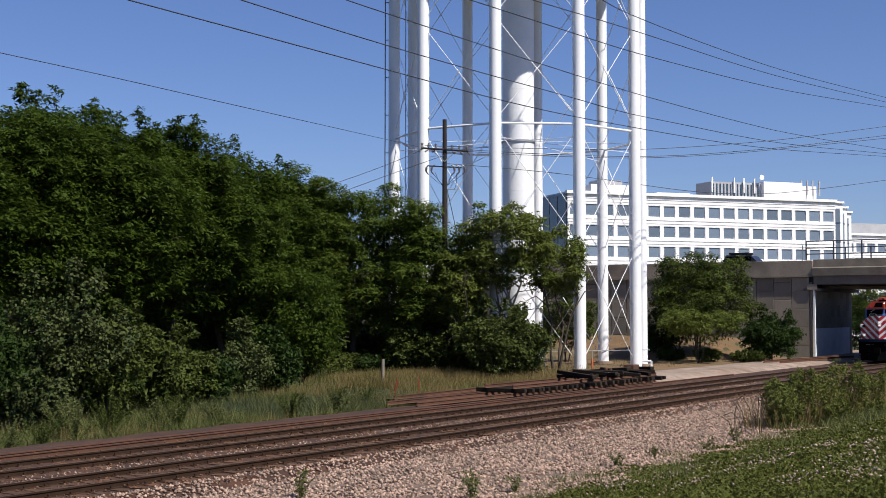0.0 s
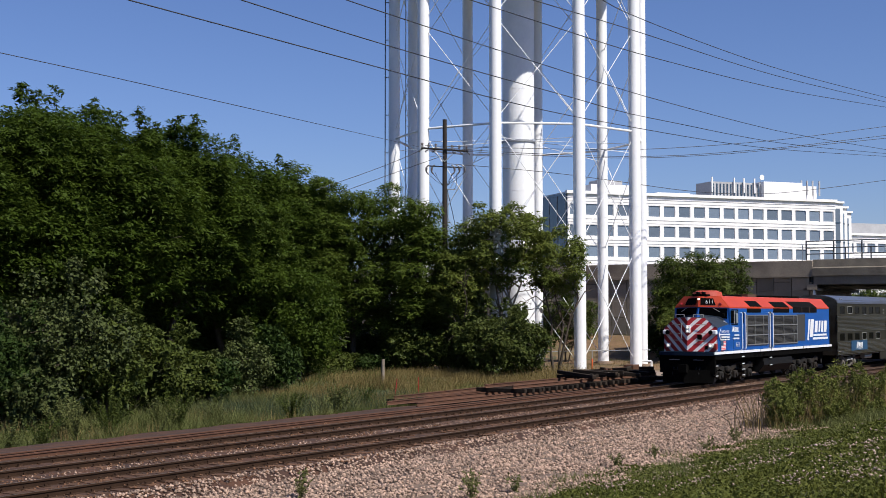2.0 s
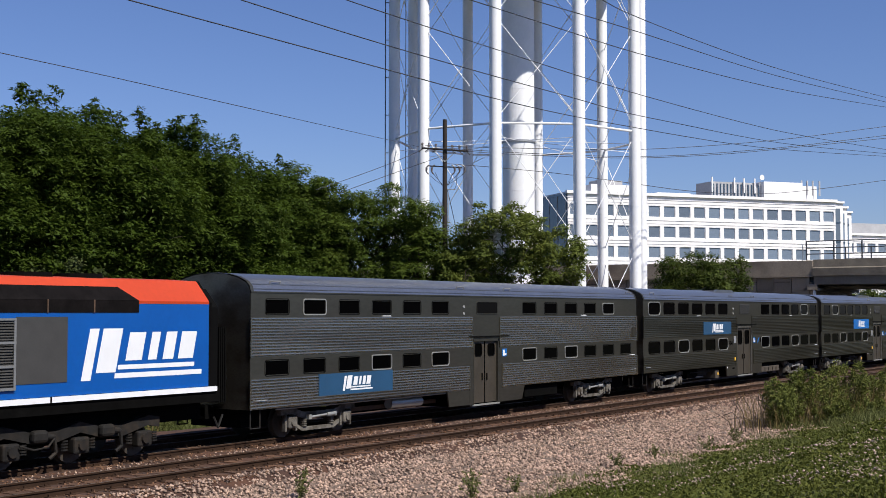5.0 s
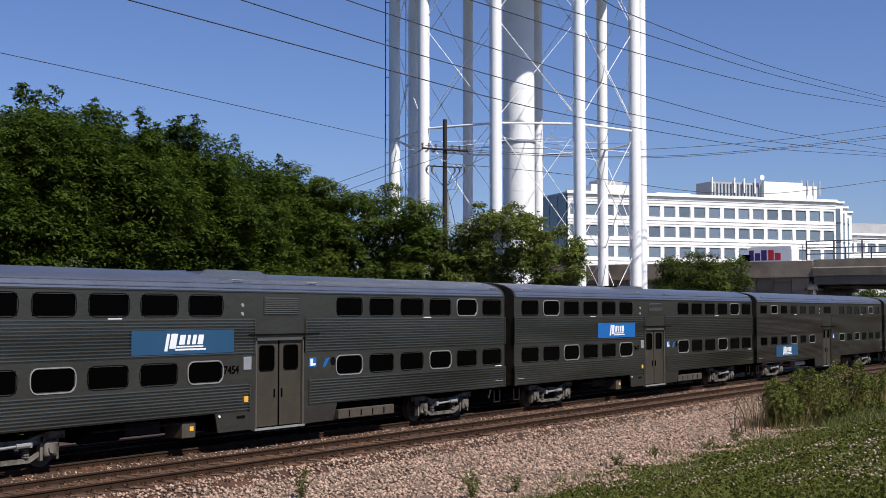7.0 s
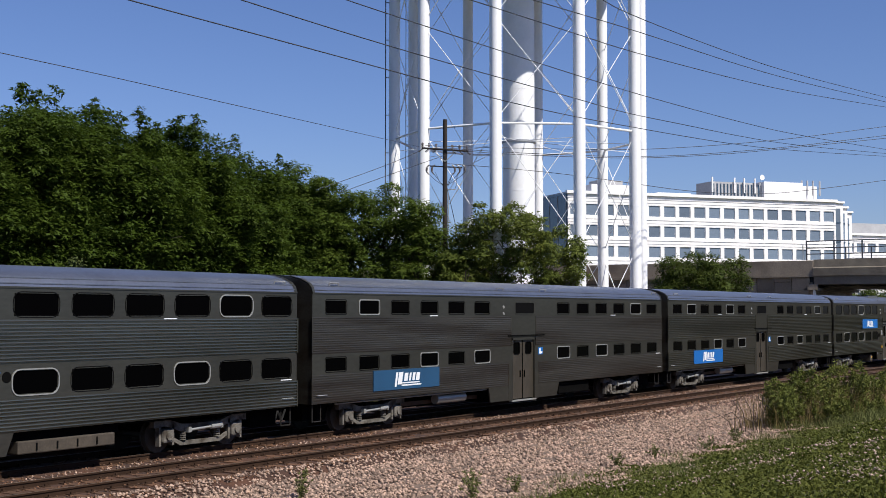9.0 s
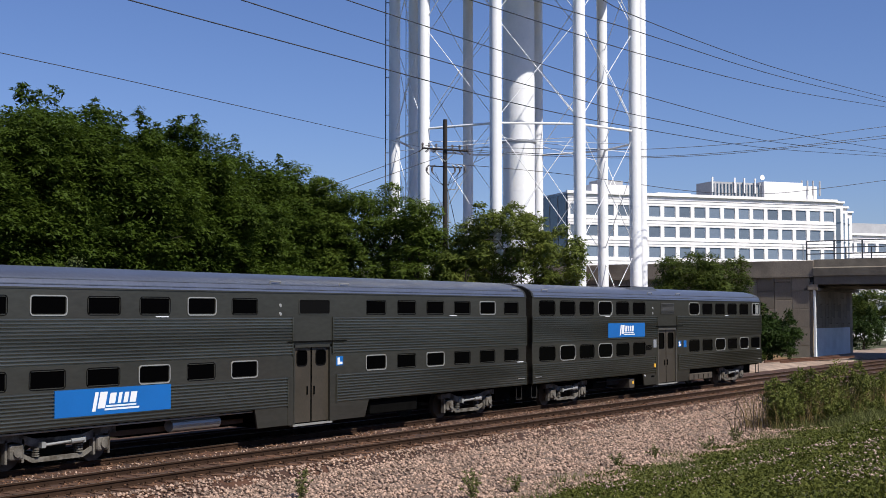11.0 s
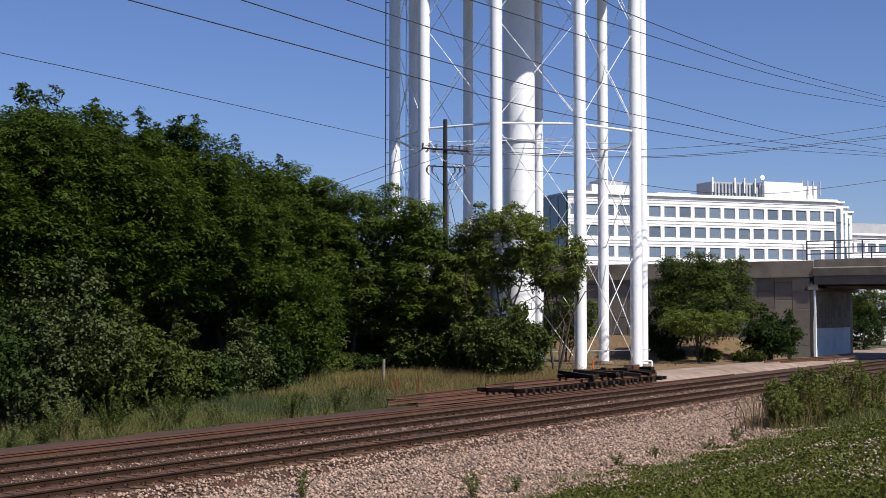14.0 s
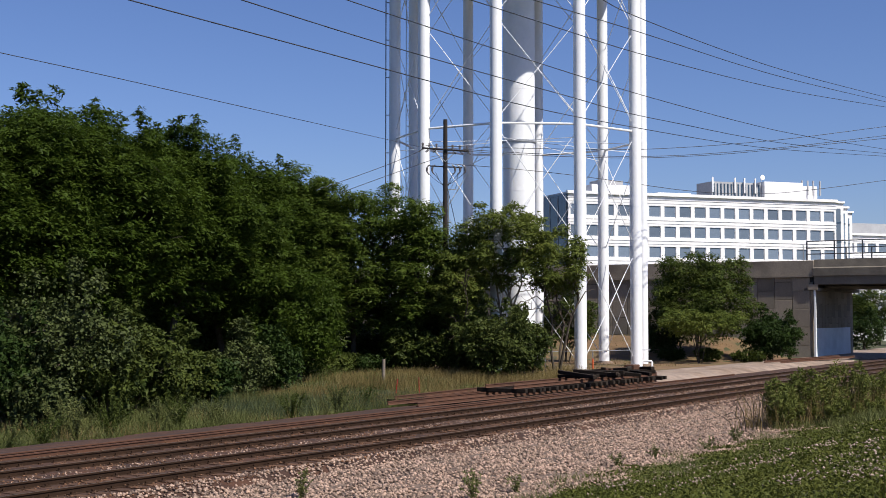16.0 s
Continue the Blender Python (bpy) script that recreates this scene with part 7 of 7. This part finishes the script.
# clover: small leaves over the bank, flower heads in patches
x, y = spots(rng, 330000, 11, 60, -23.5, -11.2)
keep = (y < -11.7 - 0.7 * (x < 27) + 0.4 * np.sin(x * 0.9) + 0.3 * np.sin(x * 2.3)) & (x > (y + 26.5) * 1.1 + 4) & (rng.uniform(size=len(x)) < np.clip(30 / x, 0.3, 1))
x, y = x[keep], y[keep]
mound = 0.5 + 0.5 * np.sin(x * 2.1 + 1.7 * np.sin(y * 1.6)) * np.sin(y * 2.4 + x * 0.5)
pos = np.stack([x, y, ground_z(x, y) + (0.05 + 0.17 * mound) * rng.uniform(0.3, 1.1, len(x))], 1)
co = leaf_quads(rng, pos, unit(rng.normal(size=pos.shape)), 0.022 + 0.0014 * x, 0.8, 0.0, 0.6, 3)
tagged(quick("clover_leaves", co, np.arange(len(co)).reshape(-1, 3), "leaf_clover"), "leafy green clover and weeds on the near bank", "clover", kind="stuff")
PATCHES = ((24.9, -14.8, 1.1), (27.9, -14.3, 1.1), (21.9, -17.4, 0.9), (29.1, -15.7, 1.4), (23.4, -18.1, 0.9), (26.8, -17.4, 1.1), (14.6, -21.7, 0.5), (13.1, -22.2, 0.4), (17.2, -20.8, 0.6), (24.7, -16.7, 1.0), (24.8, -13.9, 0.8), (20.9, -20.2, 0.7), (19.8, -17.7, 0.7), (14.1, -21.2, 0.5))
fx, fy = [rng.uniform(14, 56, 450)], [rng.uniform(-21, -12.6, 450)]
for px, py, pr in PATCHES:
    fx.append(rng.normal(px, pr * 0.55, 60))
    fy.append(rng.normal(py, pr * 0.35, 60))
x, y = np.concatenate(fx), np.concatenate(fy)
keep = (y < -12.2) & (x > (y + 26.5) * 1.1 + 4)
x, y = x[keep], y[keep]
scatter("clover_flowers", rng, x, y, ground_z(x, y) + rng.uniform(0.10, 0.22, len(x)), 0.010 + 0.0006 * x, "clover", "pale pink clover flower heads", "flowers")

# scrub on the near bank
BANK = "straggling green scrub on the gravel edge"
for i, (x, y, h, r) in enumerate(((45.0, -10.5, 1.9, 0.8), (46.4, -10.9, 2.3, 0.8), (47.9, -11.2, 2.0, 0.8), (49.6, -11.6, 2.4, 0.9), (51.2, -11.9, 2.0, 0.9), (52.9, -12.4, 2.3, 0.9), (43.9, -10.9, 1.4, 0.7), (54.6, -12.8, 2.2, 1.0), (46.2, -12.0, 1.1, 0.8), (48.8, -12.6, 1.0, 0.8))):
    tree("shrub", BANK, x, y, -0.45, h, r, "scrub", per=900, corners=3, size=0.12, slim=0.42, low=0.0, clump=0.085, count=34, stems=16, seed=200 + i, squash=1.4, trunk=0.007, droop=-0.5, flat=0.15, sprigs=12, hollow=0.2, ends=28)


def weed(x, y, z, h, r, n, leaf, label, seed):
    """A tuft of thin leafy stems spreading from one root."""
    rng = np.random.default_rng(seed)
    t = thing("weed", label, "weed")
    out = []
    for k in range(n):
        a, lean = rng.uniform(0, 6.28), rng.uniform(0.1, 1.0) * r
        hh = h * rng.uniform(0.55, 1.1)
        root, tip = Vector((x, y, z)), Vector((x + lean * math.cos(a), y + lean * math.sin(a), z + hh))
        mid = root.lerp(tip, 0.55) + Vector((0, 0, hh * 0.12))
        part("stem", Form().path([root, mid, tip], 0.006, 4), leaf, t)
        m = max(10, int(hh * 60))
        q = rng.uniform(0.15, 1.05, (m, 1))
        pos = np.array(root) * (1 - q) ** 2 + 2 * np.array(mid) * q * (1 - q) + np.array(tip) * q ** 2
        out.append(leaf_quads(rng, pos, unit(rng.normal(size=(m, 3))), 0.09, 0.30, -0.3, 0.3))
    co = np.concatenate(out)
    quick("foliage", co, np.arange(len(co)).reshape(-1, 4), leaf, t)


for i, (x, y, h, r, n) in enumerate(((21.6, -7.9, 0.60, 0.30, 9), (23.6, -11.0, 0.55, 0.35, 11), (24.9, -11.3, 0.40, 0.3, 8), (25.8, -9.6, 0.30, 0.25, 6), (38.5, -11.2, 0.45, 0.4, 9), (36.0, -11.3, 0.35, 0.4, 9), (33.0, -11.0, 0.35, 0.3, 7), (30.6, -11.0, 0.4, 0.3, 8))):
    weed(x, y, -0.36, h, r, n, "grass", "green weed tuft growing in the gravel", 230 + i)
for i, (x, y, h, r, n) in enumerate(((40.2, 8.0, 1.1, 0.8, 34), (43.6, 8.3, 1.2, 0.7, 34), (31.4, 8.8, 1.0, 0.8, 26), (29.6, 8.4, 1.2, 0.7, 26), (28.0, 8.2, 1.0, 0.9, 26), (33.6, 8.6, 1.3, 0.8, 30), (35.2, 9.2, 1.2, 0.9, 30), (37.0, 9.0, 1.0, 0.8, 26), (48.0, 10.0, 0.9, 0.8, 26), (26.6, 8.0, 0.8, 0.7, 22), (32.4, 10.0, 1.5, 0.9, 30), (30.4, 10.0, 1.4, 0.9, 30))):
    weed(x, y, float(ground_z(x, y)), h, r, n, "grass" if i % 2 else "leaf_shrub", "tall leafy weed clump in the trackside grass", 260 + i)
# bare arched canes beside the scrub
cane = thing("bramble", "bare brown arched canes beside the scrub", "shrub")
for k in range(14):
    pr = random.Random(k)
    x0, y0 = 42.0 + pr.uniform(-1.5, 1.8), -10.6 + pr.uniform(-0.5, 0.5)
    d = Vector((pr.uniform(-0.8, 0.4), pr.uniform(-0.3, 0.6), 0))
    hh = pr.uniform(0.6, 1.4)
    part("cane", Form().path([(x0, y0, -0.45), (x0 + d.x * 0.3, y0 + d.y * 0.3, -0.4 + hh * 0.7), (x0 + d.x * 0.8, y0 + d.y * 0.8, -0.4 + hh), (x0 + d.x * 1.5, y0 + d.y * 1.5, -0.4 + hh * 0.85)], 0.012, 5), "bark", cane)


# ---- movement ----


def along(t):
    """Distance of the train's datum along the track."""
    k = min(max((t - 8.9) / 2.5, 0.0), 1.0)
    return 166.362 - 18.0005 * t - 0.05406 * t * t - 0.27 * k * k * (3 - 2 * k)


def motions():
    rows_t = [0.5 * k for k in range(33)]
    for i, c in enumerate(coaches):
        walk(c, [(t, pose(along(t) - 47.907 + 25.91 * i - (0.25 if i == 5 else 0), 0, 0)) for t in rows_t])
    walk(loco, [(t, pose(along(t) - 47.907, 0, 0)) for t in rows_t])
    # wheels roll, a frame at a time
    ticks = [k / 30 for k in range(481)]
    for o, x, z in WHEELSETS:
        walk(o, [(t, pose(x, 0, z, 0, math.degrees(along(t) / 0.455) % 360, 0)) for t in ticks])
    walk(suv, [(0.0, pose(109.6, 14.2, 6.86, 0, 0, 90)), (0.3, pose(109.6, 9.5, 6.86, 0, 0, 90)), (0.6, pose(109.6, 4.85, 6.86, 0, 0, 90)),
               (2.0, pose(109.6, -16.4, 6.86, 0, 0, 90)), (9.0, pose(109.6, -124, 6.86, 0, 0, 90)), (16.0, pose(109.6, -150, 6.86, 0, 0, 90))])
    walk(van, [(t, pose(112.4, 8.63 + 12.9 * (t - 6.6), 6.86, 0, 0, -90)) for t in (0.0, 6.0, 6.6, 7.2, 9.0, 16.0)])
    walk(sedan, [(t, pose(112.4, 8.8 + 11.8 * (t - 12.2), 6.86, 0, 0, -90)) for t in (0.0, 11.5, 12.2, 13.0, 16.0)])


motions()
